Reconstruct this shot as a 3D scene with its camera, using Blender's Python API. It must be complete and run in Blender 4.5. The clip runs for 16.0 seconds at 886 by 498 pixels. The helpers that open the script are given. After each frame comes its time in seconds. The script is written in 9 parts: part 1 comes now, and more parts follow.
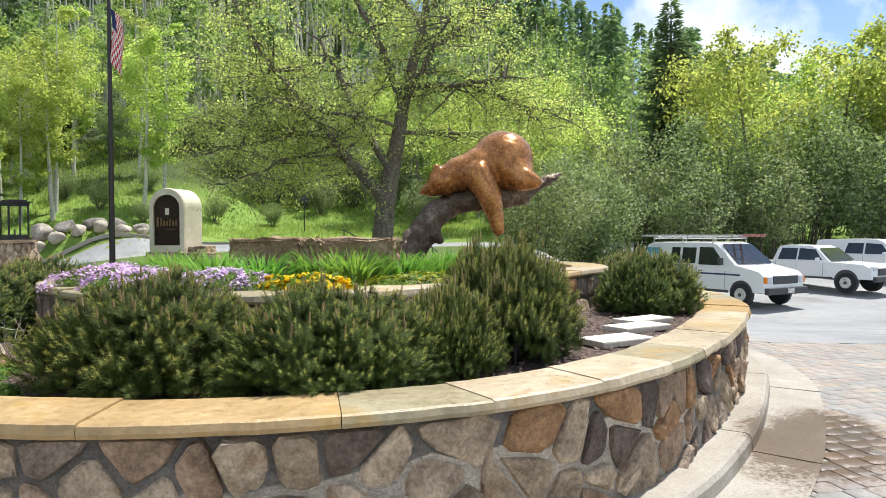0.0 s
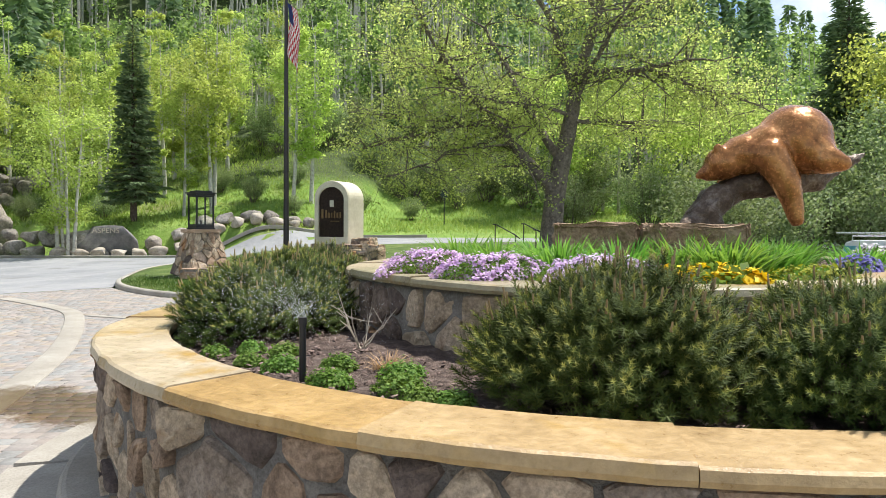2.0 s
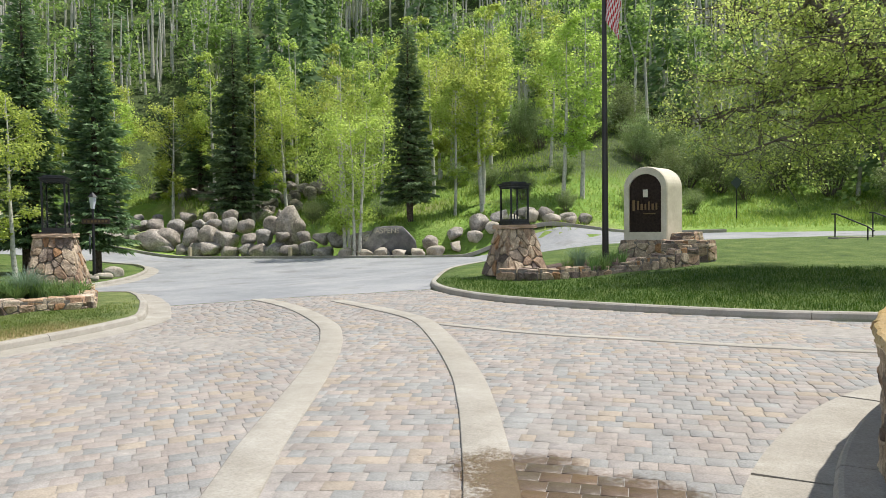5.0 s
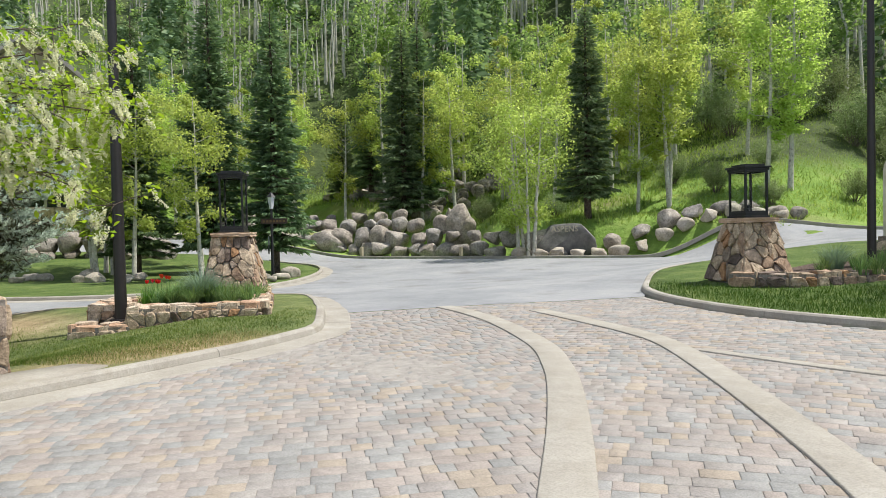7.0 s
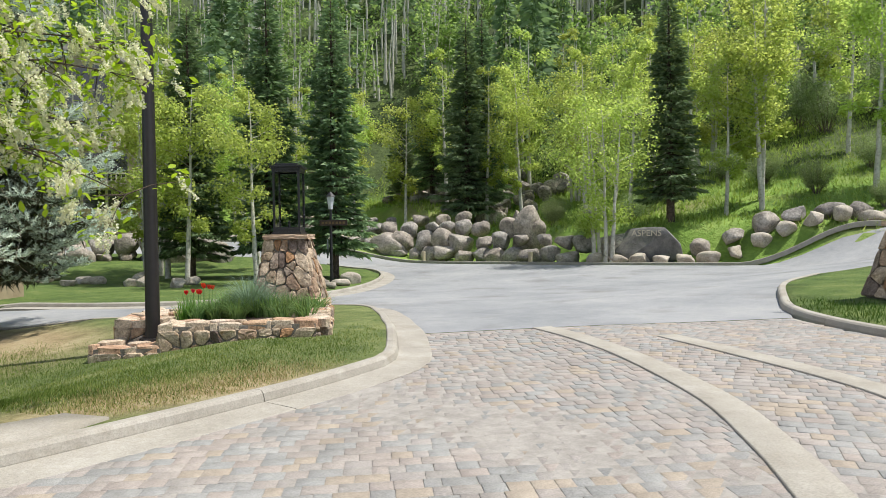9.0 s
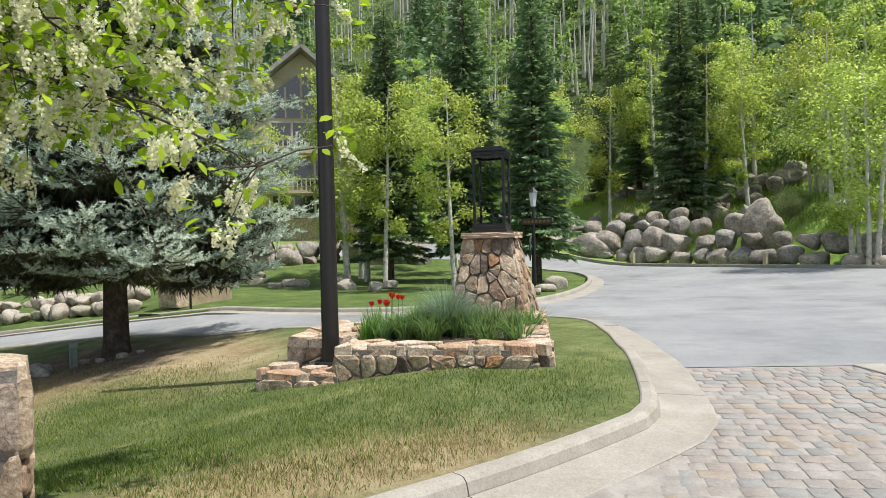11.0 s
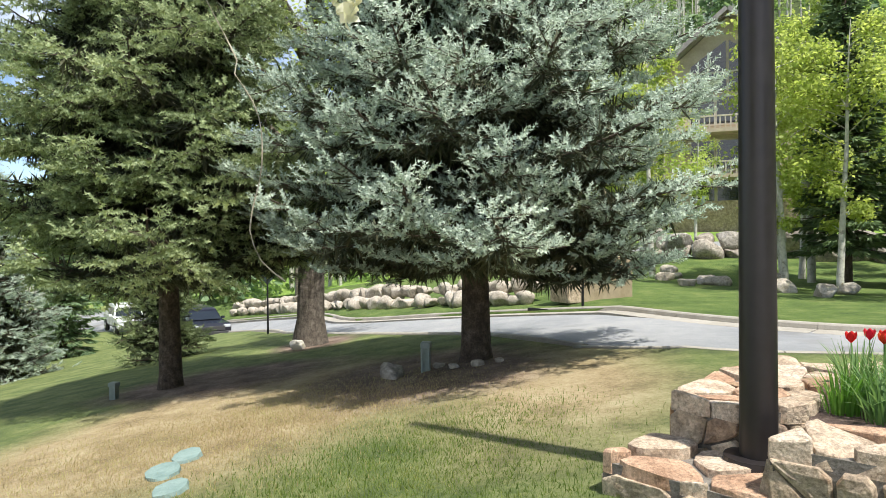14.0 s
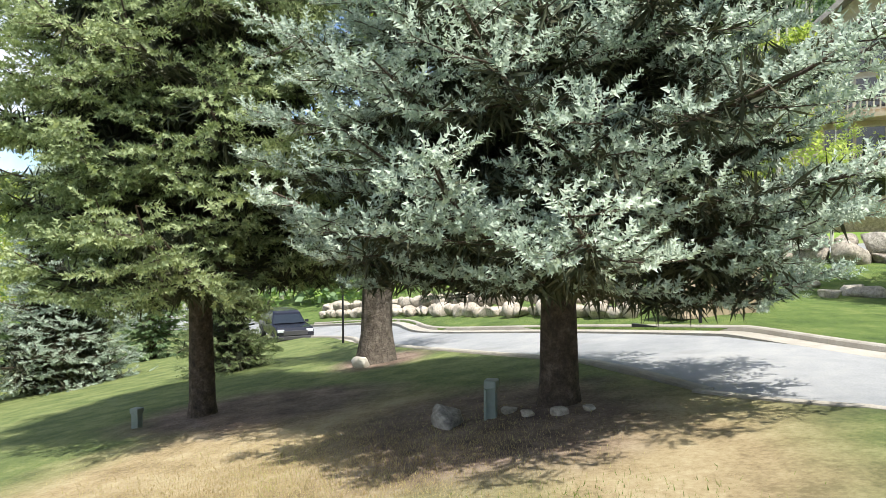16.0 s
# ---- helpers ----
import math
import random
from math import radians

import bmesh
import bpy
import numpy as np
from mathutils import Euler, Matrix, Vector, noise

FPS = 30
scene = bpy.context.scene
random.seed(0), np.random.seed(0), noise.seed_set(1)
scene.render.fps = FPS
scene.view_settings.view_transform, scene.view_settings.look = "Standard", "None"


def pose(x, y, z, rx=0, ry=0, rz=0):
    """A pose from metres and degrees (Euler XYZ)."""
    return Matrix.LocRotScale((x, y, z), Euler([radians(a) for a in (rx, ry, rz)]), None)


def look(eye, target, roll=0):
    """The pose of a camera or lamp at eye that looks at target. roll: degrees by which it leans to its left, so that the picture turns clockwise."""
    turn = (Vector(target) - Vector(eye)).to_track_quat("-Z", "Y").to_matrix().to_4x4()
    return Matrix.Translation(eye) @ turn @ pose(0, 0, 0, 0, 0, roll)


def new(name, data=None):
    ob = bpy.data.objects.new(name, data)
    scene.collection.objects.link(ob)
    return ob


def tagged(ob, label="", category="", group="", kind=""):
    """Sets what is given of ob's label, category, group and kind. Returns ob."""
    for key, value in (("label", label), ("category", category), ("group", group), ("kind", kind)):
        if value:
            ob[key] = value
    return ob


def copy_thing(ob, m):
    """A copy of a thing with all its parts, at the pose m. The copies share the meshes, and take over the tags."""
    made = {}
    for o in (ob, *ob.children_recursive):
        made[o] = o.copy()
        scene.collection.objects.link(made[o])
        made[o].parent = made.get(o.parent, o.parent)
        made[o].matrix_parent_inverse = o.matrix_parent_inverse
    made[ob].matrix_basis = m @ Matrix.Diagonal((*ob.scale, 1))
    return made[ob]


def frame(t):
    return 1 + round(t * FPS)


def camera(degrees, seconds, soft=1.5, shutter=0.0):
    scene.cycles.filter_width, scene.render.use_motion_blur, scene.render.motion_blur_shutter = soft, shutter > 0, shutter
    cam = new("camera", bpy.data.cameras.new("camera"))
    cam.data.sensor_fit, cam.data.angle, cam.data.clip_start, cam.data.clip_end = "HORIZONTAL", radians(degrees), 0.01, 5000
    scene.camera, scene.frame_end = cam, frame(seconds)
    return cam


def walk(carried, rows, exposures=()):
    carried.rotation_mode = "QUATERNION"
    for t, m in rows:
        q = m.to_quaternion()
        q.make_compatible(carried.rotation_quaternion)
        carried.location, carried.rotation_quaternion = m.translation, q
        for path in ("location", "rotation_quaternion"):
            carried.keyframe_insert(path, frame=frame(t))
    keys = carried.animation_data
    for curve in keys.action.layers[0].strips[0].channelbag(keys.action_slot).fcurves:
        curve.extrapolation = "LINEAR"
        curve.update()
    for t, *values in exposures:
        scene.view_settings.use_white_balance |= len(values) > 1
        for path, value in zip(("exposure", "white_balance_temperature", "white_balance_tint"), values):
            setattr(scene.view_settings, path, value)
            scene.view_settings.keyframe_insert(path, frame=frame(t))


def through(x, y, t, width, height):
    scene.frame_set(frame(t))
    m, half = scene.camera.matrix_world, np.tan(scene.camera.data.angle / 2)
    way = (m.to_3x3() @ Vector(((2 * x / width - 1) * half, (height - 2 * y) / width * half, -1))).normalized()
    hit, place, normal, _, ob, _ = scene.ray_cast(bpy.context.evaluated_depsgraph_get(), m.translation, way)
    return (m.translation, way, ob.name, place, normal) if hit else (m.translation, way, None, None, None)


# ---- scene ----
cam = camera(65.8, 16.0, 0.6)
METRES, EYE, TILT, LEAN, TURN = 21.0, 1.8, 0.0, 0.0, 0.0
ROWS = [
    (0.0, 0.0, 0.0, 0.0, -0.0, -1.3, 0.21),
    (0.5, -0.0148, 0.0073, -0.0015, 2.17, -1.42, 0.01),
    (1.0, -0.036, 0.0139, -0.0018, 5.07, -1.41, -0.19),
    (1.5, -0.0621, 0.024, -0.0029, 8.17, -1.61, -0.35),
    (2.0, -0.0891, 0.0339, -0.0046, 9.51, -1.62, -0.41),
    (2.5, -0.1184, 0.0487, -0.0051, 10.63, -1.7, -0.34),
    (3.0, -0.1464, 0.0617, -0.0059, 12.08, -1.68, -0.21),
    (3.5, -0.1737, 0.0792, -0.0074, 14.28, -1.68, 0.06),
    (4.0, -0.2014, 0.0958, -0.0081, 17.58, -1.68, 0.29),
    (4.5, -0.2294, 0.1146, -0.0095, 21.06, -1.66, 0.36),
    (5.0, -0.2574, 0.1311, -0.0117, 28.66, -1.63, 0.7),
    (7.5, -0.3903, 0.2279, -0.0154, 43.23, -1.29, 1.03),
    (8.0, -0.4161, 0.2428, -0.0154, 44.98, -1.13, 0.87),
    (10.5, -0.5574, 0.3298, -0.0176, 52.01, -0.8, 1.25),
    (11.0, -0.5876, 0.3415, -0.0184, 62.67, -0.54, 1.37),
    (11.5, -0.6152, 0.3539, -0.0177, 72.56, -0.44, 1.33),
    (12.0, -0.6466, 0.3649, -0.0186, 85.8, -0.41, 1.27),
    (12.5, -0.6753, 0.3751, -0.0197, 93.65, -0.22, 1.35),
    (13.0, -0.705, 0.385, -0.0222, 97.23, -0.21, 1.0),
    (13.5, -0.7352, 0.3955, -0.0233, 97.73, -0.33, 0.87),
    (14.0, -0.7702, 0.4, -0.0254, 96.84, -0.53, 0.62),
    (14.5, -0.8012, 0.4077, -0.0258, 96.28, -0.44, 0.76),
    (15.0, -0.8315, 0.4102, -0.0236, 99.14, -0.47, 0.99),
    (15.5, -0.8622, 0.4083, -0.0228, 103.66, -0.48, 0.74),
    (16.0, -0.8918, 0.4031, -0.0216, 105.41, -0.5, 0.46),
]
EXPOSURES = [(0.0, 0.68), (2.5, 0.65), (5.0, 0.40), (8.0, 0.40), (10.5, 0.40), (12.0, 0.58), (13.5, 0.72), (15.0, 0.83), (16.0, 0.96)]
walk(cam, [(t, pose(0, 0, EYE, TILT, LEAN, TURN) @ pose(METRES * x, METRES * y, METRES * z, 90 + pitch, roll, yaw)) for t, x, y, z, yaw, pitch, roll in ROWS], EXPOSURES)

# ---- light ----
SUN_DIR = Vector((0.64, 0.60, 1.85)).normalized()
world = bpy.data.worlds.new("sky")
scene.world = world
world.use_nodes = True
wn = world.node_tree
sky = wn.nodes.new("ShaderNodeTexSky")
sky.sky_type, sky.sun_disc = "NISHITA", False
sky.sun_elevation = math.asin(SUN_DIR.z)
sky.sun_rotation = math.atan2(SUN_DIR.x, SUN_DIR.y)
sky.altitude = 2400
wn.nodes["Background"].inputs[1].default_value = 0.12
# broken white cloud over the whole sky
wc = wn.nodes.new("ShaderNodeTexCoord")
wnoise = wn.nodes.new("ShaderNodeTexNoise")
wnoise.inputs["Scale"].default_value, wnoise.inputs["Detail"].default_value, wnoise.inputs["Roughness"].default_value = 2.6, 9.0, 0.58
wn.links.new(wc.outputs["Generated"], wnoise.inputs["Vector"])
wramp = wn.nodes.new("ShaderNodeValToRGB")
wramp.color_ramp.elements[0].position, wramp.color_ramp.elements[1].position = 0.47, 0.60
wn.links.new(wnoise.outputs["Fac"], wramp.inputs[0])
wmix = wn.nodes.new("ShaderNodeMix")
wmix.data_type = "RGBA"
wmix.inputs[7].default_value = (6.9, 7.1, 7.4, 1)
wn.links.new(wramp.outputs[0], wmix.inputs[0])
wn.links.new(sky.outputs[0], wmix.inputs[6])
wn.links.new(wmix.outputs[2], wn.nodes["Background"].inputs[0])
sun = new("sun", bpy.data.lights.new("sun", "SUN"))
sun.data.energy, sun.data.angle, sun.data.color = 4.6, radians(0.8), (1.0, 0.96, 0.89)
sun.matrix_world = look(SUN_DIR * 100, (0, 0, 0))


# ---- helpers of this scene ----
rng = np.random.default_rng(7)


def sstep(a, b, v):
    k = np.clip((v - a) / (b - a), 0.0, 1.0)
    return k * k * (3 - 2 * k)
def ground(x, y):
    """Height of the land at (x, y)."""
    x, y = np.asarray(x, float), np.asarray(y, float)
    west = sstep(-15.5, -25, x)
    # the crossing dips to the west; the west lawn and its road fall to the south
    z = -0.38 * sstep(-15, -29, x) * (1 - sstep(25, 36, y)) * sstep(4, 12, y)
    fall = np.minimum(0.165 * (y - 10.6), 0)
    z = z + sstep(-16.5, -20, x) * np.where(fall > -4, fall, -4 + 0.3 * (fall + 4)) + 0.012 * np.minimum(x + 28, 0) * (1 - sstep(10, 20, y))
    # the forecourt tilts gently down to the west, and the lawn dips below the spruces
    z = z + 0.021 * np.clip(x + 9, -7, 12) * (1 - sstep(9.5, 15, y)) * sstep(-19.5, -15.5, x)
    z = z - 0.13 * sstep(-22, -26.5, x) * np.exp(-((y - 5.0) / 3.5) ** 2)
    # bank west of the lower road
    d = -0.83 * (x + 35.5) + 0.56 * (y - 10.4)
    wet = np.maximum(sstep(-40, -54, x), 1 - sstep(9, 16, y))
    z = z + wet * 0.075 * np.clip(d, 0, 30) + 0.66 * np.clip(d - 42, 0, 80)
    # car park falls to the north-east
    z = z - 0.95 * sstep(9, 22, y) * sstep(1, 8, x) * (1 - sstep(30, 42, y))
    # island lawn, drive and meadow rise to the hill
    east = sstep(-21.5, -13, x)
    up = 0.35 * sstep(17, 25, y) + 0.5 * sstep(24, 33, y) + 0.045 * np.clip(y - 32, 0, 8) + 0.10 * np.clip(y - 40, 0, 12) + (1 - 0.86 * sstep(-12, 14, x)) * 0.24 * np.clip(y - 52, 0, 12) + (1 - 0.75 * sstep(5, 75, x)) * 0.5 * np.clip(y - 64, 0, 64)
    lim = 36.5 + 0.12 * np.maximum(-28 - x, 0)
    s = y - lim
    left = 2.1 * sstep(0.3, 2.8, s) + 0.10 * np.clip(s - 2.5, 0, 5) + 0.38 * np.clip(s - 6, 0, 30) + 0.55 * np.clip(s - 36, 0, 62)
    return z + east * up + (1 - east) * left


def gz(x, y):
    return float(ground(x, y))


def mesh_of(name, verts, faces, smooth=False):
    """A mesh from arrays; faces is an array with one row a face, or a list."""
    me = bpy.data.meshes.new(name)
    verts = np.asarray(verts, dtype=np.float32)
    if isinstance(faces, np.ndarray):
        n, k = faces.shape
        me.vertices.add(len(verts))
        me.vertices.foreach_set("co", verts.ravel())
        me.loops.add(n * k)
        me.loops.foreach_set("vertex_index", faces.astype(np.int32).ravel())
        me.polygons.add(n)
        me.polygons.foreach_set("loop_start", np.arange(0, n * k, k, dtype=np.int32))
        me.update(calc_edges=True)
    else:
        me.from_pydata([tuple(map(float, v)) for v in verts], [], faces)
        me.update()
    if smooth:
        me.polygons.foreach_set("use_smooth", np.ones(len(me.polygons), dtype=bool))
    return me


def bm_mesh(name, bm, smooth=False):
    me = bpy.data.meshes.new(name)
    bmesh.ops.recalc_face_normals(bm, faces=bm.faces)
    bm.to_mesh(me)
    bm.free()
    if smooth:
        me.polygons.foreach_set("use_smooth", np.ones(len(me.polygons), dtype=bool))
    return me


def part(name, data, material, parent=None, label="", at=None):
    """Links a mesh (or a bmesh) as one object, under a thing or a part."""
    if isinstance(data, bmesh.types.BMesh):
        data = bm_mesh(name, data)
    if material is not None and not data.materials:
        data.materials.append(material)
    ob = new(name, data)
    if parent is not None:
        ob.parent = parent
    if at is not None:
        ob.matrix_basis = at
    if label:
        ob["label"] = label
    return ob


def thing(name, x, y, z, label, category, group="", turn=0.0, kind=""):
    ob = new(name)
    ob.empty_display_size = 0.1
    ob.matrix_basis = pose(x, y, z, 0, 0, turn)
    return tagged(ob, label, category, group, kind)


def box(bm, sx, sy, sz, m=None, bevel=0.0):
    """A box that stands on the origin of m, sx by sy by sz."""
    r = bmesh.ops.create_cube(bm, size=1.0, matrix=(m or Matrix()) @ Matrix.Translation((0, 0, sz / 2)) @ Matrix.Diagonal((sx, sy, sz, 1)))
    if bevel:
        edges = {e for v in r["verts"] for e in v.link_edges}
        bmesh.ops.bevel(bm, geom=list(edges), offset=bevel, segments=2, affect="EDGES", profile=0.6)
    return bm


def rod(bm, a, b, r0, r1=None, n=8):
    a, b = Vector(a), Vector(b)
    d = b - a
    m = Matrix.Translation((a + b) / 2) @ d.to_track_quat("Z", "Y").to_matrix().to_4x4()
    bmesh.ops.create_cone(bm, cap_ends=True, segments=n, radius1=r0, radius2=r0 if r1 is None else r1, depth=d.length, matrix=m)
    return bm


def tube(path, radii, n=7):
    """Vertices and quads of a tapered tube along a path."""
    path = np.asarray(path, float)
    k = len(path)
    tang = np.gradient(path, axis=0)
    tang /= np.linalg.norm(tang, axis=1, keepdims=True) + 1e-9
    ref = np.where(np.abs(tang[:, 2:3]) > 0.9, np.array([[1.0, 0, 0]]), np.array([[0, 0, 1.0]]))
    u = np.cross(tang, ref)
    u /= np.linalg.norm(u, axis=1, keepdims=True) + 1e-9
    w = np.cross(tang, u)
    a = np.linspace(0, 2 * math.pi, n, endpoint=False)
    rr = np.asarray(radii, float)[:, None, None]
    v = path[:, None, :] + rr * (np.cos(a)[None, :, None] * u[:, None, :] + np.sin(a)[None, :, None] * w[:, None, :])
    i = np.arange(k - 1)[:, None] * n
    j = np.arange(n)[None, :]
    q = np.stack([i + j, i + (j + 1) % n, i + n + (j + 1) % n, i + n + j], -1).reshape(-1, 4)
    return v.reshape(-1, 3), q


class Soup:
    """Gathers arrays of vertices and quads into one mesh."""

    def __init__(self):
        self.v, self.f, self.n = [], [], 0

    def add(self, v, f):
        self.v.append(np.asarray(v, float))
        self.f.append(np.asarray(f) + self.n)
        self.n += len(v)

    def mesh(self, name, smooth=False):
        return mesh_of(name, np.concatenate(self.v), np.concatenate(self.f), smooth)


def sticks(a, b, r0, r1):
    """Many straight three-sided twigs at once, from a to b."""
    a, b = np.asarray(a), np.asarray(b)
    d = (b - a) / (np.linalg.norm(b - a, axis=1, keepdims=True) + 1e-9)
    u = np.cross(d, np.where(np.abs(d[:, 2:3]) > 0.9, np.array([[1.0, 0, 0]]), np.array([[0, 0, 1.0]])))
    u /= np.linalg.norm(u, axis=1, keepdims=True) + 1e-9
    w = np.cross(d, u)
    k = np.array([0, 2.0944, 4.1888])
    o = np.cos(k)[None, :, None] * u[:, None] + np.sin(k)[None, :, None] * w[:, None]
    v = np.concatenate([a[:, None] + r0 * o, b[:, None] + r1 * o], 1)
    f = np.array([(0, 1, 4, 3), (1, 2, 5, 4), (2, 0, 3, 5)])
    return v.reshape(-1, 3), (f[None] + (np.arange(len(a)) * 6)[:, None, None]).reshape(-1, 4)


def spread(proto_v, proto_f, places, axes_x, axes_y, axes_z, size):
    """Copies of a small shape at many places, each with its own axes and size."""
    p = proto_v[None] * np.asarray(size)[:, None, None]
    v = places[:, None] + p[..., 0:1] * axes_x[:, None] + p[..., 1:2] * axes_y[:, None] + p[..., 2:3] * axes_z[:, None]
    n = len(proto_v)
    f = proto_f[None] + (np.arange(len(places)) * n)[:, None, None]
    return v.reshape(-1, 3), f.reshape(-1, proto_f.shape[1])


def frames(z_axis, r):
    """Axes across given directions, turned at random."""
    z_axis = z_axis / (np.linalg.norm(z_axis, axis=1, keepdims=True) + 1e-9)
    t = r.normal(size=z_axis.shape)
    x_axis = np.cross(t, z_axis)
    x_axis /= np.linalg.norm(x_axis, axis=1, keepdims=True) + 1e-9
    return x_axis, np.cross(z_axis, x_axis), z_axis


def ring(points, n=160, closed=True):
    """A smooth curve through points (Catmull-Rom), n samples evenly spaced."""
    p = np.asarray(points, float)
    k = len(p)
    out = []
    for i in range(k if closed else k - 1):
        if closed:
            a, b, c, d = p[(i - 1) % k], p[i], p[(i + 1) % k], p[(i + 2) % k]
        else:
            a, b, c, d = p[max(i - 1, 0)], p[i], p[i + 1], p[min(i + 2, k - 1)]
        for s in np.linspace(0, 1, 24, endpoint=False):
            out.append(0.5 * (2 * b + (c - a) * s + (2 * a - 5 * b + 4 * c - d) * s * s + (3 * b - 3 * c + d - a) * s ** 3))
    out.append(p[0] if closed else p[-1])
    out = np.array(out)
    run = np.concatenate([[0], np.cumsum(np.linalg.norm(np.diff(out, axis=0), axis=1))])
    at = np.linspace(0, run[-1], n + 1)[:n] if closed else np.linspace(0, run[-1], n)
    return np.stack([np.interp(at, run, out[:, i]) for i in range(p.shape[1])], 1)


def outward(c, closed=True):
    """Unit normals to the right of a curve's way."""
    t = np.roll(c, -1, 0) - np.roll(c, 1, 0) if closed else np.gradient(c, axis=0)
    t /= np.linalg.norm(t, axis=1, keepdims=True) + 1e-9
    return np.stack([t[:, 1], -t[:, 0]], 1)


def sweep(curve, profile, zfun=None, closed=True):
    """A profile of (offset outward, height) points swept along a curve in plan; the profile is a closed loop."""
    nrm = outward(curve, closed)
    n, k = len(curve), len(profile)
    pr = np.asarray(profile, float)
    xy = curve[:, None, :] + pr[None, :, 0:1] * nrm[:, None, :]
    z = np.broadcast_to(pr[None, :, 1:2], (n, k, 1)).copy()
    if zfun is not None:
        z += zfun(curve[:, 0], curve[:, 1])[:, None, None]
    v = np.concatenate([xy, z], 2).reshape(-1, 3)
    m = n if closed else n - 1
    i = np.arange(m)[:, None]
    j = np.arange(k)[None, :]
    i2 = (i + 1) % n
    f = np.stack([i * k + j, i * k + (j + 1) % k, i2 * k + (j + 1) % k, i2 * k + j], -1).reshape(-1, 4)
    return v, f


def sheet(name, poly, step, lift, zfun=ground, skirt=0.0):
    """A flat polygon cut into cells and laid on the land."""
    bm = bmesh.new()
    bm.faces.new([bm.verts.new((x, y, 0)) for x, y in poly])
    p = np.asarray(poly)
    for ax in (0, 1):
        for c in np.arange(p[:, ax].min() + step / 2, p[:, ax].max(), step):
            no = (1, 0, 0) if ax == 0 else (0, 1, 0)
            co = (c, 0, 0) if ax == 0 else (0, c, 0)
            bmesh.ops.bisect_plane(bm, geom=bm.verts[:] + bm.edges[:] + bm.faces[:], plane_co=co, plane_no=no)
    bmesh.ops.triangulate(bm, faces=[f for f in bm.faces if len(f.verts) > 4])
    if skirt:
        r = bmesh.ops.extrude_face_region(bm, geom=bm.faces[:])
        low = [v for v in r["geom"] if isinstance(v, bmesh.types.BMVert)]
        lowset = set(low)
    else:
        lowset = set()
    for v in bm.verts:
        v.co.z = float(zfun(v.co.x, v.co.y)) + lift - (skirt if v in lowset else 0.0)
    me = bm_mesh(name, bm, True)
    return me


def inside(poly, x, y):
    """Which points lie in a polygon."""
    p = np.asarray(poly)
    x, y = np.asarray(x), np.asarray(y)
    hit = np.zeros(x.shape, bool)
    for (x0, y0), (x1, y1) in zip(p, np.roll(p, -1, 0)):
        cross = ((y0 > y) != (y1 > y)) & (x < (x1 - x0) * (y - y0) / (y1 - y0 + 1e-12) + x0)
        hit ^= cross
    return hit


# ---- materials ----
def nodes_of(name):
    m = bpy.data.materials.new(name)
    m.use_nodes = True
    nt = m.node_tree
    return m, nt, nt.nodes["Principled BSDF"]


def link(nt, a, b):
    nt.links.new(a, b)


def noise_node(nt, vec, scale, detail=6.0, rough=0.6):
    n = nt.nodes.new("ShaderNodeTexNoise")
    n.inputs["Scale"].default_value, n.inputs["Detail"].default_value, n.inputs["Roughness"].default_value = scale, detail, rough
    link(nt, vec, n.inputs["Vector"])
    return n.outputs["Fac"]


def ramp_node(nt, fac, stops):
    r = nt.nodes.new("ShaderNodeValToRGB")
    el = r.color_ramp.elements
    while len(el) < len(stops):
        el.new(0.5)
    for e, (p, c) in zip(el, stops):
        e.position, e.color = p, (*c, 1)
    link(nt, fac, r.inputs[0])
    return r.outputs[0]


def mix_node(nt, fac, a, b, how="MIX"):
    m = nt.nodes.new("ShaderNodeMix")
    m.data_type, m.blend_type = "RGBA", how
    for sock, v in ((m.inputs[0], fac), (m.inputs[6], a), (m.inputs[7], b)):
        if isinstance(v, (int, float)):
            sock.default_value = v
        elif isinstance(v, tuple):
            sock.default_value = (*v, 1)
        else:
            link(nt, v, sock)
    return m.outputs[2]


def maths(nt, op, a, b):
    m = nt.nodes.new("ShaderNodeMath")
    m.operation = op
    for i, v in enumerate((a, b)):
        if isinstance(v, (int, float)):
            m.inputs[i].default_value = v
        else:
            link(nt, v, m.inputs[i])
    return m.outputs[0]


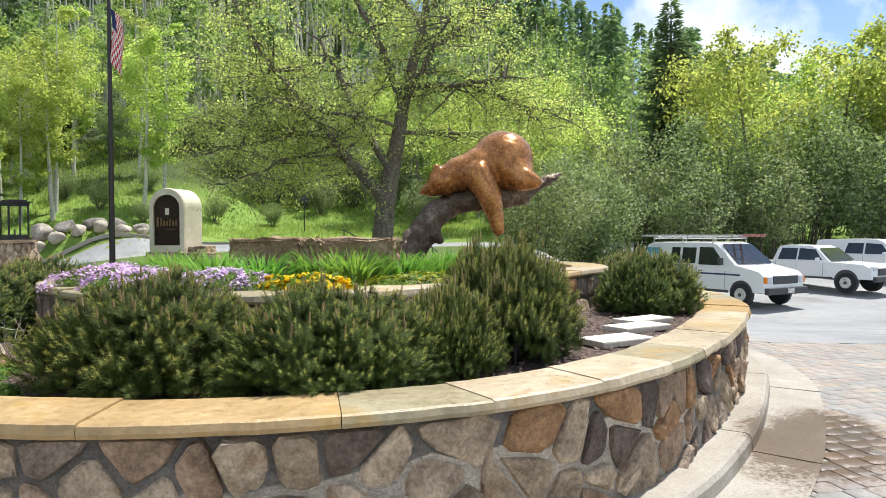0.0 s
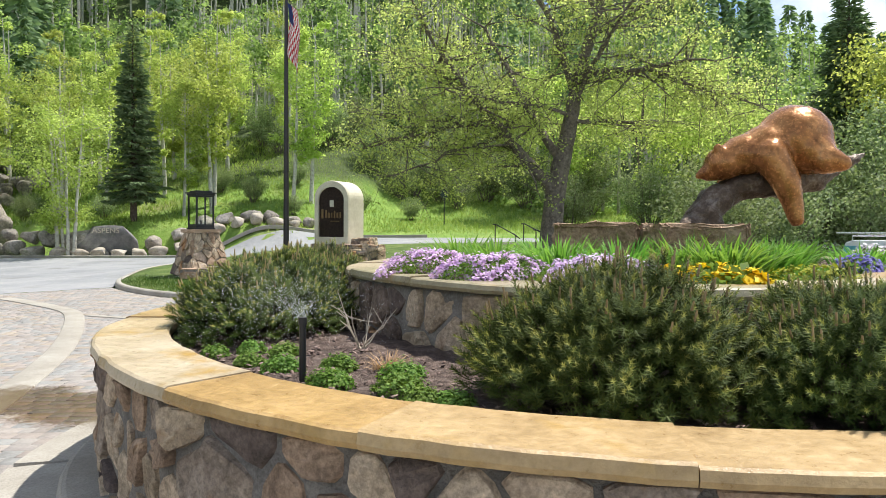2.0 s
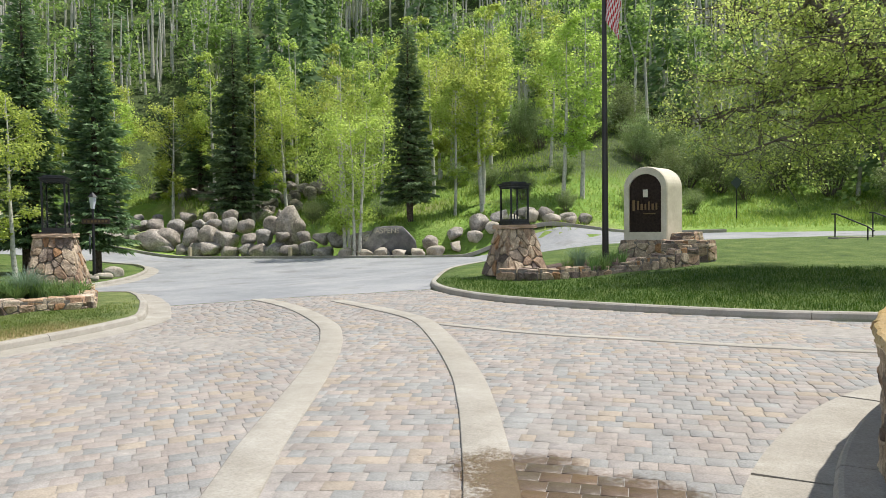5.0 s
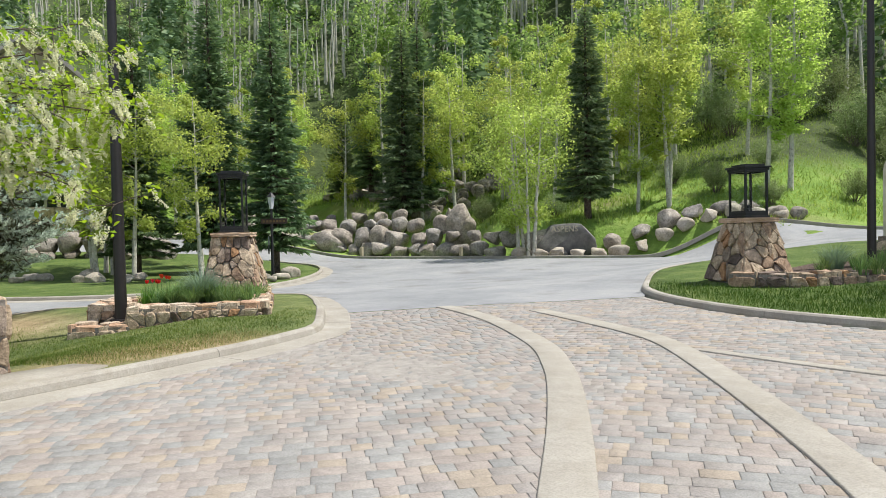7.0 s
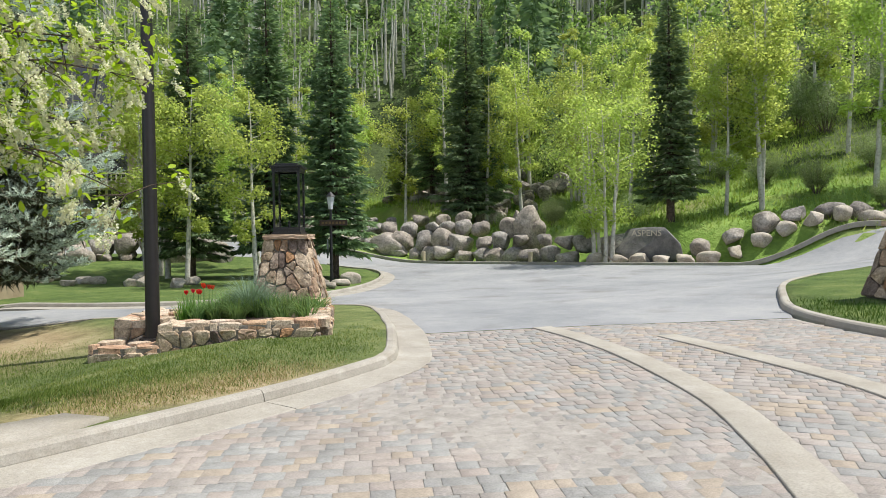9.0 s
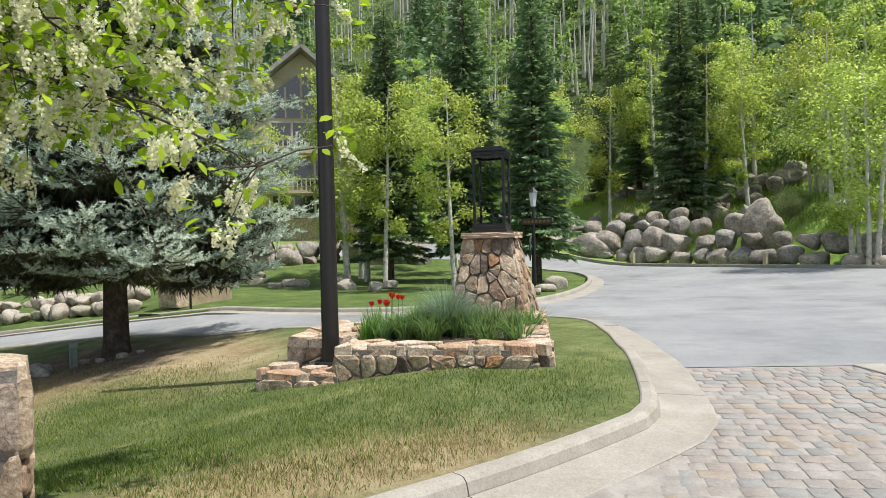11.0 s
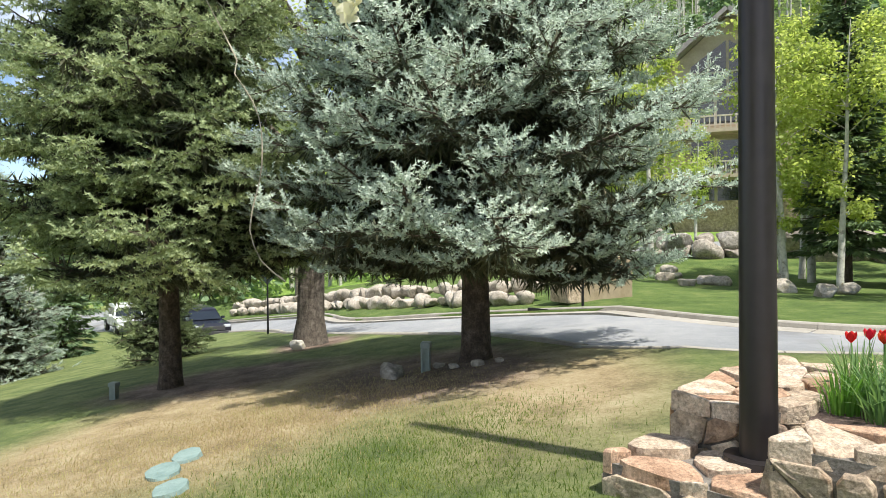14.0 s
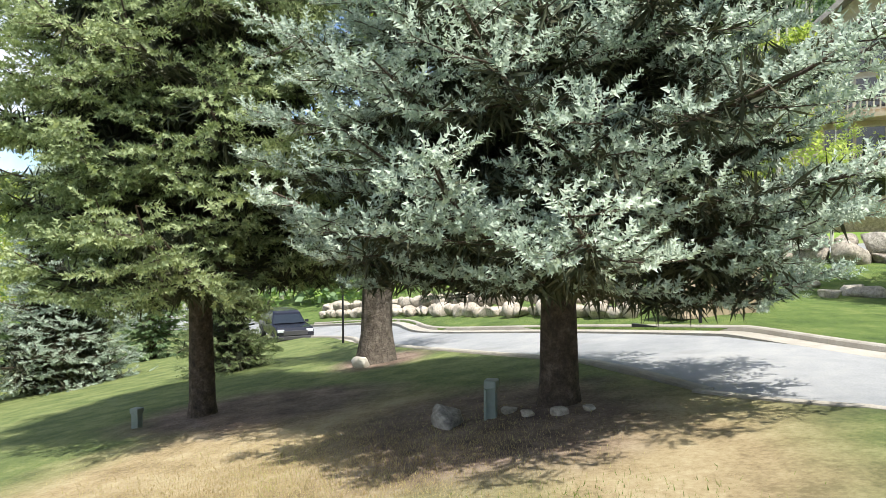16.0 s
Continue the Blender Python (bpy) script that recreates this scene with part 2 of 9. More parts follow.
def surface(name, stops, scale=3.0, rough=0.8, bump=0.3, bump_scale=40.0, metal=0.0, vary=0.0, per="object", tints=None, stain=None, bump_dist=0.01, speckle=0.0, speckle_scale=45.0):
    """A rough natural surface: colour from coarse and fine noise, a random tint per piece, stains and fine relief."""
    m, nt, b = nodes_of(name)
    geo = nt.nodes.new("ShaderNodeNewGeometry")
    pos = geo.outputs["Position"]
    rnd = nt.nodes.new("ShaderNodeObjectInfo").outputs["Random"] if per == "object" else geo.outputs["Random Per Island"]
    coarse = noise_node(nt, pos, scale, 8, 0.65)
    fine = noise_node(nt, pos, scale * 9, 6, 0.7)
    fac = maths(nt, "ADD", maths(nt, "MULTIPLY", coarse, 0.65), maths(nt, "MULTIPLY", fine, 0.35))
    fac = maths(nt, "ADD", maths(nt, "MULTIPLY", maths(nt, "SUBTRACT", fac, 0.5), 1.9), 0.5)
    col = ramp_node(nt, fac, stops)
    if tints:
        tint = ramp_node(nt, rnd, tints)
        nt.nodes[-1].color_ramp.interpolation = "CONSTANT" if len(tints) > 4 else "LINEAR"
        col = mix_node(nt, 1.0, col, tint, "MULTIPLY")
    if vary:
        v = maths(nt, "ADD", 1 - vary / 2, maths(nt, "MULTIPLY", rnd, vary))
        comb = nt.nodes.new("ShaderNodeCombineColor")
        for i in range(3):
            link(nt, v, comb.inputs[i])
        col = mix_node(nt, 1.0, col, comb.outputs[0], "MULTIPLY")
    if stain:
        colour, s_scale, lo, hi = stain
        sp = ramp_node(nt, noise_node(nt, pos, s_scale, 5, 0.6), [(lo, (0, 0, 0)), (hi, (1, 1, 1))])
        col = mix_node(nt, sp, col, colour)
    if speckle:
        sp = ramp_node(nt, noise_node(nt, pos, speckle_scale, 8, 0.75), [(0.36, (1 - speckle,) * 3), (0.52, (1, 1, 1)), (0.68, (1 + speckle * 0.6,) * 3)])
        col = mix_node(nt, 1.0, col, sp, "MULTIPLY")
    link(nt, col, b.inputs["Base Color"])
    rr = ramp_node(nt, fine, [(0.3, (rough - 0.1,) * 3), (0.7, (min(rough + 0.1, 1),) * 3)])
    link(nt, rr, b.inputs["Roughness"])
    b.inputs["Metallic"].default_value = metal
    b.inputs["Specular IOR Level"].default_value = 0.35
    if bump:
        bp = nt.nodes.new("ShaderNodeBump")
        bp.inputs["Strength"].default_value, bp.inputs["Distance"].default_value = bump, bump_dist
        h = maths(nt, "ADD", noise_node(nt, pos, bump_scale, 8, 0.7), maths(nt, "MULTIPLY", noise_node(nt, pos, bump_scale * 0.2, 4, 0.6), 2.0))
        link(nt, h, bp.inputs["Height"])
        link(nt, bp.outputs[0], b.inputs["Normal"])
    return m


def foliage(name, stops, through=0.35, rough=0.55, thin=None, obj=0.25):
    """Leaves: colour per leaf, and light that comes through them."""
    m, nt, b = nodes_of(name)
    geo = nt.nodes.new("ShaderNodeNewGeometry")
    rnd = geo.outputs["Random Per Island"]
    big = noise_node(nt, geo.outputs["Position"], 0.9, 3, 0.5)
    fac = maths(nt, "ADD", maths(nt, "MULTIPLY", rnd, 0.6), maths(nt, "SUBTRACT", maths(nt, "MULTIPLY", big, 0.9), 0.25))
    col = ramp_node(nt, fac, stops)
    orn = nt.nodes.new("ShaderNodeObjectInfo").outputs["Random"]
    hsv = nt.nodes.new("ShaderNodeHueSaturation")
    link(nt, maths(nt, "ADD", 1 - obj / 2, maths(nt, "MULTIPLY", orn, obj)), hsv.inputs["Value"])
    link(nt, maths(nt, "ADD", 0.485, maths(nt, "MULTIPLY", orn, 0.03)), hsv.inputs["Hue"])
    link(nt, col, hsv.inputs["Color"])
    col = hsv.outputs[0]
    link(nt, col, b.inputs["Base Color"])
    b.inputs["Roughness"].default_value = rough
    b.inputs["Specular IOR Level"].default_value = 0.15
    tr = nt.nodes.new("ShaderNodeBsdfTranslucent")
    link(nt, mix_node(nt, 1.0, col, thin or (1.2, 1.2, 0.8), "MULTIPLY"), tr.inputs[0])
    mx = nt.nodes.new("ShaderNodeMixShader")
    mx.inputs[0].default_value = through
    link(nt, b.outputs[0], mx.inputs[1])
    link(nt, tr.outputs[0], mx.inputs[2])
    link(nt, mx.outputs[0], nt.nodes["Material Output"].inputs[0])
    return m


def plain(name, colour, rough=0.5, metal=0.0, bump=0.0, spec=0.5, vary=1.0):
    """Paint, metal or plastic with slight unevenness."""
    m, nt, b = nodes_of(name)
    pos = nt.nodes.new("ShaderNodeNewGeometry").outputs["Position"]
    n = noise_node(nt, pos, 12.0, 6, 0.65)
    lo, hi = tuple(c * (1 - 0.14 * vary) for c in colour), tuple(min(c * (1 + 0.1 * vary), 1) for c in colour)
    link(nt, ramp_node(nt, n, [(0.3, lo), (0.7, hi)]), b.inputs["Base Color"])
    link(nt, ramp_node(nt, n, [(0.3, (max(rough - 0.08, 0.02),) * 3), (0.7, (min(rough + 0.08, 1),) * 3)]), b.inputs["Roughness"])
    b.inputs["Metallic"].default_value = metal
    b.inputs["Specular IOR Level"].default_value = spec
    if bump:
        bp = nt.nodes.new("ShaderNodeBump")
        bp.inputs["Strength"].default_value, bp.inputs["Distance"].default_value = bump, 0.004
        link(nt, noise_node(nt, pos, 90, 5, 0.6), bp.inputs["Height"])
        link(nt, bp.outputs[0], b.inputs["Normal"])
    return m


def glass_of(name, tint, rough=0.02):
    m, nt, b = nodes_of(name)
    b.inputs["Base Color"].default_value = (*tint, 1)
    b.inputs["Roughness"].default_value = rough
    b.inputs["Transmission Weight"].default_value = 1.0
    b.inputs["IOR"].default_value = 1.1
    return m


M_ASPHALT = surface("asphalt", [(0.25, (0.20, 0.21, 0.22)), (0.55, (0.28, 0.285, 0.29)), (0.8, (0.34, 0.34, 0.335))], 0.35, 0.85, 0.35, 120, stain=((0.17, 0.165, 0.16), 0.5, 0.55, 0.75), speckle=0.16, speckle_scale=40)
M_CONCRETE = surface("concrete", [(0.25, (0.28, 0.255, 0.215)), (0.6, (0.36, 0.335, 0.29)), (0.85, (0.43, 0.405, 0.36))], 1.6, 0.85, 0.25, 90, stain=((0.29, 0.26, 0.21), 1.1, 0.58, 0.72), speckle=0.22, speckle_scale=60)
M_JOINT = surface("joint_sand", [(0.3, (0.24, 0.222, 0.20)), (0.7, (0.36, 0.335, 0.305))], 6, 0.95, 0.4, 150)
PAVER_TINTS = [(0.0, (1.0, 0.985, 0.97)), (0.16, (0.90, 0.94, 0.965)), (0.3, (1.03, 0.98, 0.95)), (0.44, (0.97, 0.945, 0.94)), (0.58, (0.88, 0.93, 0.955)), (0.72, (1.09, 0.99, 0.86)), (0.84, (1.03, 0.96, 0.925))]
PAVER_STOPS = [(0.25, (0.245, 0.228, 0.21)), (0.55, (0.315, 0.296, 0.275)), (0.8, (0.385, 0.362, 0.335))]
M_PAVER = surface("paver", PAVER_STOPS, 2.2, 0.85, 0.3, 140, tints=PAVER_TINTS, speckle=0.28, speckle_scale=80)
M_PAVER_FIELD = surface("paver_field", PAVER_STOPS, 2.2, 0.85, 0.3, 140, tints=PAVER_TINTS, per="island", speckle=0.28, speckle_scale=80)
STONE_TINTS = [(0.0, (1.08, 0.96, 0.80)), (0.15, (0.52, 0.45, 0.44)), (0.24, (1.32, 1.18, 1.02)), (0.42, (1.04, 0.68, 0.42)), (0.50, (0.84, 0.77, 0.73)), (0.62, (1.42, 1.30, 1.14)), (0.80, (1.02, 0.82, 0.68)), (0.93, (0.38, 0.33, 0.34))]
M_STONE = surface("fieldstone", [(0.25, (0.18, 0.15, 0.12)), (0.48, (0.335, 0.287, 0.235)), (0.72, (0.51, 0.45, 0.375))], 6, 0.85, 1.0, 16, tints=STONE_TINTS, stain=((0.30, 0.17, 0.085), 4.0, 0.60, 0.74), bump_dist=0.035, speckle=0.36, speckle_scale=30)
M_COPING = surface("coping_stone", [(0.25, (0.32, 0.25, 0.19)), (0.48, (0.50, 0.42, 0.34)), (0.72, (0.68, 0.61, 0.52))], 5, 0.85, 1.0, 14, tints=[(0.0, (1.0, 0.92, 0.82)), (0.3, (1.12, 1.04, 0.95)), (0.5, (0.95, 0.72, 0.58)), (0.7, (1.15, 1.1, 1.05)), (0.9, (0.85, 0.66, 0.50))], bump_dist=0.035, speckle=0.5, speckle_scale=38)
M_MORTAR = surface("mortar", [(0.3, (0.16, 0.142, 0.122)), (0.7, (0.27, 0.245, 0.212))], 7, 0.95, 0.8, 50, bump_dist=0.02, speckle=0.3, speckle_scale=70)
CAP_TINTS = [(0.0, (1.02, 0.97, 0.88)), (0.18, (0.90, 0.67, 0.35)), (0.42, (1.06, 1.01, 0.92)), (0.56, (0.72, 0.72, 0.60)), (0.68, (0.95, 0.77, 0.50)), (0.86, (0.98, 0.88, 0.70))]
M_CAP = surface("flagstone", [(0.25, (0.32, 0.265, 0.19)), (0.5, (0.45, 0.385, 0.29)), (0.78, (0.59, 0.53, 0.435))], 1.8, 0.34, 0.5, 30, tints=CAP_TINTS, stain=((0.42, 0.27, 0.09), 1.9, 0.56, 0.68), bump_dist=0.012, speckle=0.13, speckle_scale=30)
M_BOULDER = surface("granite_boulder", [(0.22, (0.17, 0.155, 0.14)), (0.5, (0.31, 0.29, 0.265)), (0.78, (0.48, 0.455, 0.42))], 1.6, 0.9, 0.9, 14, tints=[(0.0, (0.8, 0.78, 0.76)), (0.3, (1.0, 0.92, 0.84)), (0.6, (1.15, 1.1, 1.03)), (1.0, (0.95, 0.95, 0.95))], stain=((0.12, 0.12, 0.10), 1.3, 0.6, 0.78), bump_dist=0.05, speckle=0.5, speckle_scale=9)
M_PALE = surface("pale_boulder", [(0.22, (0.26, 0.24, 0.205)), (0.5, (0.40, 0.375, 0.33)), (0.78, (0.53, 0.505, 0.455))], 2.6, 0.9, 0.6, 25, tints=[(0.0, (0.9, 0.85, 0.78)), (0.5, (1.05, 1.0, 0.95)), (1.0, (1.0, 0.94, 0.86))], bump_dist=0.02, speckle=0.4, speckle_scale=14)
M_MULCH = surface("mulch", [(0.25, (0.06, 0.042, 0.034)), (0.55, (0.14, 0.098, 0.08)), (0.8, (0.28, 0.22, 0.19))], 14, 0.95, 1.0, 60, bump_dist=0.03)
M_CHIP = surface("bark_chips", [(0.3, (0.12, 0.08, 0.065)), (0.7, (0.26, 0.19, 0.165))], 20, 0.95, 0.5, 90, per="island", vary=0.9)
M_GRASS = surface("turf", [(0.25, (0.045, 0.08, 0.017)), (0.5, (0.09, 0.14, 0.03)), (0.8, (0.17, 0.205, 0.06))], 1.3, 0.95, 0.8, 70, bump_dist=0.03)
M_MEADOW = surface("meadow", [(0.25, (0.10, 0.175, 0.03)), (0.5, (0.17, 0.28, 0.045)), (0.8, (0.29, 0.38, 0.10))], 0.5, 0.95, 0.9, 14, bump_dist=0.08, stain=((0.27, 0.23, 0.12), 0.09, 0.55, 0.72))
mn = M_MEADOW.node_tree
mgeo = mn.nodes.new("ShaderNodeNewGeometry")
msep = mn.nodes.new("ShaderNodeSeparateXYZ")
link(mn, mgeo.outputs["Position"], msep.inputs[0])
mwood = ramp_node(mn, maths(mn, "DIVIDE", maths(mn, "ADD", msep.outputs["Z"], maths(mn, "MULTIPLY", noise_node(mn, mgeo.outputs["Position"], 0.25, 5, 0.6), 4.0)), 10.0), [(0.62, (0, 0, 0)), (0.78, (1, 1, 1))])
mfloor = ramp_node(mn, noise_node(mn, mgeo.outputs["Position"], 0.8, 8, 0.7), [(0.3, (0.03, 0.045, 0.015)), (0.55, (0.07, 0.10, 0.028)), (0.8, (0.15, 0.18, 0.06))])
mbase = mn.nodes["Principled BSDF"].inputs["Base Color"]
link(mn, mix_node(mn, mwood, mbase.links[0].from_socket, mfloor), mbase)
M_BARK = surface("grey_bark", [(0.25, (0.06, 0.05, 0.04)), (0.55, (0.16, 0.135, 0.11)), (0.8, (0.27, 0.24, 0.20))], 9, 0.95, 1.0, 30, bump_dist=0.03)
M_BARK_DARK = surface("dark_bark", [(0.25, (0.045, 0.033, 0.026)), (0.55, (0.11, 0.082, 0.062)), (0.8, (0.21, 0.165, 0.13))], 9, 0.95, 1.0, 30, bump_dist=0.03, speckle=0.4, speckle_scale=30)
M_ASPEN_BARK = surface("aspen_bark", [(0.2, (0.10, 0.09, 0.07)), (0.42, (0.42, 0.41, 0.35)), (0.8, (0.62, 0.61, 0.54))], 6, 0.85, 0.4, 40)
M_ASPEN = foliage("aspen_leaves", [(0.0, (0.21, 0.29, 0.07)), (0.45, (0.36, 0.455, 0.125)), (1.0, (0.54, 0.615, 0.25))], 0.66, thin=(1.3, 1.25, 0.9))
M_COTTON = foliage("cottonwood_leaves", [(0.0, (0.218, 0.3, 0.096)), (0.5, (0.37, 0.46, 0.176)), (1.0, (0.551, 0.62, 0.32))], 0.7, thin=(1.4, 1.35, 0.9))
M_WOOD_FAR = foliage("hill_leaves", [(0.0, (0.101, 0.177, 0.0637)), (0.5, (0.224, 0.348, 0.119)), (1.0, (0.448, 0.566, 0.271))], 0.55, obj=0.1)
M_SHRUB = foliage("shrub_leaves", [(0.0, (0.0935, 0.138, 0.0578)), (0.5, (0.209, 0.275, 0.123)), (1.0, (0.462, 0.517, 0.347))], 0.42)
M_SPRUCE = foliage("spruce_needles", [(0.0, (0.078, 0.132, 0.072)), (0.5, (0.18, 0.258, 0.138)), (1.0, (0.348, 0.444, 0.252))], 0.4, 0.6, (1.1, 1.15, 0.8))
M_BLUE = foliage("blue_spruce_needles", [(0.0, (0.20, 0.265, 0.215)), (0.5, (0.41, 0.485, 0.405)), (1.0, (0.66, 0.72, 0.62))], 0.28, 0.6, (1.05, 1.1, 0.9))
# Old inner needles, coloured darker still to stand for shade inside the crown.
M_INNER = foliage("shaded_old_needles", [(0.0, (0.03, 0.038, 0.024)), (0.5, (0.07, 0.08, 0.05)), (1.0, (0.15, 0.145, 0.09))], 0.12, 0.7)
M_DROOP = foliage("green_spruce_needles", [(0.0, (0.121, 0.165, 0.0825)), (0.5, (0.275, 0.336, 0.176)), (1.0, (0.506, 0.561, 0.319))], 0.32, 0.6)
M_MUGO = foliage("pine_needles", [(0.0, (0.026, 0.045, 0.01)), (0.5, (0.066, 0.096, 0.02)), (1.0, (0.15, 0.17, 0.038))], 0.15, 0.6)
M_MUGOTIP = foliage("young_pine_needles", [(0.0, (0.13, 0.17, 0.04)), (0.5, (0.27, 0.30, 0.075)), (1.0, (0.46, 0.45, 0.15))], 0.3, 0.55)
M_BRONZE = surface("bronze", [(0.25, (0.17, 0.062, 0.02)), (0.5, (0.38, 0.165, 0.055)), (0.85, (0.58, 0.30, 0.12))], 3.0, 0.24, 0.3, 7, metal=0.45, bump_dist=0.015)
M_BRONZE_DARK = surface("dark_bronze", [(0.25, (0.04, 0.03, 0.025)), (0.55, (0.12, 0.085, 0.06)), (0.8, (0.30, 0.25, 0.21))], 4, 0.38, 0.8, 18, metal=0.5, bump_dist=0.03)
M_IRON = plain("black_iron", (0.022, 0.022, 0.024), 0.45, 0.3, 0.1)
M_POLE = plain("dark_pole_paint", (0.035, 0.030, 0.030), 0.38, 0.4, 0.05)
M_STUCCO = surface("cream_stucco", [(0.25, (0.52, 0.47, 0.37)), (0.55, (0.62, 0.57, 0.46)), (0.8, (0.70, 0.65, 0.54))], 1.2, 0.9, 0.4, 130)
M_PANEL = surface("brown_panel", [(0.3, (0.035, 0.022, 0.017)), (0.7, (0.075, 0.048, 0.036))], 14, 0.7, 0.5, 60)


def wet(material, spots):
    """Ground darkened and made glossy where sprinkler water has fallen: spots of (x, y, long, short, turn)."""
    nt = material.node_tree
    b = nt.nodes["Principled BSDF"]
    pos = nt.nodes.new("ShaderNodeNewGeometry").outputs["Position"]
    ragged = maths(nt, "ADD", maths(nt, "MULTIPLY", noise_node(nt, pos, 2.5, 6, 0.7), 0.5), maths(nt, "MULTIPLY", noise_node(nt, pos, 30, 3, 0.7), 0.35))
    total = None
    for x, y, lx, ly, turn in spots:
        mp = nt.nodes.new("ShaderNodeMapping")
        mp.vector_type = "TEXTURE"
        mp.inputs["Location"].default_value, mp.inputs["Scale"].default_value, mp.inputs["Rotation"].default_value = (x, y, 0), (lx, ly, 1e6), (0, 0, radians(turn))
        link(nt, pos, mp.inputs["Vector"])
        ln = nt.nodes.new("ShaderNodeVectorMath")
        ln.operation = "LENGTH"
        link(nt, mp.outputs[0], ln.inputs[0])
        k = ramp_node(nt, maths(nt, "ADD", ln.outputs["Value"], maths(nt, "MULTIPLY", maths(nt, "SUBTRACT", ragged, 0.42), 2.2)), [(0.72, (1, 1, 1)), (1.0, (0, 0, 0))])
        total = k if total is None else mix_node(nt, 1.0, total, k, "LIGHTEN")
    col, rgh = b.inputs["Base Color"].links[0].from_socket, b.inputs["Roughness"].links[0].from_socket
    link(nt, mix_node(nt, total, col, mix_node(nt, 1.0, col, (0.46, 0.36, 0.28), "MULTIPLY")), b.inputs["Base Color"])
    link(nt, mix_node(nt, total, rgh, (0.3, 0.3, 0.3)), b.inputs["Roughness"])


for wm in (M_PAVER, M_PAVER_FIELD, M_CONCRETE):
    wet(wm, [(-6.4, 6.35, 1.3, 0.6, -20), (2.75, 5.0, 1.2, 0.55, 55)])
M_WHITE = plain("white_car_paint", (0.74, 0.75, 0.76), 0.22, vary=0.15)
M_BLACK_RUBBER = plain("tyre_rubber", (0.02, 0.02, 0.021), 0.85)
M_CHROME = plain("bare_metal", (0.55, 0.56, 0.57), 0.3, 0.9)
M_GREY_PLASTIC = plain("dark_grey_plastic", (0.05, 0.05, 0.055), 0.6)
M_CAR_GLASS = plain("dark_car_glass", (0.02, 0.025, 0.03), 0.06, 0.0, 0.0, 0.9)
M_LANTERN_GLASS = glass_of("lantern_glass", (0.93, 0.95, 0.93), 0.03)


# ---- land, roads and lawns ----
def grid_lines(lo, hi, step, far, grow=1.28):
    mid = list(np.arange(lo, hi + step, step))
    a, d = lo, step
    while a > -far:
        d *= grow
        a -= d
        mid.insert(0, a)
    b, d = mid[-1], step
    while b < far:
        d *= grow
        b += d
        mid.append(b)
    return np.array(mid)


def build_ground():
    gx, gy = grid_lines(-62, 22, 0.7, 1500), grid_lines(-14, 70, 0.7, 1500)
    x, y = np.meshgrid(gx, gy)
    hill = np.minimum(ground(x, y), 170 + 0.02 * np.hypot(x, y))
    rough = sum(np.sin(x * a + y * b + c) * h for a, b, c, h in ((0.31, 0.22, 1, 0.05), (0.17, -0.29, 2, 0.07), (0.9, 0.7, 3, 0.02)))
    z = hill - 0.07 + rough * sstep(40, 50, y)
    v = np.stack([x, y, z], -1).reshape(-1, 3)
    n, k = x.shape
    i, j = np.meshgrid(np.arange(n - 1), np.arange(k - 1), indexing="ij")
    f = np.stack([i * k + j, i * k + j + 1, (i + 1) * k + j + 1, (i + 1) * k + j], -1).reshape(-1, 4)
    tagged(part("ground", mesh_of("ground", v, f, True), M_MEADOW), "rough green meadow grass rising to a wooded hillside", "ground", kind="structure")


build_ground()

ROAD = [(-18.2, 12.75), (-14.2, 18.1), (-14.9, 19.7), (-16.1, 22.5), (-16.3, 25.5), (-15.2, 28.6), (-13, 31.2), (-9.4, 33.4), (-5, 35.4), (4, 36.6), (16, 37.2), (16, 41), (4, 40.6), (-4, 40.4), (-9.5, 40.2), (-13.5, 39.6), (-17.5, 39.0), (-21.5, 37.2), (-26, 35.3), (-31, 34.0), (-38, 32.9), (-45, 32.4), (-50, 30.4), (-53, 26), (-54.6, 20), (-57, 12), (-61, 3), (-58.6, 1.6), (-54.2, 11), (-51.6, 17.4), (-49.4, 22.4), (-47.4, 26.2), (-43.5, 28.7), (-39.5, 28.6), (-36.0, 26.9), (-32.0, 23.4), (-29.2, 20.0), (-28.1, 17.6), (-28.6, 14.4), (-30.4, 12.3), (-33.2, 10.3), (-36.1, 7.4), (-41.2, 1.9), (-46.3, -1.4), (-53.5, -8.9), (-64, -19), (-90, -47), (-88, -54), (-66, -33), (-56, -14.2), (-43.6, -2.6), (-38.6, 0.6), (-33.2, 5.3), (-30.4, 7.8), (-27.4, 9.3), (-26.0, 10.8), (-25.6, 13.2), (-24.8, 15.2), (-22.8, 15.7), (-20.6, 14.4), (-19.4, 13.7)]
part("road", sheet("road", ROAD, 1.4, 0.0), M_ASPHALT)
tagged(bpy.data.objects["road"], "pale grey cracked asphalt road and drive", "road", kind="structure")

CAR_PARK = [(4.6, 9.6), (9, 9.2), (40, 9.0), (40, 34), (10, 34), (6.5, 26), (4.9, 20), (3.2, 16.6), (4.2, 13)]
tagged(part("car_park", sheet("car_park", CAR_PARK, 1.6, 0.0), M_ASPHALT), "grey asphalt car park surface", "pavement", kind="structure")

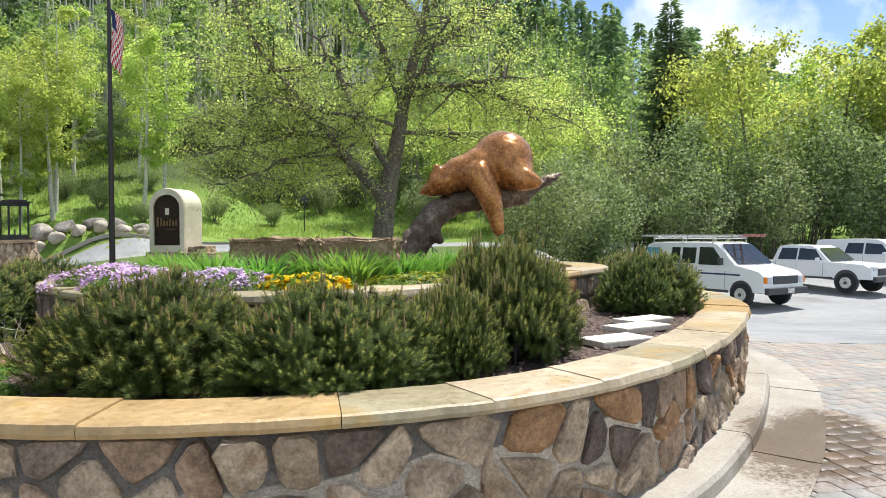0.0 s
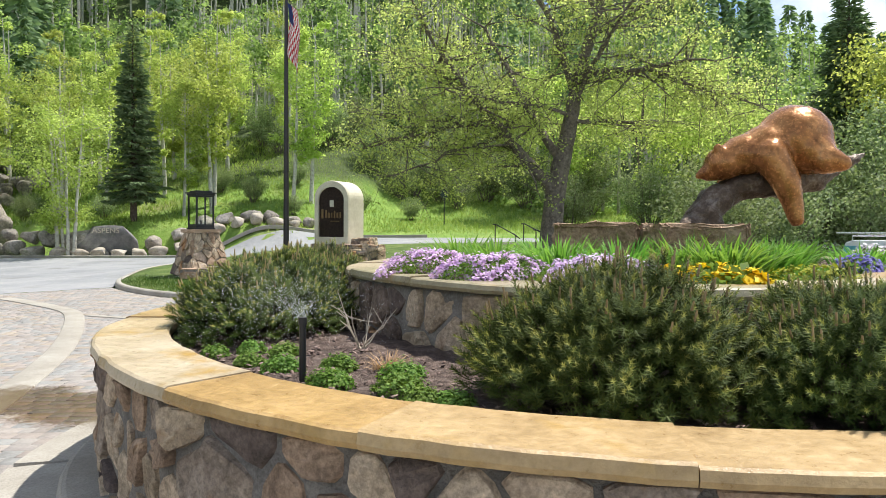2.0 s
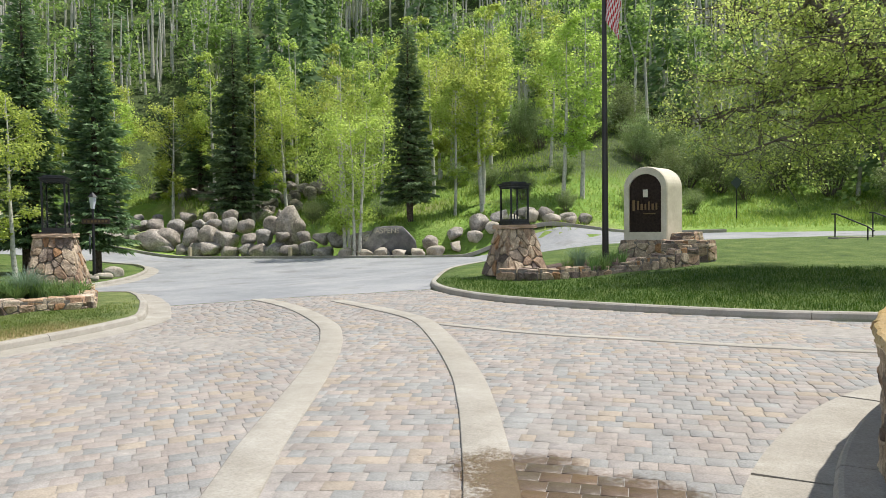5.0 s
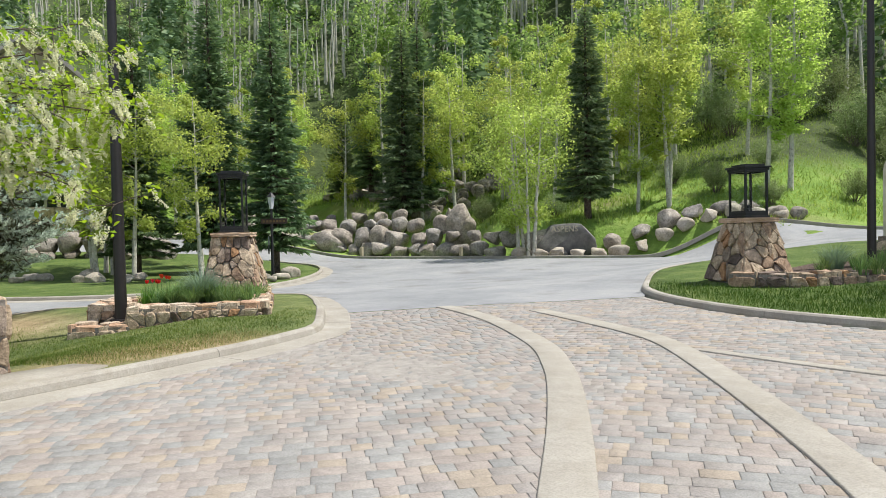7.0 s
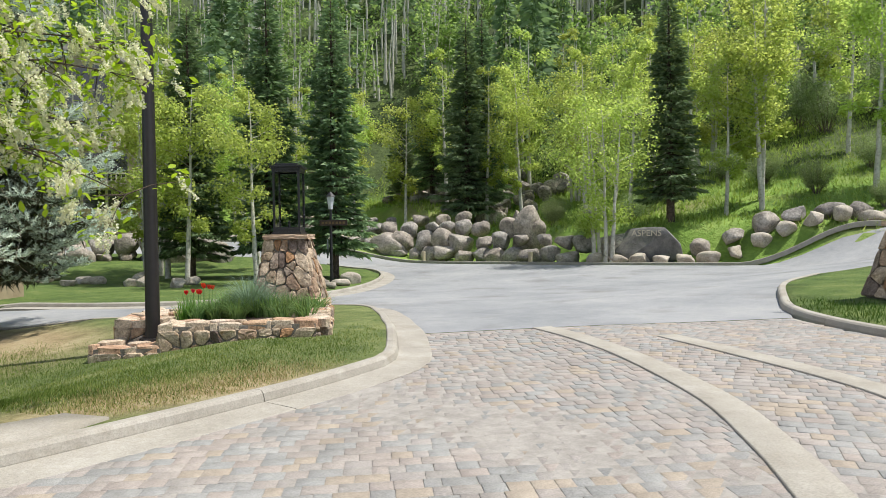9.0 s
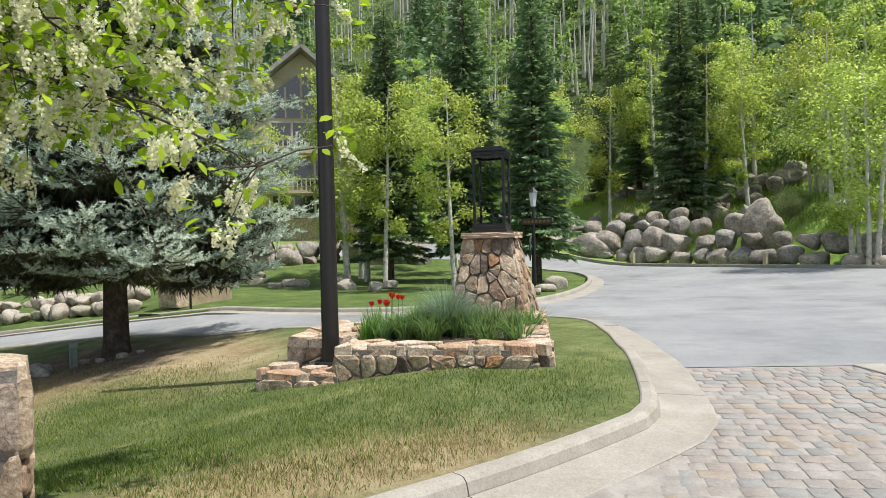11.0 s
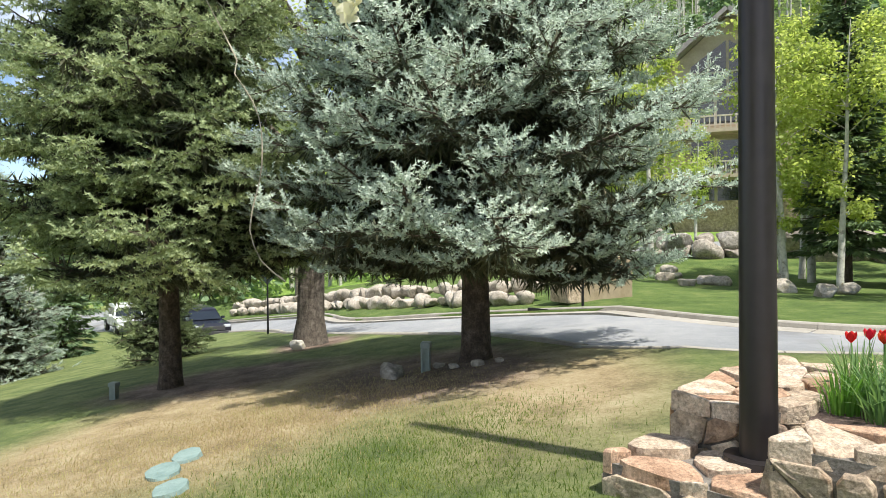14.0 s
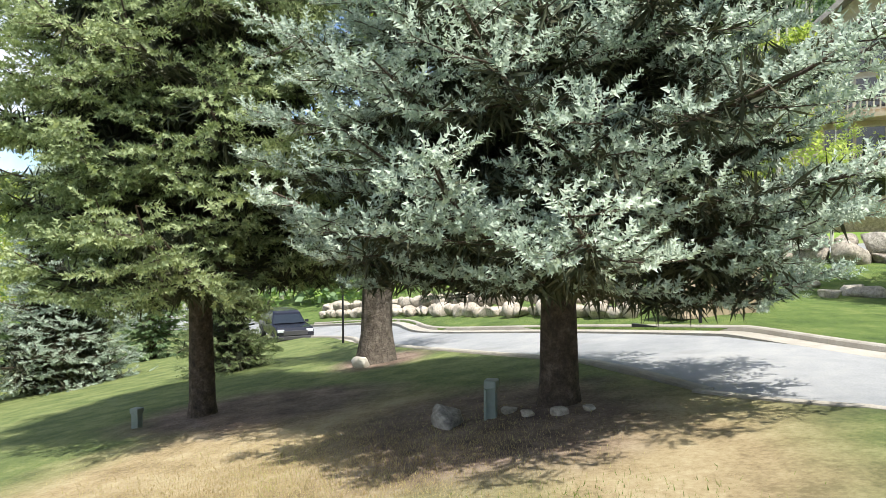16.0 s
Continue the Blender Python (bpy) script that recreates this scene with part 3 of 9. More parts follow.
PLAZA = [(-18.2, 12.75), (-19.0, 12.9), (-17.3, 11.9), (-16.5, 11.2), (-16.1, 9.9), (-15.85, 8.6), (-15.55, 7.2), (-14.95, 3.0), (-14.2, -12), (24, -12), (24, 9.1), (9, 9.2), (4.6, 9.6), (4.2, 13), (3.2, 16.6), (-0.5, 16.4), (-4.6, 15.5), (-6.6, 15.2), (-9.3, 15.4), (-11.3, 15.9), (-13, 17.0), (-14.2, 18.1)]
tagged(part("plaza_bed", sheet("plaza_bed", PLAZA, 2.0, -0.006), M_JOINT), "sand joints between the forecourt pavers", "pavement", kind="structure")

KERB_EAST = [(-16.3, 25.5), (-16.05, 22.6), (-15.05, 19.8), (-14.35, 18.45), (-13.05, 17.15), (-11.35, 16.08), (-9.3, 15.58), (-6.6, 15.38), (-4.6, 15.68), (-0.5, 16.55), (3.0, 16.85)]
KERB_WEST = [(-14.7, 0.0), (-15.05, 3.4), (-15.45, 6.4), (-15.64, 7.6), (-15.95, 9.2), (-16.25, 10.5), (-16.5, 11.25), (-17.15, 11.88), (-18.5, 12.95), (-19.2, 13.42), (-20.6, 14.4), (-22.8, 15.6), (-24.7, 15.1), (-25.5, 13.1), (-25.9, 10.8), (-27.3, 9.25)]


def behind(points, n, off=0.09):
    """The line just behind a kerb's face, to lay turf up to it."""
    c = ring(points, n, False)
    return [tuple(q) for q in c - off * outward(c, False)]


LAWN_EAST = behind(KERB_EAST, 50) + [(4.7, 20), (6.3, 26), (9.6, 34.2), (9.6, 36.6), (4, 36.4), (-5, 35.2), (-9.4, 33.2), (-12.9, 31.0), (-15.0, 28.5)]
tagged(part("lawn", sheet("lawn", LAWN_EAST, 0.8, 0.10, skirt=0.25), M_GRASS), "mown green island lawn behind a concrete kerb", "lawn", kind="structure")
LAWN_WEST = [(-14.5, -10)] + behind(KERB_WEST, 60) + [(-30.2, 7.6), (-33.0, 5.0), (-38.4, 0.3), (-43.4, -3.0), (-55.8, -14.6), (-66, -34), (-60, -60), (-20, -60)]


def build_west_lawn():
    """Mown turf that turns to dry, scorched grass and bare litter under the spruces."""
    m, nt, b = nodes_of("west_turf")
    pos = nt.nodes.new("ShaderNodeNewGeometry").outputs["Position"]
    n1 = maths(nt, "ADD", maths(nt, "MULTIPLY", noise_node(nt, pos, 1.6, 8, 0.65), 0.6), maths(nt, "MULTIPLY", noise_node(nt, pos, 18, 6, 0.7), 0.4))
    n1 = maths(nt, "ADD", maths(nt, "MULTIPLY", maths(nt, "SUBTRACT", n1, 0.5), 2.2), 0.5)
    green = ramp_node(nt, n1, [(0.25, (0.06, 0.09, 0.022)), (0.5, (0.12, 0.155, 0.042)), (0.8, (0.22, 0.235, 0.09))])
    dry = ramp_node(nt, n1, [(0.25, (0.20, 0.15, 0.075)), (0.5, (0.34, 0.265, 0.145)), (0.8, (0.46, 0.385, 0.24))])
    litter = ramp_node(nt, n1, [(0.25, (0.075, 0.05, 0.036)), (0.5, (0.165, 0.115, 0.085)), (0.8, (0.29, 0.22, 0.17))])
    wob = maths(nt, "MULTIPLY", maths(nt, "SUBTRACT", noise_node(nt, pos, 0.7, 5, 0.6), 0.5), 4.2)

    def near(cx, cy, sx, sy, r0, r1):
        mp = nt.nodes.new("ShaderNodeMapping")
        mp.vector_type = "TEXTURE"
        mp.inputs["Location"].default_value = (cx, cy, 0)
        mp.inputs["Scale"].default_value = (sx, sy, 1e6)
        link(nt, pos, mp.inputs["Vector"])
        ln = nt.nodes.new("ShaderNodeVectorMath")
        ln.operation = "LENGTH"
        link(nt, mp.outputs[0], ln.inputs[0])
        d = maths(nt, "ADD", ln.outputs["Value"], maths(nt, "MULTIPLY", wob, 0.12))
        return ramp_node(nt, d, [(r0, (1, 1, 1)), (r1, (0, 0, 0))])
    col = mix_node(nt, near(-24.9, 4.3, 5.0, 3.3, 0.60, 0.98), green, dry)
    col = mix_node(nt, near(-24.6, 8.7, 4.2, 1.9, 0.35, 1.0), col, dry)
    col = mix_node(nt, near(-16.5, 8.6, 0.7, 2.4, 0.4, 0.98), col, dry)
    col = mix_node(nt, near(-26.4, 6.9, 3.1, 2.3, 0.55, 0.95), col, litter)
    col = mix_node(nt, near(-28.6, 2.6, 2.4, 3.0, 0.5, 0.9), col, litter)
    col = mix_node(nt, near(-33.4, 3.0, 1.9, 1.5, 0.5, 0.9), col, litter)
    link(nt, col, b.inputs["Base Color"])
    b.inputs["Roughness"].default_value = 0.95
    bp = nt.nodes.new("ShaderNodeBump")
    bp.inputs["Strength"].default_value, bp.inputs["Distance"].default_value = 0.8, 0.03
    link(nt, noise_node(nt, pos, 60, 8, 0.75), bp.inputs["Height"])
    link(nt, bp.outputs[0], b.inputs["Normal"])
    tagged(part("lawn", sheet("lawn", LAWN_WEST, 0.9, 0.11, skirt=0.25), m), "mown lawn, sun-scorched and bare under the spruces", "lawn", kind="structure")


build_west_lawn()
MOUND = [(-28.5, 17.5), (-29.6, 20.0), (-32.3, 23.2), (-36.2, 26.5), (-39.5, 28.2), (-43.4, 28.3), (-47.1, 25.9), (-49.1, 22.2), (-51.3, 17.3), (-53.9, 11), (-58.2, 1.4), (-64, -6), (-80, -24), (-64, -18.6), (-53.4, -8.4), (-46, -1.0), (-40.9, 2.2), (-35.8, 7.7), (-33, 10.6), (-30.2, 12.7), (-28.9, 14.6)]
tagged(part("lawn", sheet("lawn", MOUND, 1.6, 0.08, skirt=0.25), M_GRASS), "grass bank beyond the lower road", "lawn", kind="structure")


def lengths_of(name, curve, profile, material, parent, piece=3.0, joint=0.009):
    """A profile swept along a curve in separate capped lengths with thin joints."""
    run = np.concatenate([[0], np.cumsum(np.linalg.norm(np.diff(curve, axis=0), axis=1))])
    k = max(1, round(run[-1] / piece))
    m = len(profile)
    for i in range(k):
        u = np.linspace(run[-1] * i / k + joint / 2, run[-1] * (i + 1) / k - joint / 2, 9)
        c = np.stack([np.interp(u, run, curve[:, 0]), np.interp(u, run, curve[:, 1])], 1)
        v, f = sweep(c, profile, ground, False)
        part(name, mesh_of(name, v, f.tolist() + [list(range(m)), list(range(len(v) - m, len(v)))[::-1]]), material, parent)


def kerb(points, gutter, label, n=120, gw=0.45):
    c = ring(points, n, False)
    k = thing("kerb", 0, 0, 0, label, "kerb", kind="structure")
    lengths_of("kerb_stone", c, [(0, -0.1), (0, 0.03), (-0.02, 0.1), (-0.045, 0.125), (-0.07, 0.132), (-0.15, 0.132), (-0.165, 0.12), (-0.165, -0.1)], M_CONCRETE, k)
    if gutter:
        lengths_of("gutter", c, [(0.001, -0.1), (0.001, 0.022), (gw - 0.02, 0.012), (gw, 0.006), (gw, -0.1)], M_CONCRETE, k)
    return k


kerb(KERB_EAST, False, "grey weathered concrete kerb round the island lawn", 150)
kerb(KERB_WEST, True, "pale concrete kerb with a gutter apron", 150)
kerb([(-56, -14.4), (-43.5, -2.8), (-38.5, 0.45), (-33.1, 5.15), (-30.3, 7.7), (-27.3, 9.25)], True, "pale concrete kerb along the lower road", gw=0.6)
kerb([(-43.4, 28.5), (-39.5, 28.4), (-36.1, 26.7), (-32.2, 23.3), (-29.4, 20.0), (-28.3, 17.5), (-28.75, 14.5), (-30.3, 12.5), (-33.1, 10.45), (-36, 7.55), (-41.1, 2.05), (-46.2, -1.2), (-53.5, -8.6)][::-1], True, "pale concrete kerb along the far side of the road", gw=0.5)
kerb([(-53.3, 26), (-50.2, 30.6), (-45, 32.7), (-38, 33.3), (-31, 34.4), (-26, 35.7), (-21.5, 37.6), (-17.5, 39.4), (-13.5, 40.0), (-9.5, 40.6)][::-1], True, "pale concrete kerb below the boulders", gw=0.5)


def band(points, width, label, lift=0.016, n=60):
    c = ring(points, n, False)
    v, f = sweep(c, [(-width / 2, -0.06), (width / 2, -0.06), (width / 2, lift - 0.004), (width / 2 - 0.01, lift), (-width / 2 + 0.01, lift), (-width / 2, lift - 0.004)], ground, False)
    return tagged(part("paving_band", mesh_of("paving_band", v, f), M_CONCRETE), label, "paving band", kind="structure")


BAND_A = [(-6.0, -1.0), (-6.75, 2.0), (-7.5, 4.0), (-8.29, 5.43), (-8.92, 6.4), (-9.7, 7.71), (-10.41, 8.88), (-11.24, 10.15), (-11.85, 10.98), (-12.74, 12.0), (-14.33, 13.27), (-15.66, 14.06), (-16.8, 14.6)]
BAND_B = [(-5.2, 1.2), (-6.2, 4.4), (-6.9, 6.0), (-7.58, 7.31), (-8.1, 8.25), (-8.8, 9.41), (-10.04, 11.2), (-11.25, 12.75), (-12.06, 13.45), (-13.4, 14.22), (-14.8, 14.95)]
BAND_C = [(-10.85, 12.65), (-9.0, 12.25), (-7.4, 12.2), (-5.1, 12.2), (-1, 13.0), (3.5, 14.2)]
band(BAND_A, 0.34, "curved pale concrete band between the pavers")
band(BAND_B, 0.33, "curved pale concrete band between the pavers")
band(BAND_C, 0.16, "narrow pale concrete band between the pavers")

# ---- the round stepped planter ----
OUTER = ring([(-1.47, 2.72), (0.0, 3.0), (1.11, 3.74), (2.0, 4.87), (2.75, 6.2), (3.26, 7.4), (3.42, 8.8), (2.9, 10.3), (1.6, 11.5), (-0.6, 12.0), (-2.9, 11.3), (-4.5, 9.5), (-5.12, 7.2), (-4.93, 5.05), (-4.06, 3.76), (-2.83, 2.97)], 240)
UPPER = ring([(-1.5, 4.38), (-0.5, 4.75), (0.45, 5.65), (1.3, 7.0), (1.95, 8.1), (1.95, 9.3), (1.1, 10.3), (-0.6, 10.6), (-2.3, 10.0), (-3.35, 8.4), (-3.66, 6.8), (-3.45, 5.8), (-2.85, 5.05), (-2.2, 4.55)], 200)


def cells(us, vs, size, r, aspect=1.25):
    """Irregular stone outlines that fill a strip us by vs: nearest-seed cells, clipped one against another."""
    nu, nv = max(1, round(us / (size * aspect))), max(1, round(vs / size))
    seeds = [((i + 0.5 + 0.5 * (j % 2) + r.uniform(-0.48, 0.48)) * us / nu, (j + 0.5 + r.uniform(-0.46, 0.46)) * vs / nv) for j in range(nv) for i in range(nu)]
    seeds = np.array([s for s in seeds if s[0] < us and r.random() > 0.2])
    out = []
    for s in seeds:
        poly = [(0, 0), (us, 0), (us, vs), (0, vs)]
        d = np.linalg.norm((seeds - s) / np.array([aspect, 1.0]), axis=1)
        for o in seeds[np.argsort(d)[1:16]]:
            mid, nrm = (s + o) / 2, (o - s)
            keep = []
            for a, b in zip(poly, poly[1:] + poly[:1]):
                da, db = np.dot(a - mid, nrm), np.dot(b - mid, nrm)
                if da <= 0:
                    keep.append(a)
                if (da < 0) != (db < 0):
                    k = da / (da - db)
                    keep.append((a[0] + (b[0] - a[0]) * k, a[1] + (b[1] - a[1]) * k))
            poly = keep
            if len(poly) < 3:
                break
        if len(poly) >= 3:
            out.append(np.array(poly))
    return out


def cut_corners(p, k=0.13):
    """Blunts the corners of an outline."""
    q = []
    for a, b in zip(p, np.roll(p, -1, 0)):
        q += [a + (b - a) * k, b - (b - a) * k]
    return np.array(q)


def stone_shape(poly, gap, proud, r):
    """Rings of (u, v, out) from the joint to the face of one stone, and its faces."""
    c = poly.mean(0)
    size = np.sqrt(np.mean(np.sum((poly - c) ** 2, 1)))
    k0 = max(0.3, 1 - gap / size)
    p = cut_corners(c + (poly - c) * k0, 0.18)
    p = p + r.normal(size=p.shape) * size * 0.02
    n = len(p)
    tilt = r.normal(size=2) * proud * 0.5 / size
    proud = proud * r.uniform(0.6, 1.35)
    rings = []
    for k, h in ((1.0, -0.03), (0.97, proud * 0.7), (0.88, proud), (0.5, proud * 1.12)):
        q = c + (p - c) * k
        hh = h + ((q - c) @ tilt if h > 0 else 0) + r.normal(size=n) * proud * (0.12 if h > 0 else 0)
        rings.append(np.column_stack([q, np.broadcast_to(hh, n)]))
    v = np.concatenate(rings + [np.array([[c[0], c[1], proud * 1.12]])])
    f = []
    for a in (0, 1, 2):
        f += [[a * n + i, a * n + (i + 1) % n, (a + 1) * n + (i + 1) % n, (a + 1) * n + i] for i in range(n)]
    f += [[3 * n + i, 3 * n + (i + 1) % n, 4 * n] for i in range(n)]
    return v, f


def stones(parent, place, us, vs, size, r, gap=0.011, proud=0.04, material=None, name="stone", joined=False, aspect=1.25):
    """Lays stones over a face; place maps arrays of (u, v, out) to points."""
    allv, allf, n = [], [], 0
    for poly in cells(us, vs, size, r, aspect):
        v, f = stone_shape(poly, gap, proud, r)
        w = place(v)
        if joined:
            allv.append(w)
            allf += [[i + n for i in q] for q in f]
            n += len(w)
        else:
            part(name, mesh_of(name, w, f), material or M_STONE, parent)
    if joined and allv:
        ob = part("rubble", mesh_of("rubble", np.concatenate(allv), allf), material or M_STONE, parent)
        tagged(ob, kind="stuff")


def along(curve, offset, z0):
    """Maps (u, v, out) onto a wall that follows a closed curve."""
    nrm = outward(curve)
    line = curve + offset * nrm
    cl = np.vstack([line, line[:1]])
    cn = np.vstack([nrm, nrm[:1]])
    run = np.concatenate([[0], np.cumsum(np.linalg.norm(np.diff(cl, axis=0), axis=1))])

    def place(v, start=0.0):
        u = (v[:, 0] + start) % run[-1]
        x, y = np.interp(u, run, cl[:, 0]), np.interp(u, run, cl[:, 1])
        nx, ny = np.interp(u, run, cn[:, 0]), np.interp(u, run, cn[:, 1])
        return np.stack([x + nx * v[:, 2], y + ny * v[:, 2], z0 + v[:, 1]], 1)
    return place, run


def round_wall(name, curve, z0, z1, cap_h, cap_w, size, face_in, first, last, label, seed, slab):
    """A curved rubble wall with flagstone coping. first, last: the stretch (in parts of the round) whose stones are single."""
    r = np.random.default_rng(seed)
    w = thing(name, 0, 0, 0, label, "garden wall")
    v, f = sweep(curve, [(-face_in + 0.018, z0 - 0.3), (-face_in + 0.018, z1 - cap_h), (-cap_w + 0.05, z1 - cap_h), (-cap_w + 0.05, z0 - 0.3)])
    part("mortar_core", mesh_of("mortar_core", v, f), M_MORTAR, w)
    place, run = along(curve, -face_in, z0)
    total = run[-1]
    a, b = first * total, last * total
    vs = z1 - cap_h - z0
    stones(w, lambda q: place(q, a), b - a, vs, size, r, 0.019, 0.045, aspect=1.3)
    stones(w, lambda q: place(q, b), total - (b - a), vs, size, r, 0.019, 0.045, joined=True, aspect=1.3)
    # coping
    u, skew = 0.0, 0.0
    n = len(curve)
    nrm = outward(curve)
    while u < n - 3:
        k = min(int(slab * n / total * r.uniform(0.75, 1.3)), n - int(u))
        if n - (u + k) < 6:
            k = n - int(u)
        idx = (np.arange(int(u), int(u) + k + 1)) % n
        c, nn = curve[idx], nrm[idx]
        t = np.gradient(c, axis=0)
        t /= np.linalg.norm(t, axis=1, keepdims=True)
        c = c.copy()
        c[0] += t[0] * 0.002
        c[-1] -= t[-1] * 0.002
        top = z1 + r.uniform(-0.006, 0.006)
        low = z1 - cap_h
        edge = r.normal(size=(k + 1, 1)) * 0.005
        rows = []
        skew0, skew1 = skew, (0.0 if u + k >= n else r.uniform(-0.05, 0.05))
        skew = skew1
        lean = np.linspace(skew0, skew1, k + 1)[:, None]
        for off, z in ((0.0, low), (0.012, low + cap_h * 0.35), (0.002, top - 0.008), (-0.014, top), (-cap_w + 0.014, top), (-cap_w, top - 0.01), (-cap_w, low)):
            e = edge * (1 if off > -0.1 else 0.8)
            xy = c + (off + e) * nn + (t * lean * (-off / cap_w))
            rows.append(np.column_stack([xy, np.full(k + 1, z)]))
        v = np.stack(rows, 1)
        m = v.shape[1]
        i, j = np.meshgrid(np.arange(k), np.arange(m), indexing="ij")
        f = np.stack([i * m + j, i * m + (j + 1) % m, (i + 1) * m + (j + 1) % m, (i + 1) * m + j], -1).reshape(-1, 4).tolist()
        f += [list(range(m))[::-1], list(range(k * m, k * m + m))]
        part("coping_slab", mesh_of("coping_slab", v.reshape(-1, 3), f), M_CAP, w)
        u += k
    return w


round_wall("planter_wall", OUTER, 0.06, 1.045, 0.065, 0.43, 0.185, 0.075, -0.27, 0.30, "round rubble-stone planter wall with honey flagstone coping", 3, 0.85)
round_wall("planter_wall", UPPER, 0.86, 1.40, 0.06, 0.42, 0.2, 0.06, -0.25, 0.33, "upper tier rubble-stone planter wall with flagstone coping", 5, 0.95)


def planter_ground():
    k = thing("kerb", 0, 0, 0, "concrete kerb and apron round the planter", "kerb", kind="structure")
    loop = np.vstack([OUTER, OUTER[:1]])
    lengths_of("apron", loop, [(0.62, -0.08), (0.62, 0.014), (0.24, 0.026), (0.15, 0.03), (0.15, -0.08)], M_CONCRETE, k, 2.2, 0.012)
    lengths_of("kerb_stone", loop, [(0.20, -0.08), (0.185, 0.11), (0.165, 0.14), (0.14, 0.15), (-0.1, 0.15), (-0.1, -0.08)], M_CONCRETE, k, 2.2, 0.012)
    r = np.random.default_rng(4)
    for nm, curve, z, label in (("soil", OUTER, 0.955, "dark bark mulch in the lower planter tier"), ("soil", UPPER, 1.34, "dark mulch in the upper planter tier")):
        nrm = outward(curve)
        c = curve - nrm * 0.38
        mid = c.mean(0)
        rows = [np.column_stack([mid + (c - mid) * k, z + 0.05 * (1 - k) + r.normal(size=len(c)) * 0.008]) for k in (1.0, 0.9, 0.8, 0.7, 0.6, 0.45, 0.25, 0.05)]
        n = len(c)
        i, j = np.meshgrid(np.arange(len(rows) - 1), np.arange(n), indexing="ij")
        f = np.stack([i * n + j, i * n + (j + 1) % n, (i + 1) * n + (j + 1) % n, (i + 1) * n + j], -1).reshape(-1, 4)
        tagged(part(nm, mesh_of(nm, np.concatenate(rows), f, True), M_MULCH), label, "soil", kind="structure")


planter_ground()


def bark_chips():
    """Loose chips on the mulch of the two tiers."""
    r = np.random.default_rng(6)
    for curve, z, n, lo, hi, where in ((OUTER, 0.965, 5200, 0.42, 1.45, "lower"), (UPPER, 1.35, 2000, 0.42, 1.6, "upper")):
        nrm = outward(curve)
        i = r.integers(0, len(curve), n)
        p = curve[i] - nrm[i] * r.uniform(lo, hi, n)[:, None] + r.normal(size=(n, 2)) * 0.02
        P = np.column_stack([p, z + r.uniform(0, 0.018, n)])
        x, y, zz = frames(np.array([0, 0, 1.0]) + r.normal(size=(n, 3)) * 0.4, r)
        v = np.array([(-0.5, -0.22, 0), (0.5, -0.18, 0), (0.42, 0.22, 0), (-0.45, 0.2, 0), (-0.4, -0.15, 0.16), (0.4, -0.12, 0.2), (0.35, 0.15, 0.18), (-0.38, 0.14, 0.14)])
        f = np.array([(0, 1, 5, 4), (1, 2, 6, 5), (2, 3, 7, 6), (3, 0, 4, 7), (4, 5, 6, 7)])
        tagged(part("bark_chips", mesh_of("bark_chips", *spread(v, f, P, x, y, zz, r.uniform(0.015, 0.045, n))), M_CHIP), "loose reddish bark chips on the " + where + " tier", "mulch", kind="stuff")


bark_chips()


# ---- trees ----
LEAF_V = np.array([(0, 0, 0), (0.36, 0.5, 0.06), (0, 1.0, 0.0), (-0.36, 0.5, 0.06)])
LEAF_F = np.array([(0, 1, 2, 3)])


def leaf_cloud(centres, radii, count, size, r, flat=0.8):
    """Leaves scattered round centres, denser towards the middle."""
    pick = r.integers(0, len(centres), count)
    d = r.normal(size=(count, 3))
    d /= np.linalg.norm(d, axis=1, keepdims=True)
    rad = radii[pick] * r.random(count) ** 0.55
    p = centres[pick] + d * rad[:, None] * np.array([1, 1, flat])
    zax = d * 0.5 + r.normal(size=(count, 3)) * 0.6 + np.array([0, 0, 0.6])
    x, y, z = frames(zax, r)
    return spread(LEAF_V, LEAF_F, p, x, y, z, size * r.uniform(0.6, 1.3, count))


def limb(a, b, r0, r1, r, bend=0.12, n=6, sides=6):
    a, b = np.asarray(a, float), np.asarray(b, float)
    s = np.linspace(0, 1, n)[:, None]
    L = np.linalg.norm(b - a)
    w = np.cumsum(r.normal(size=(n, 3)) * bend * L / n, axis=0)
    w -= w * 0 + s * w[-1]
    path = a + (b - a) * s + w
    return (*tube(path, r0 + (r1 - r0) * s[:, 0], sides), path)


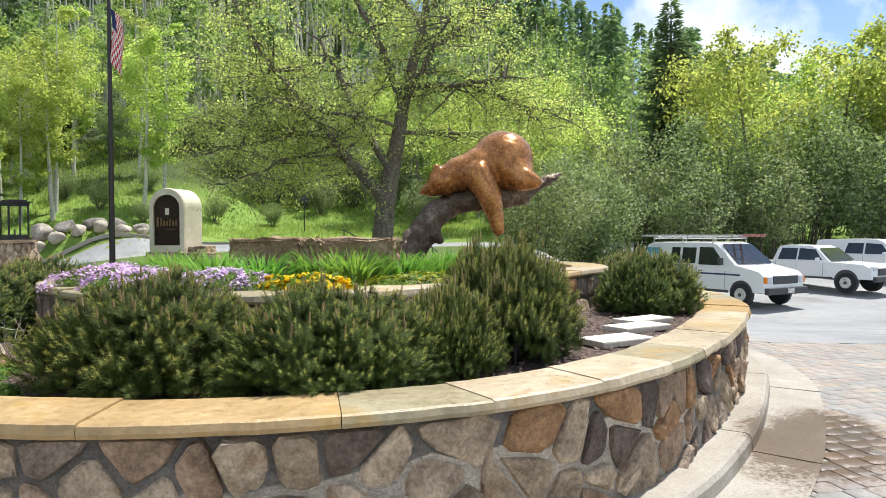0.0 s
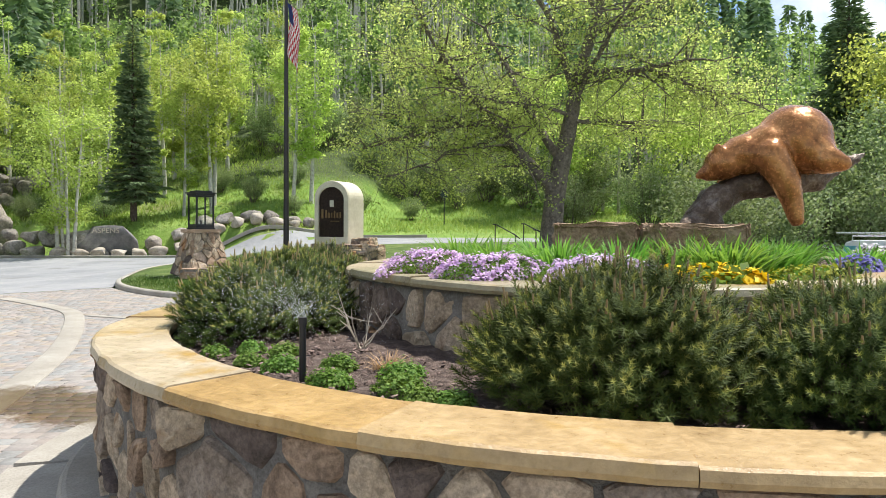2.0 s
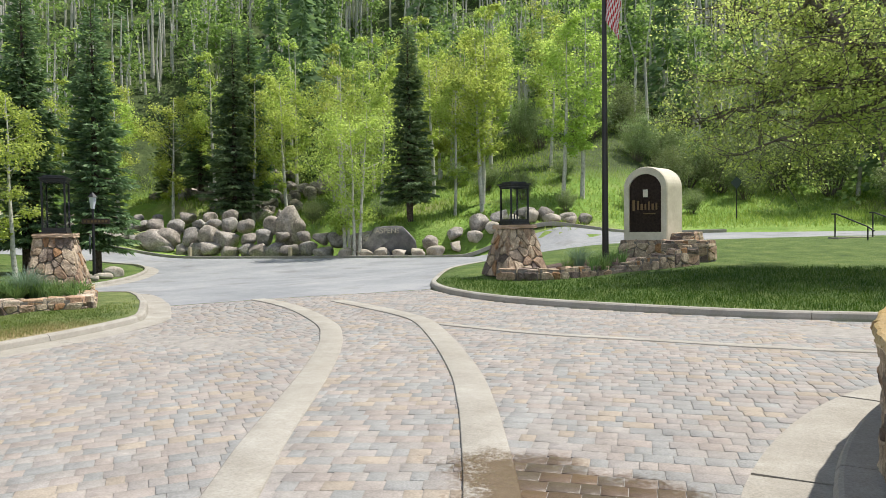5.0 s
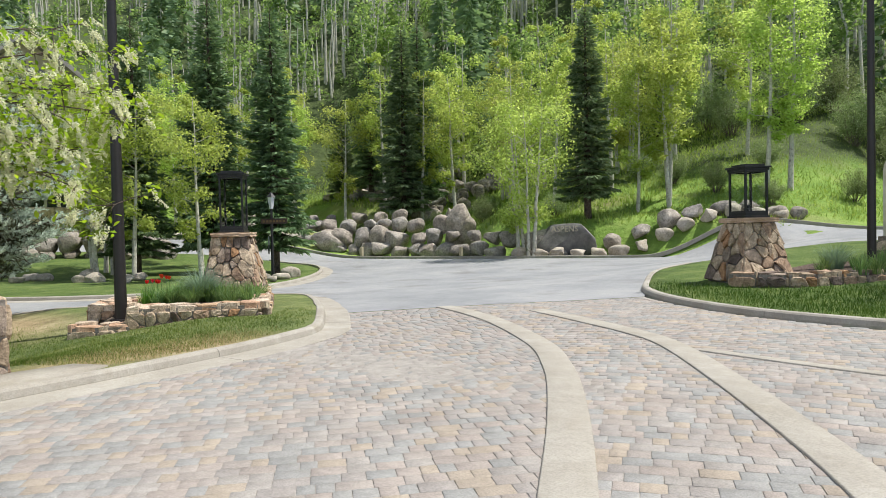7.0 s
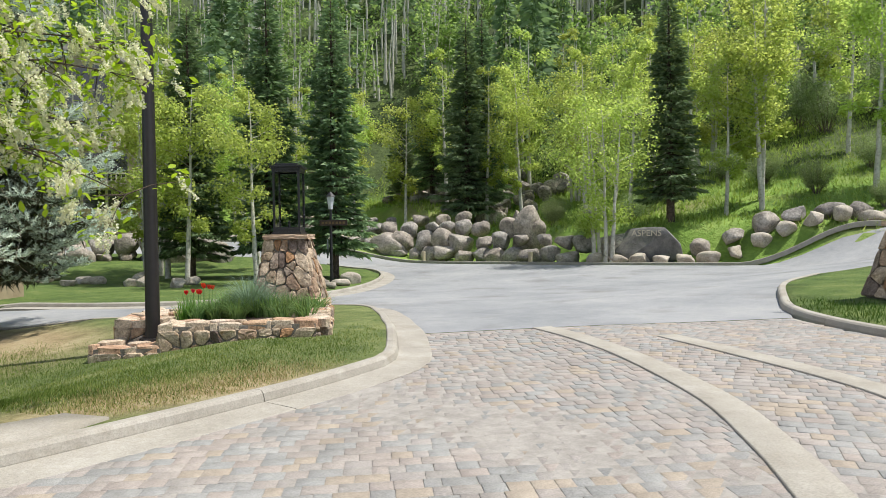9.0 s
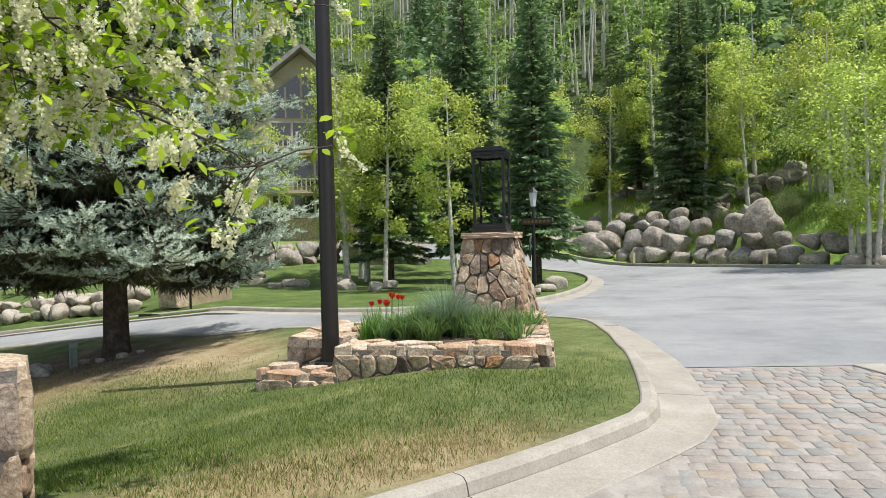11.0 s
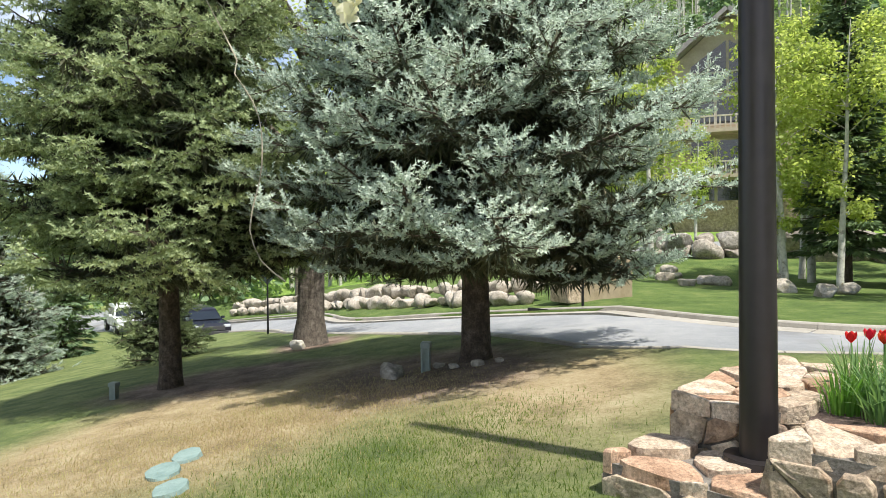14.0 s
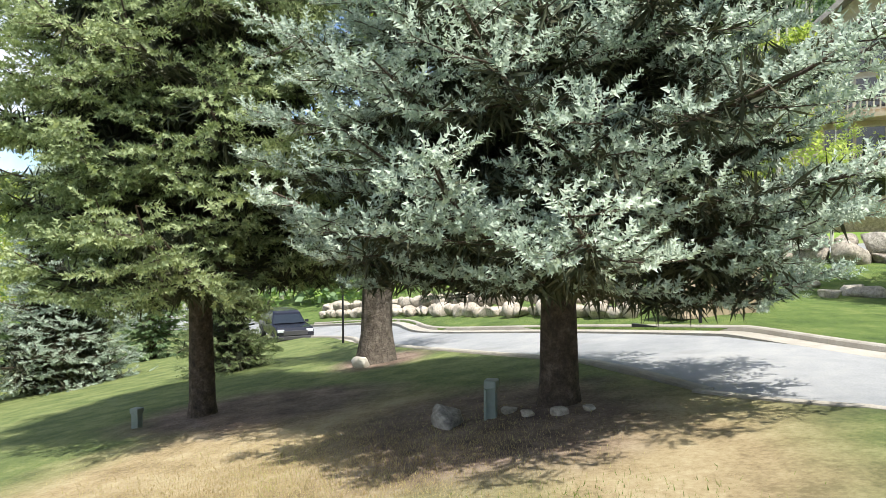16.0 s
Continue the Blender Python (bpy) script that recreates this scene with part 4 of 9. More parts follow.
def aspen_meshes(seed, height, width, leaves, size, stems=1):
    r = np.random.default_rng(seed)
    wood, crown_c, crown_r = Soup(), [], []
    for s in range(stems):
        a = r.uniform(0, 2 * math.pi)
        off = 0 if stems == 1 else r.uniform(0.2, 0.7)
        base = np.array([math.cos(a) * off, math.sin(a) * off, -0.2])
        hh = height * r.uniform(0.8, 1.0)
        top = base + np.array([math.cos(a) * off * 1.5, math.sin(a) * off * 1.5, hh]) + np.append(r.normal(size=2) * 0.35, 0)
        v, f, path = limb(base, top, 0.012 * hh + 0.02, 0.012, r, 0.035, 12, 7)
        wood.add(v, f)
        for k in range(int(22 / math.sqrt(stems))):
            q = r.uniform(0.22, 0.97)
            p = path[min(int(q * 11), 10)] + (path[min(int(q * 11) + 1, 11)] - path[min(int(q * 11), 10)]) * ((q * 11) % 1)
            env = width * (0.32 + 0.68 * math.sin(math.pi * min(1, (1.02 - q) * 1.25)) ) * 0.5
            b = r.uniform(0, 2 * math.pi)
            e = p + np.array([math.cos(b), math.sin(b), r.uniform(0.25, 0.8)]) * env * r.uniform(0.7, 1.1)
            v, f, pp = limb(p, e, 0.022, 0.005, r, 0.1, 5, 4)
            wood.add(v, f)
            for kk in (2, 3, 4):
                crown_c.append(pp[kk] + r.normal(size=3) * 0.12)
                crown_r.append(env * r.uniform(0.28, 0.5))
    v, f = leaf_cloud(np.array(crown_c), np.array(crown_r), leaves, size, r, 0.85)
    return wood.mesh("trunk", True), mesh_of("crown", v, f)


def spruce_meshes(seed, height, width, low, twigs, size, blades=3):
    """A conifer: whorls of drooping limbs, clothed with narrow needle sprays."""
    r = np.random.default_rng(seed)
    wood = Soup()
    v, f = tube([(0, 0, -0.3), (0, 0, height * 0.3), (0.03, 0, height * 0.7), (0, 0, height)], [height * 0.016 + 0.03, height * 0.012 + 0.02, height * 0.006 + 0.01, 0.01], 8)
    wood.add(v, f)
    starts, ends, lens = [], [], []
    z = low
    while z < height * 0.985:
        q = (z - low) / (height - low)
        reach = width * 0.5 * (1 - q) ** 0.85 * (0.85 + 0.15 * math.sin(z * 3)) + 0.08
        n = 7 if q < 0.7 else 5
        a0 = r.uniform(0, 6.28)
        for k in range(n):
            a = a0 + k * 6.283 / n + r.uniform(-0.25, 0.25)
            L = reach * r.uniform(0.6, 1.12)
            rise = L * (0.5 * q - 0.22 + r.uniform(-0.06, 0.06))
            starts.append((0, 0, z))
            ends.append((math.cos(a) * L, math.sin(a) * L, z + rise))
            lens.append(L)
        z += (0.10 + 0.014 * height * (1 - 0.6 * q)) * r.uniform(0.6, 1.4)
    S, E, L = np.array(starts), np.array(ends), np.array(lens)
    for a, b, l in zip(S, E, L):
        m = (a + b) / 2 + np.array([0, 0, -0.05 * l])
        v, f = tube([a, m, b], [0.012 + 0.009 * l, 0.008 + 0.004 * l, 0.004], 4)
        wood.add(v, f)
    pick = r.choice(len(L), twigs, p=L ** 1.35 / np.sum(L ** 1.35))
    s = r.random(twigs) ** 0.62
    out = E[pick] - S[pick]
    out /= np.linalg.norm(out, axis=1, keepdims=True)
    side = np.cross(out, np.array([0, 0, 1.0]))
    side /= np.linalg.norm(side, axis=1, keepdims=True) + 1e-9
    span = (0.10 + 0.20 * L[pick]) * (1.05 - s * 0.75)
    lat = r.uniform(-1, 1, twigs)
    p = S[pick] + (E[pick] - S[pick]) * s[:, None]
    p[:, 2] -= 0.05 * L[pick] * np.sin(s * math.pi)
    p = p + side * (lat * span)[:, None] * 0.9
    p[:, 2] -= np.abs(lat) * span * 0.25 + r.random(twigs) * 0.04
    d = out * 0.8 + side * lat[:, None] * 0.9 + np.array([0, 0, -0.25]) + r.normal(size=(twigs, 3)) * 0.22
    x, y, zz = frames(np.cross(d, side * 0.3 + r.normal(size=(twigs, 3))), r)
    d /= np.linalg.norm(d, axis=1, keepdims=True)
    soup = Soup()
    for b in range(blades):
        ref = r.normal(size=(twigs, 3)) + np.array([0, 0, 1.2 if b == 0 else 0])
        ux = np.cross(d, ref)
        ux /= np.linalg.norm(ux, axis=1, keepdims=True) + 1e-9
        soup.add(*spread(np.array([(0, 0, 0), (0.13, 0.45, 0), (0, 1.0, 0), (-0.13, 0.45, 0)]), LEAF_F, p, ux, d, np.cross(ux, d), size * r.uniform(0.6, 1.3, twigs)))
    return wood.mesh("trunk", True), soup.mesh("crown")


def plant(name, meshes, mats, spots, label, category, group="", jitter=0.15, seed=1, lift=0.0):
    """Sets copies of a tree (trunk and crown) on the land: the first is built, the rest are copied."""
    r = np.random.default_rng(seed)
    first = None
    for k, (x, y, *rest) in enumerate(spots):
        s = rest[0] if rest else r.uniform(1 - jitter, 1 + jitter)
        m = pose(x, y, gz(x, y) + lift, 0, 0, r.uniform(0, 360))
        if first is None:
            first = thing(name, x, y, 0, label, category, group)
            part("trunk", meshes[0], mats[0], first)
            part("crown", meshes[1], mats[1], first)
            first.matrix_basis = m @ Matrix.Diagonal((s, s, s, 1))
        else:
            ob = copy_thing(first, m)
            ob.scale = (s, s, s)


ASP1 = aspen_meshes(11, 11.5, 4.2, 5200, 0.16)
ASP2 = aspen_meshes(12, 12.5, 3.8, 5200, 0.16)
ASP3 = aspen_meshes(13, 10, 6.0, 9000, 0.155, stems=4)
SPR1 = spruce_meshes(21, 13, 4.3, 1.6, 12000, 0.34, 2)
SPR2 = spruce_meshes(22, 10, 3.8, 0.7, 8500, 0.30, 2)
ASPEN_LABEL = "slender pale-barked aspen in fresh spring leaf"
plant("aspen_tree", ASP3, (M_ASPEN_BARK, M_ASPEN), [(-29.4, 35.6, 0.9), (-31.5, 51, 1.0), (-47, 49, 0.95), (-39.5, 47.5, 0.9)], "many-stemmed aspen clump in fresh spring leaf", "tree", "aspens on the bank", seed=3)
plant("aspen_tree", ASP1, (M_ASPEN_BARK, M_ASPEN), [(-26.2, 42.5, 0.85), (-24.6, 43.2, 1.1), (-20.0, 46, 1.1), (-33, 44, 1.0), (-40.5, 42.5, 1.05), (-50, 40, 1.0), (-55, 38.5, 1.1), (-23, 52, 1.0), (-47.5, 46, 1.1), (-52, 31.7 + 5, 1.0)], ASPEN_LABEL, "tree", "aspens on the bank", seed=4)
plant("aspen_tree", ASP2, (M_ASPEN_BARK, M_ASPEN), [(-25.1, 44.5, 1.05), (-18.9, 46.6, 1.0), (-30, 46.5, 0.95), (-36, 43.5, 0.9), (-42.5, 41, 0.9), (-48, 42.5, 1.0), (-58, 41, 1.1), (-28, 52, 1.05), (-35, 52, 1.1), (-62, 37.5, 1.0), (-66, 34, 1.1)], ASPEN_LABEL, "tree", "aspens on the bank", seed=5)
plant("spruce_tree", SPR1, (M_BARK_DARK, M_SPRUCE), [(-27.9, 39.6, 0.95), (-35.3, 23.3, 0.97), (-38.3, 21.8, 1.05), (-40.2, 18.9, 0.95), (-43.6, 40.3, 1.15), (-44.2, 42.6, 1.15), (-51.5, 44.2, 1.0)], "tall dark green spruce", "tree", "spruces", seed=6)
plant("spruce_tree", SPR2, (M_BARK_DARK, M_SPRUCE), [(-55, 44, 0.9), (-54, 35.5, 0.8), (-33, 60, 1.0)], "young dark green spruce", "tree", "spruces", seed=7)
SPR3 = spruce_meshes(23, 17, 7.0, 1.2, 11000, 0.55, 2)
plant("spruce_tree", SPR3, (M_BARK_DARK, M_SPRUCE), [(14.6, 44, 0.9), (37, 58, 1.0), (41, 60, 0.9)], "tall dark green spruce", "tree", "spruces", seed=8)


def hill_wood():
    """Woods on the hillside, one joined mass of crowns and one of trunks."""
    r = np.random.default_rng(31)
    wood, dark = Soup(), Soup()
    leaves_c, leaves_r, weight = [], [], []
    darkn = []
    spots = []
    while len(spots) < 1150:
        x, y = r.uniform(-118, 78), r.uniform(44, 128)
        edge = 50 if x < -36 else (63 if x < -4 else 55)
        if y < edge + r.uniform(0, 4) - 0.0 * x:
            continue
        spots.append((x, y))
    while len(spots) < 1620:
        x, y = r.uniform(-150, -66), r.uniform(-70, 50)
        spots.append((x, y))
    for x, y in spots:
        z = gz(x, y)
        h = r.uniform(8, 13)
        if r.random() < (0.5 if y > 98 and x > -8 else 0.10):
            darkn.append((x, y, z, h * 1.25))
            continue
        v, f = tube([(x, y, z - 0.5), (x + r.normal() * 0.2, y, z + h * 0.55), (x + r.normal() * 0.4, y, z + h * 0.95)], [0.16, 0.11, 0.03], 5)
        wood.add(v, f)
        bare = r.random() < (0.62 if (y > 76 and x < 10) or x < -72 else 0.0)
        for k in range(2 if bare else 7):
            q = r.uniform(0.8 if bare else 0.45, 1.0)
            leaves_c.append((x + r.normal() * 0.7, y + r.normal() * 0.7, z + h * q))
            leaves_r.append(r.uniform(0.9, 1.9) * (1.25 - 0.6 * q))
        if bare:
            for k in range(3):
                a, b = x + r.normal() * 1.6, y + r.normal() * 1.6
                hh = h * r.uniform(0.8, 1.1)
                wood.add(*tube([(a, b, gz(a, b) - 0.5), (a + r.normal() * 0.2, b, z + hh * 0.55), (a + r.normal() * 0.4, b, z + hh)], [0.15, 0.12, 0.04], 5))
    for x, y in spots:
        for k in range(2):
            a, b = x + r.normal() * 2.2, y + r.normal() * 2.2
            leaves_c.append((a, b, gz(a, b) + 0.5))
            leaves_r.append(r.uniform(0.8, 1.6))
    v, f = leaf_cloud(np.array(leaves_c), np.array(leaves_r), 430000, 0.40, r, 1.1)
    hill = thing("hillside_wood", 0, 0, 0, "dense spring-green aspen wood covering the hillside", "wood", kind="stuff")
    part("crowns", mesh_of("crowns", v, f), M_WOOD_FAR, hill)["kind"] = "stuff"
    part("trunks", wood.mesh("trunks"), M_ASPEN_BARK, hill)["kind"] = "stuff"
    tv, tf = [], []
    ctr, ax = [], []
    for x, y, z, h in darkn:
        n = 420
        q = r.random(n)
        a = r.uniform(0, 6.283, n)
        rad = (1 - q) ** 0.9 * h * 0.17 * r.random(n) ** 0.4
        ctr.append(np.stack([x + np.cos(a) * rad, y + np.sin(a) * rad, z + 0.8 + q * h], 1))
        ax.append(np.stack([np.cos(a), np.sin(a), np.full(n, -0.35)], 1))
    c, d = np.concatenate(ctr), np.concatenate(ax)
    xx, yy, zz = frames(d, r)
    v, f = spread(np.array([(0, 0, 0), (0.25, 0, 0.5), (0, 0, 1.0), (-0.25, 0, 0.5)]), LEAF_F, c, xx, yy, zz, r.uniform(0.6, 1.3, len(c)))
    part("conifers", mesh_of("conifers", v, f), M_SPRUCE, hill)["kind"] = "stuff"


hill_wood()


def shrub_mesh(seed, w, h, leaves, size):
    r = np.random.default_rng(seed)
    wood = Soup()
    cc, cr = [], []
    for k in range(26):
        a = r.uniform(0, 6.283)
        q = r.random() ** 0.5
        e = np.array([math.cos(a) * w * 0.42 * q, math.sin(a) * w * 0.42 * q, h * (0.35 + 0.6 * math.sqrt(max(0, 1 - q * q)) * r.uniform(0.8, 1.05))])
        v, f, p = limb((e[0] * 0.15, e[1] * 0.15, -0.15), e, 0.03, 0.006, r, 0.12, 6, 4)
        wood.add(v, f)
        for j in (2, 3, 4, 5):
            cc.append(p[j])
            cr.append(w * r.uniform(0.10, 0.17))
    v, f = leaf_cloud(np.array(cc), np.array(cr), leaves, size, r, 0.8)
    return wood.mesh("stem", True), mesh_of("leaves", v, f)


def shrubs(name, meshes, mats, spots, label, seed, group=""):
    r = np.random.default_rng(seed)
    first = None
    for x, y, s in spots:
        m = pose(x, y, gz(x, y), 0, 0, r.uniform(0, 360))
        if first is None:
            first = thing(name, x, y, 0, label, "shrub", group)
            part("stem", meshes[0], mats[0], first)
            part("leaves", meshes[1], mats[1], first)
            first.matrix_basis = m @ Matrix.Diagonal((s, s, s, 1))
        else:
            copy_thing(first, m).scale = (s, s, s)


SH1 = shrub_mesh(41, 5.5, 4.6, 9000, 0.13)
SH2 = shrub_mesh(42, 6.0, 5.4, 10000, 0.13)
shrubs("willow_shrub", SH1, (M_BARK, M_SHRUB), [(3.6, 25.5, 0.95), (6.6, 30.4, 1.05), (11.5, 33.0, 1.1), (16.2, 34.5, 1.2), (22.5, 35, 1.2), (27, 34, 1.2), (-1.0, 46, 0.8), (4.0, 47, 1.0), (-14.5, 60, 1.0), (-8, 60, 1.1)], "broad leafy willow shrub in spring leaf", 43, "willow thicket")
shrubs("willow_shrub", SH2, (M_BARK, M_SHRUB), [(5.4, 30, 1.0), (9.6, 34.5, 1.2), (14, 36, 1.4), (19.5, 37, 1.5), (25, 39, 1.6), (31, 38, 1.6), (9, 45, 1.2), (-4.5, 58, 1.1), (0.5, 56, 1.1), (-11, 63, 1.1)], "tall leafy willow shrub in spring leaf", 44, "willow thicket")
TREE_E = aspen_meshes(14, 10, 6.5, 7000, 0.17)
plant("cottonwood_tree", TREE_E, (M_BARK, M_ASPEN), [(18, 39.5, 1.3), (23, 41, 1.4), (28, 38.5, 1.35), (33, 40, 1.4), (8.5, 45, 1.15), (4, 50, 1.15), (-1.5, 54, 1.2), (19, 46, 1.2), (26, 47, 1.3), (31, 46, 1.0), (23, 55, 1.1), (8, 55, 1.0), (1, 62, 1.0), (13, 60, 1.0), (-5, 68, 1.1), (36, 50, 1.1)], "broad-crowned tree in fresh spring leaf", "tree", "trees above the car park", seed=9)


def cottonwood():
    """The big tree on the island lawn: leaning trunk, one heavy low limb and a wide open crown."""
    r = np.random.default_rng(51)
    x0, y0 = -2.15, 23.6
    t = thing("cottonwood_tree", x0, y0, gz(x0, y0) + 0.1, "large leaning cottonwood with open crown in new leaf", "tree")
    wood = Soup()
    cc, cr = [], []
    trunk = [(0, 0, -0.3), (0.05, 0, 0.9), (0.15, 0, 2.2), (0.3, 0.1, 3.2), (0.6, 0.1, 4.6), (0.9, 0.0, 6.4), (1.5, 0.0, 8.4), (1.8, 0.1, 11.0)]
    v, f = tube(trunk, [0.50, 0.38, 0.33, 0.32, 0.25, 0.20, 0.14, 0.05], 12)
    wood.add(v, f)
    limbs = [((0.15, 0.05, 2.5), (-3.4, -1.0, 6.8), 0.22), ((0.35, 0.1, 3.6), (-2.4, 2.0, 8.6), 0.15), ((0.9, 0, 6.4), (4.2, -0.5, 6.6), 0.15), ((0.8, 0, 5.8), (-1.2, -1.6, 10.2), 0.13), ((1.2, 0, 7.6), (4.2, 1.5, 9.8), 0.12), ((1.5, 0, 8.4), (-0.4, 1.5, 11.6), 0.10), ((1.6, 0, 9), (3.4, -1.2, 11.8), 0.10), ((0.6, 0, 4.8), (3.6, 2.5, 5.2), 0.09), ((0.7, 0, 5.2), (2.4, -2.4, 8), 0.10), ((-1.6, -0.4, 4.6), (-5.2, -0.6, 5.0), 0.09), ((-2.4, -0.6, 5.6), (-5.8, 0.8, 7.6), 0.08), ((-1.0, 0, 4.0), (-4.2, 1.6, 4.2), 0.07), ((-3.0, -0.8, 6.4), (-4.6, -2.0, 9.0), 0.07), ((3.4, -0.3, 6.6), (5.6, 0.8, 5.4), 0.06), ((-2.0, -0.5, 5.0), (-6.2, -0.4, 4.0), 0.07), ((-1.5, -0.3, 4.3), (-5.0, -1.2, 3.0), 0.06), ((3.0, -0.3, 6.6), (7.0, 0.3, 5.0), 0.06), ((0.6, 0.0, 5.0), (-3.2, -2.0, 5.6), 0.07)]
    ends = []
    for a, b, rad in limbs:
        v, f, p = limb(a, b, rad, rad * 0.35, r, 0.14, 9, 7)
        wood.add(v, f)
        ends.append((p, rad))
        for k in range(2, 9):
            for _ in range(4):
                d = r.normal(size=3) * np.array([1, 1, 0.55])
                d /= np.linalg.norm(d)
                e = p[k] + d * r.uniform(0.8, 2.2)
                v, f, pp = limb(p[k], e, rad * 0.28, 0.006, r, 0.15, 5, 4)
                wood.add(v, f)
                for j in (2, 3, 4):
                    e2 = pp[j] + r.normal(size=3) * 0.45 + np.array([0, 0, -0.15])
                    v, f, p3 = limb(pp[j], e2, 0.012, 0.004, r, 0.1, 3, 3)
                    wood.add(v, f)
                    cc += [pp[j], e2]
                    cr += [0.42, 0.36]
    cc = np.array(cc)
    v, f = leaf_cloud(cc, np.array(cr), 56000, 0.088, r, 0.7)
    part("trunk", wood.mesh("trunk", True), M_BARK, t)
    part("crown", mesh_of("crown", v, f), M_COTTON, t)


cottonwood()


# ---- stone gate pillars, walls and lanterns ----
def flat_face(o, ux, uy, inset=0.0):
    """Maps (u, v, out) onto a plane: o the lower left corner, ux along, uy up; out is to the front."""
    o, ux, uy = (np.asarray(a, float) for a in (o, ux, uy))
    n = np.cross(ux, uy)
    return lambda v: o + v[:, 0:1] * ux + v[:, 1:2] * uy + v[:, 2:3] * n


def stone_block(name, parent, corners, z0, z1, size, r, top=True, cap_h=0.09, batter=0.0, cap=None):
    """A rubble block on a plan polygon (counter-clockwise), faced with stones; top: rough coping stones."""
    p = np.asarray(corners, float)
    c = p.mean(0)
    bm = bmesh.new()
    q = c + (p - c) * (1 - batter)
    lo = [bm.verts.new((*a, z0 - 0.25)) for a in c + (p - c) * 0.99]
    hi = [bm.verts.new((*a, z1 - (cap_h if top else 0) * 0.5)) for a in c + (q - c) * 0.99]
    n = len(p)
    for i in range(n):
        bm.faces.new((lo[i], lo[(i + 1) % n], hi[(i + 1) % n], hi[i]))
    bm.faces.new(hi)
    part(name, bm, M_MORTAR, parent)
    zt = z1 - (cap_h if top else 0)
    for i in range(n):
        a, b = p[i], p[(i + 1) % n]
        a1, b1 = q[i], q[(i + 1) % n]
        L, H = np.linalg.norm(b - a), zt - z0
        if L < 0.08:
            continue
        out = np.array([(b - a)[1], -(b - a)[0]]) / L

        def place(v, a=a, b=b, a1=a1, b1=b1, L=L, H=H, out=out):
            s, t = v[:, 0:1] / L, v[:, 1:2] / H
            xy = (a + (b - a) * s) * (1 - t) + (a1 + (b1 - a1) * s) * t + out * v[:, 2:3]
            return np.column_stack([xy, z0 + v[:, 1]])
        stones(parent, place, L, H, min(size, H), r, 0.012, 0.035)
    if top:
        lim = q.min(0), q.max(0)
        w = lim[1] - lim[0]
        edge = c + (q - c) * 1.03
        for poly in cells(w[0] * 1.03, w[1] * 1.03, 0.25, r):
            poly = clipped(poly + edge.min(0), edge)
            if len(poly) < 3 or np.ptp(poly, axis=0).min() < 0.05:
                continue
            v, f = stone_shape(poly, 0.008, 0.028, r)
            nn = (len(v) - 1) // 4
            v[:, 2] += z1 - 0.03 + r.uniform(-0.02, 0.02)
            v[:nn, 2] = zt - 0.02
            part("coping_stone", mesh_of("coping_stone", v, f), cap or M_COPING, parent)


def clipped(poly, hull):
    """A polygon cut to a convex outline (counter-clockwise)."""
    pts = [np.asarray(p) for p in poly]
    for a, b in zip(hull, np.roll(hull, -1, 0)):
        keep = []
        for p, q in zip(pts, pts[1:] + pts[:1]):
            dp = (b - a)[0] * (p - a)[1] - (b - a)[1] * (p - a)[0]
            dq = (b - a)[0] * (q - a)[1] - (b - a)[1] * (q - a)[0]
            if dp >= 0:
                keep.append(p)
            if (dp < 0) != (dq < 0):
                keep.append(p + (q - p) * (dp / (dp - dq)))
        pts = keep
        if len(pts) < 3:
            return np.zeros((0, 2))
    out = [p for p, q in zip(pts, pts[1:] + pts[:1]) if np.linalg.norm(p - q) > 0.012]
    return np.array(out) if len(out) > 2 else np.zeros((0, 2))


def rect(cx, cy, sx, sy, turn):
    a = radians(turn)
    ux, uy = np.array([math.cos(a), math.sin(a)]), np.array([-math.sin(a), math.cos(a)])
    return [tuple(np.array([cx, cy]) + ux * sx * i / 2 + uy * sy * j / 2) for i, j in ((-1, -1), (1, -1), (1, 1), (-1, 1))]


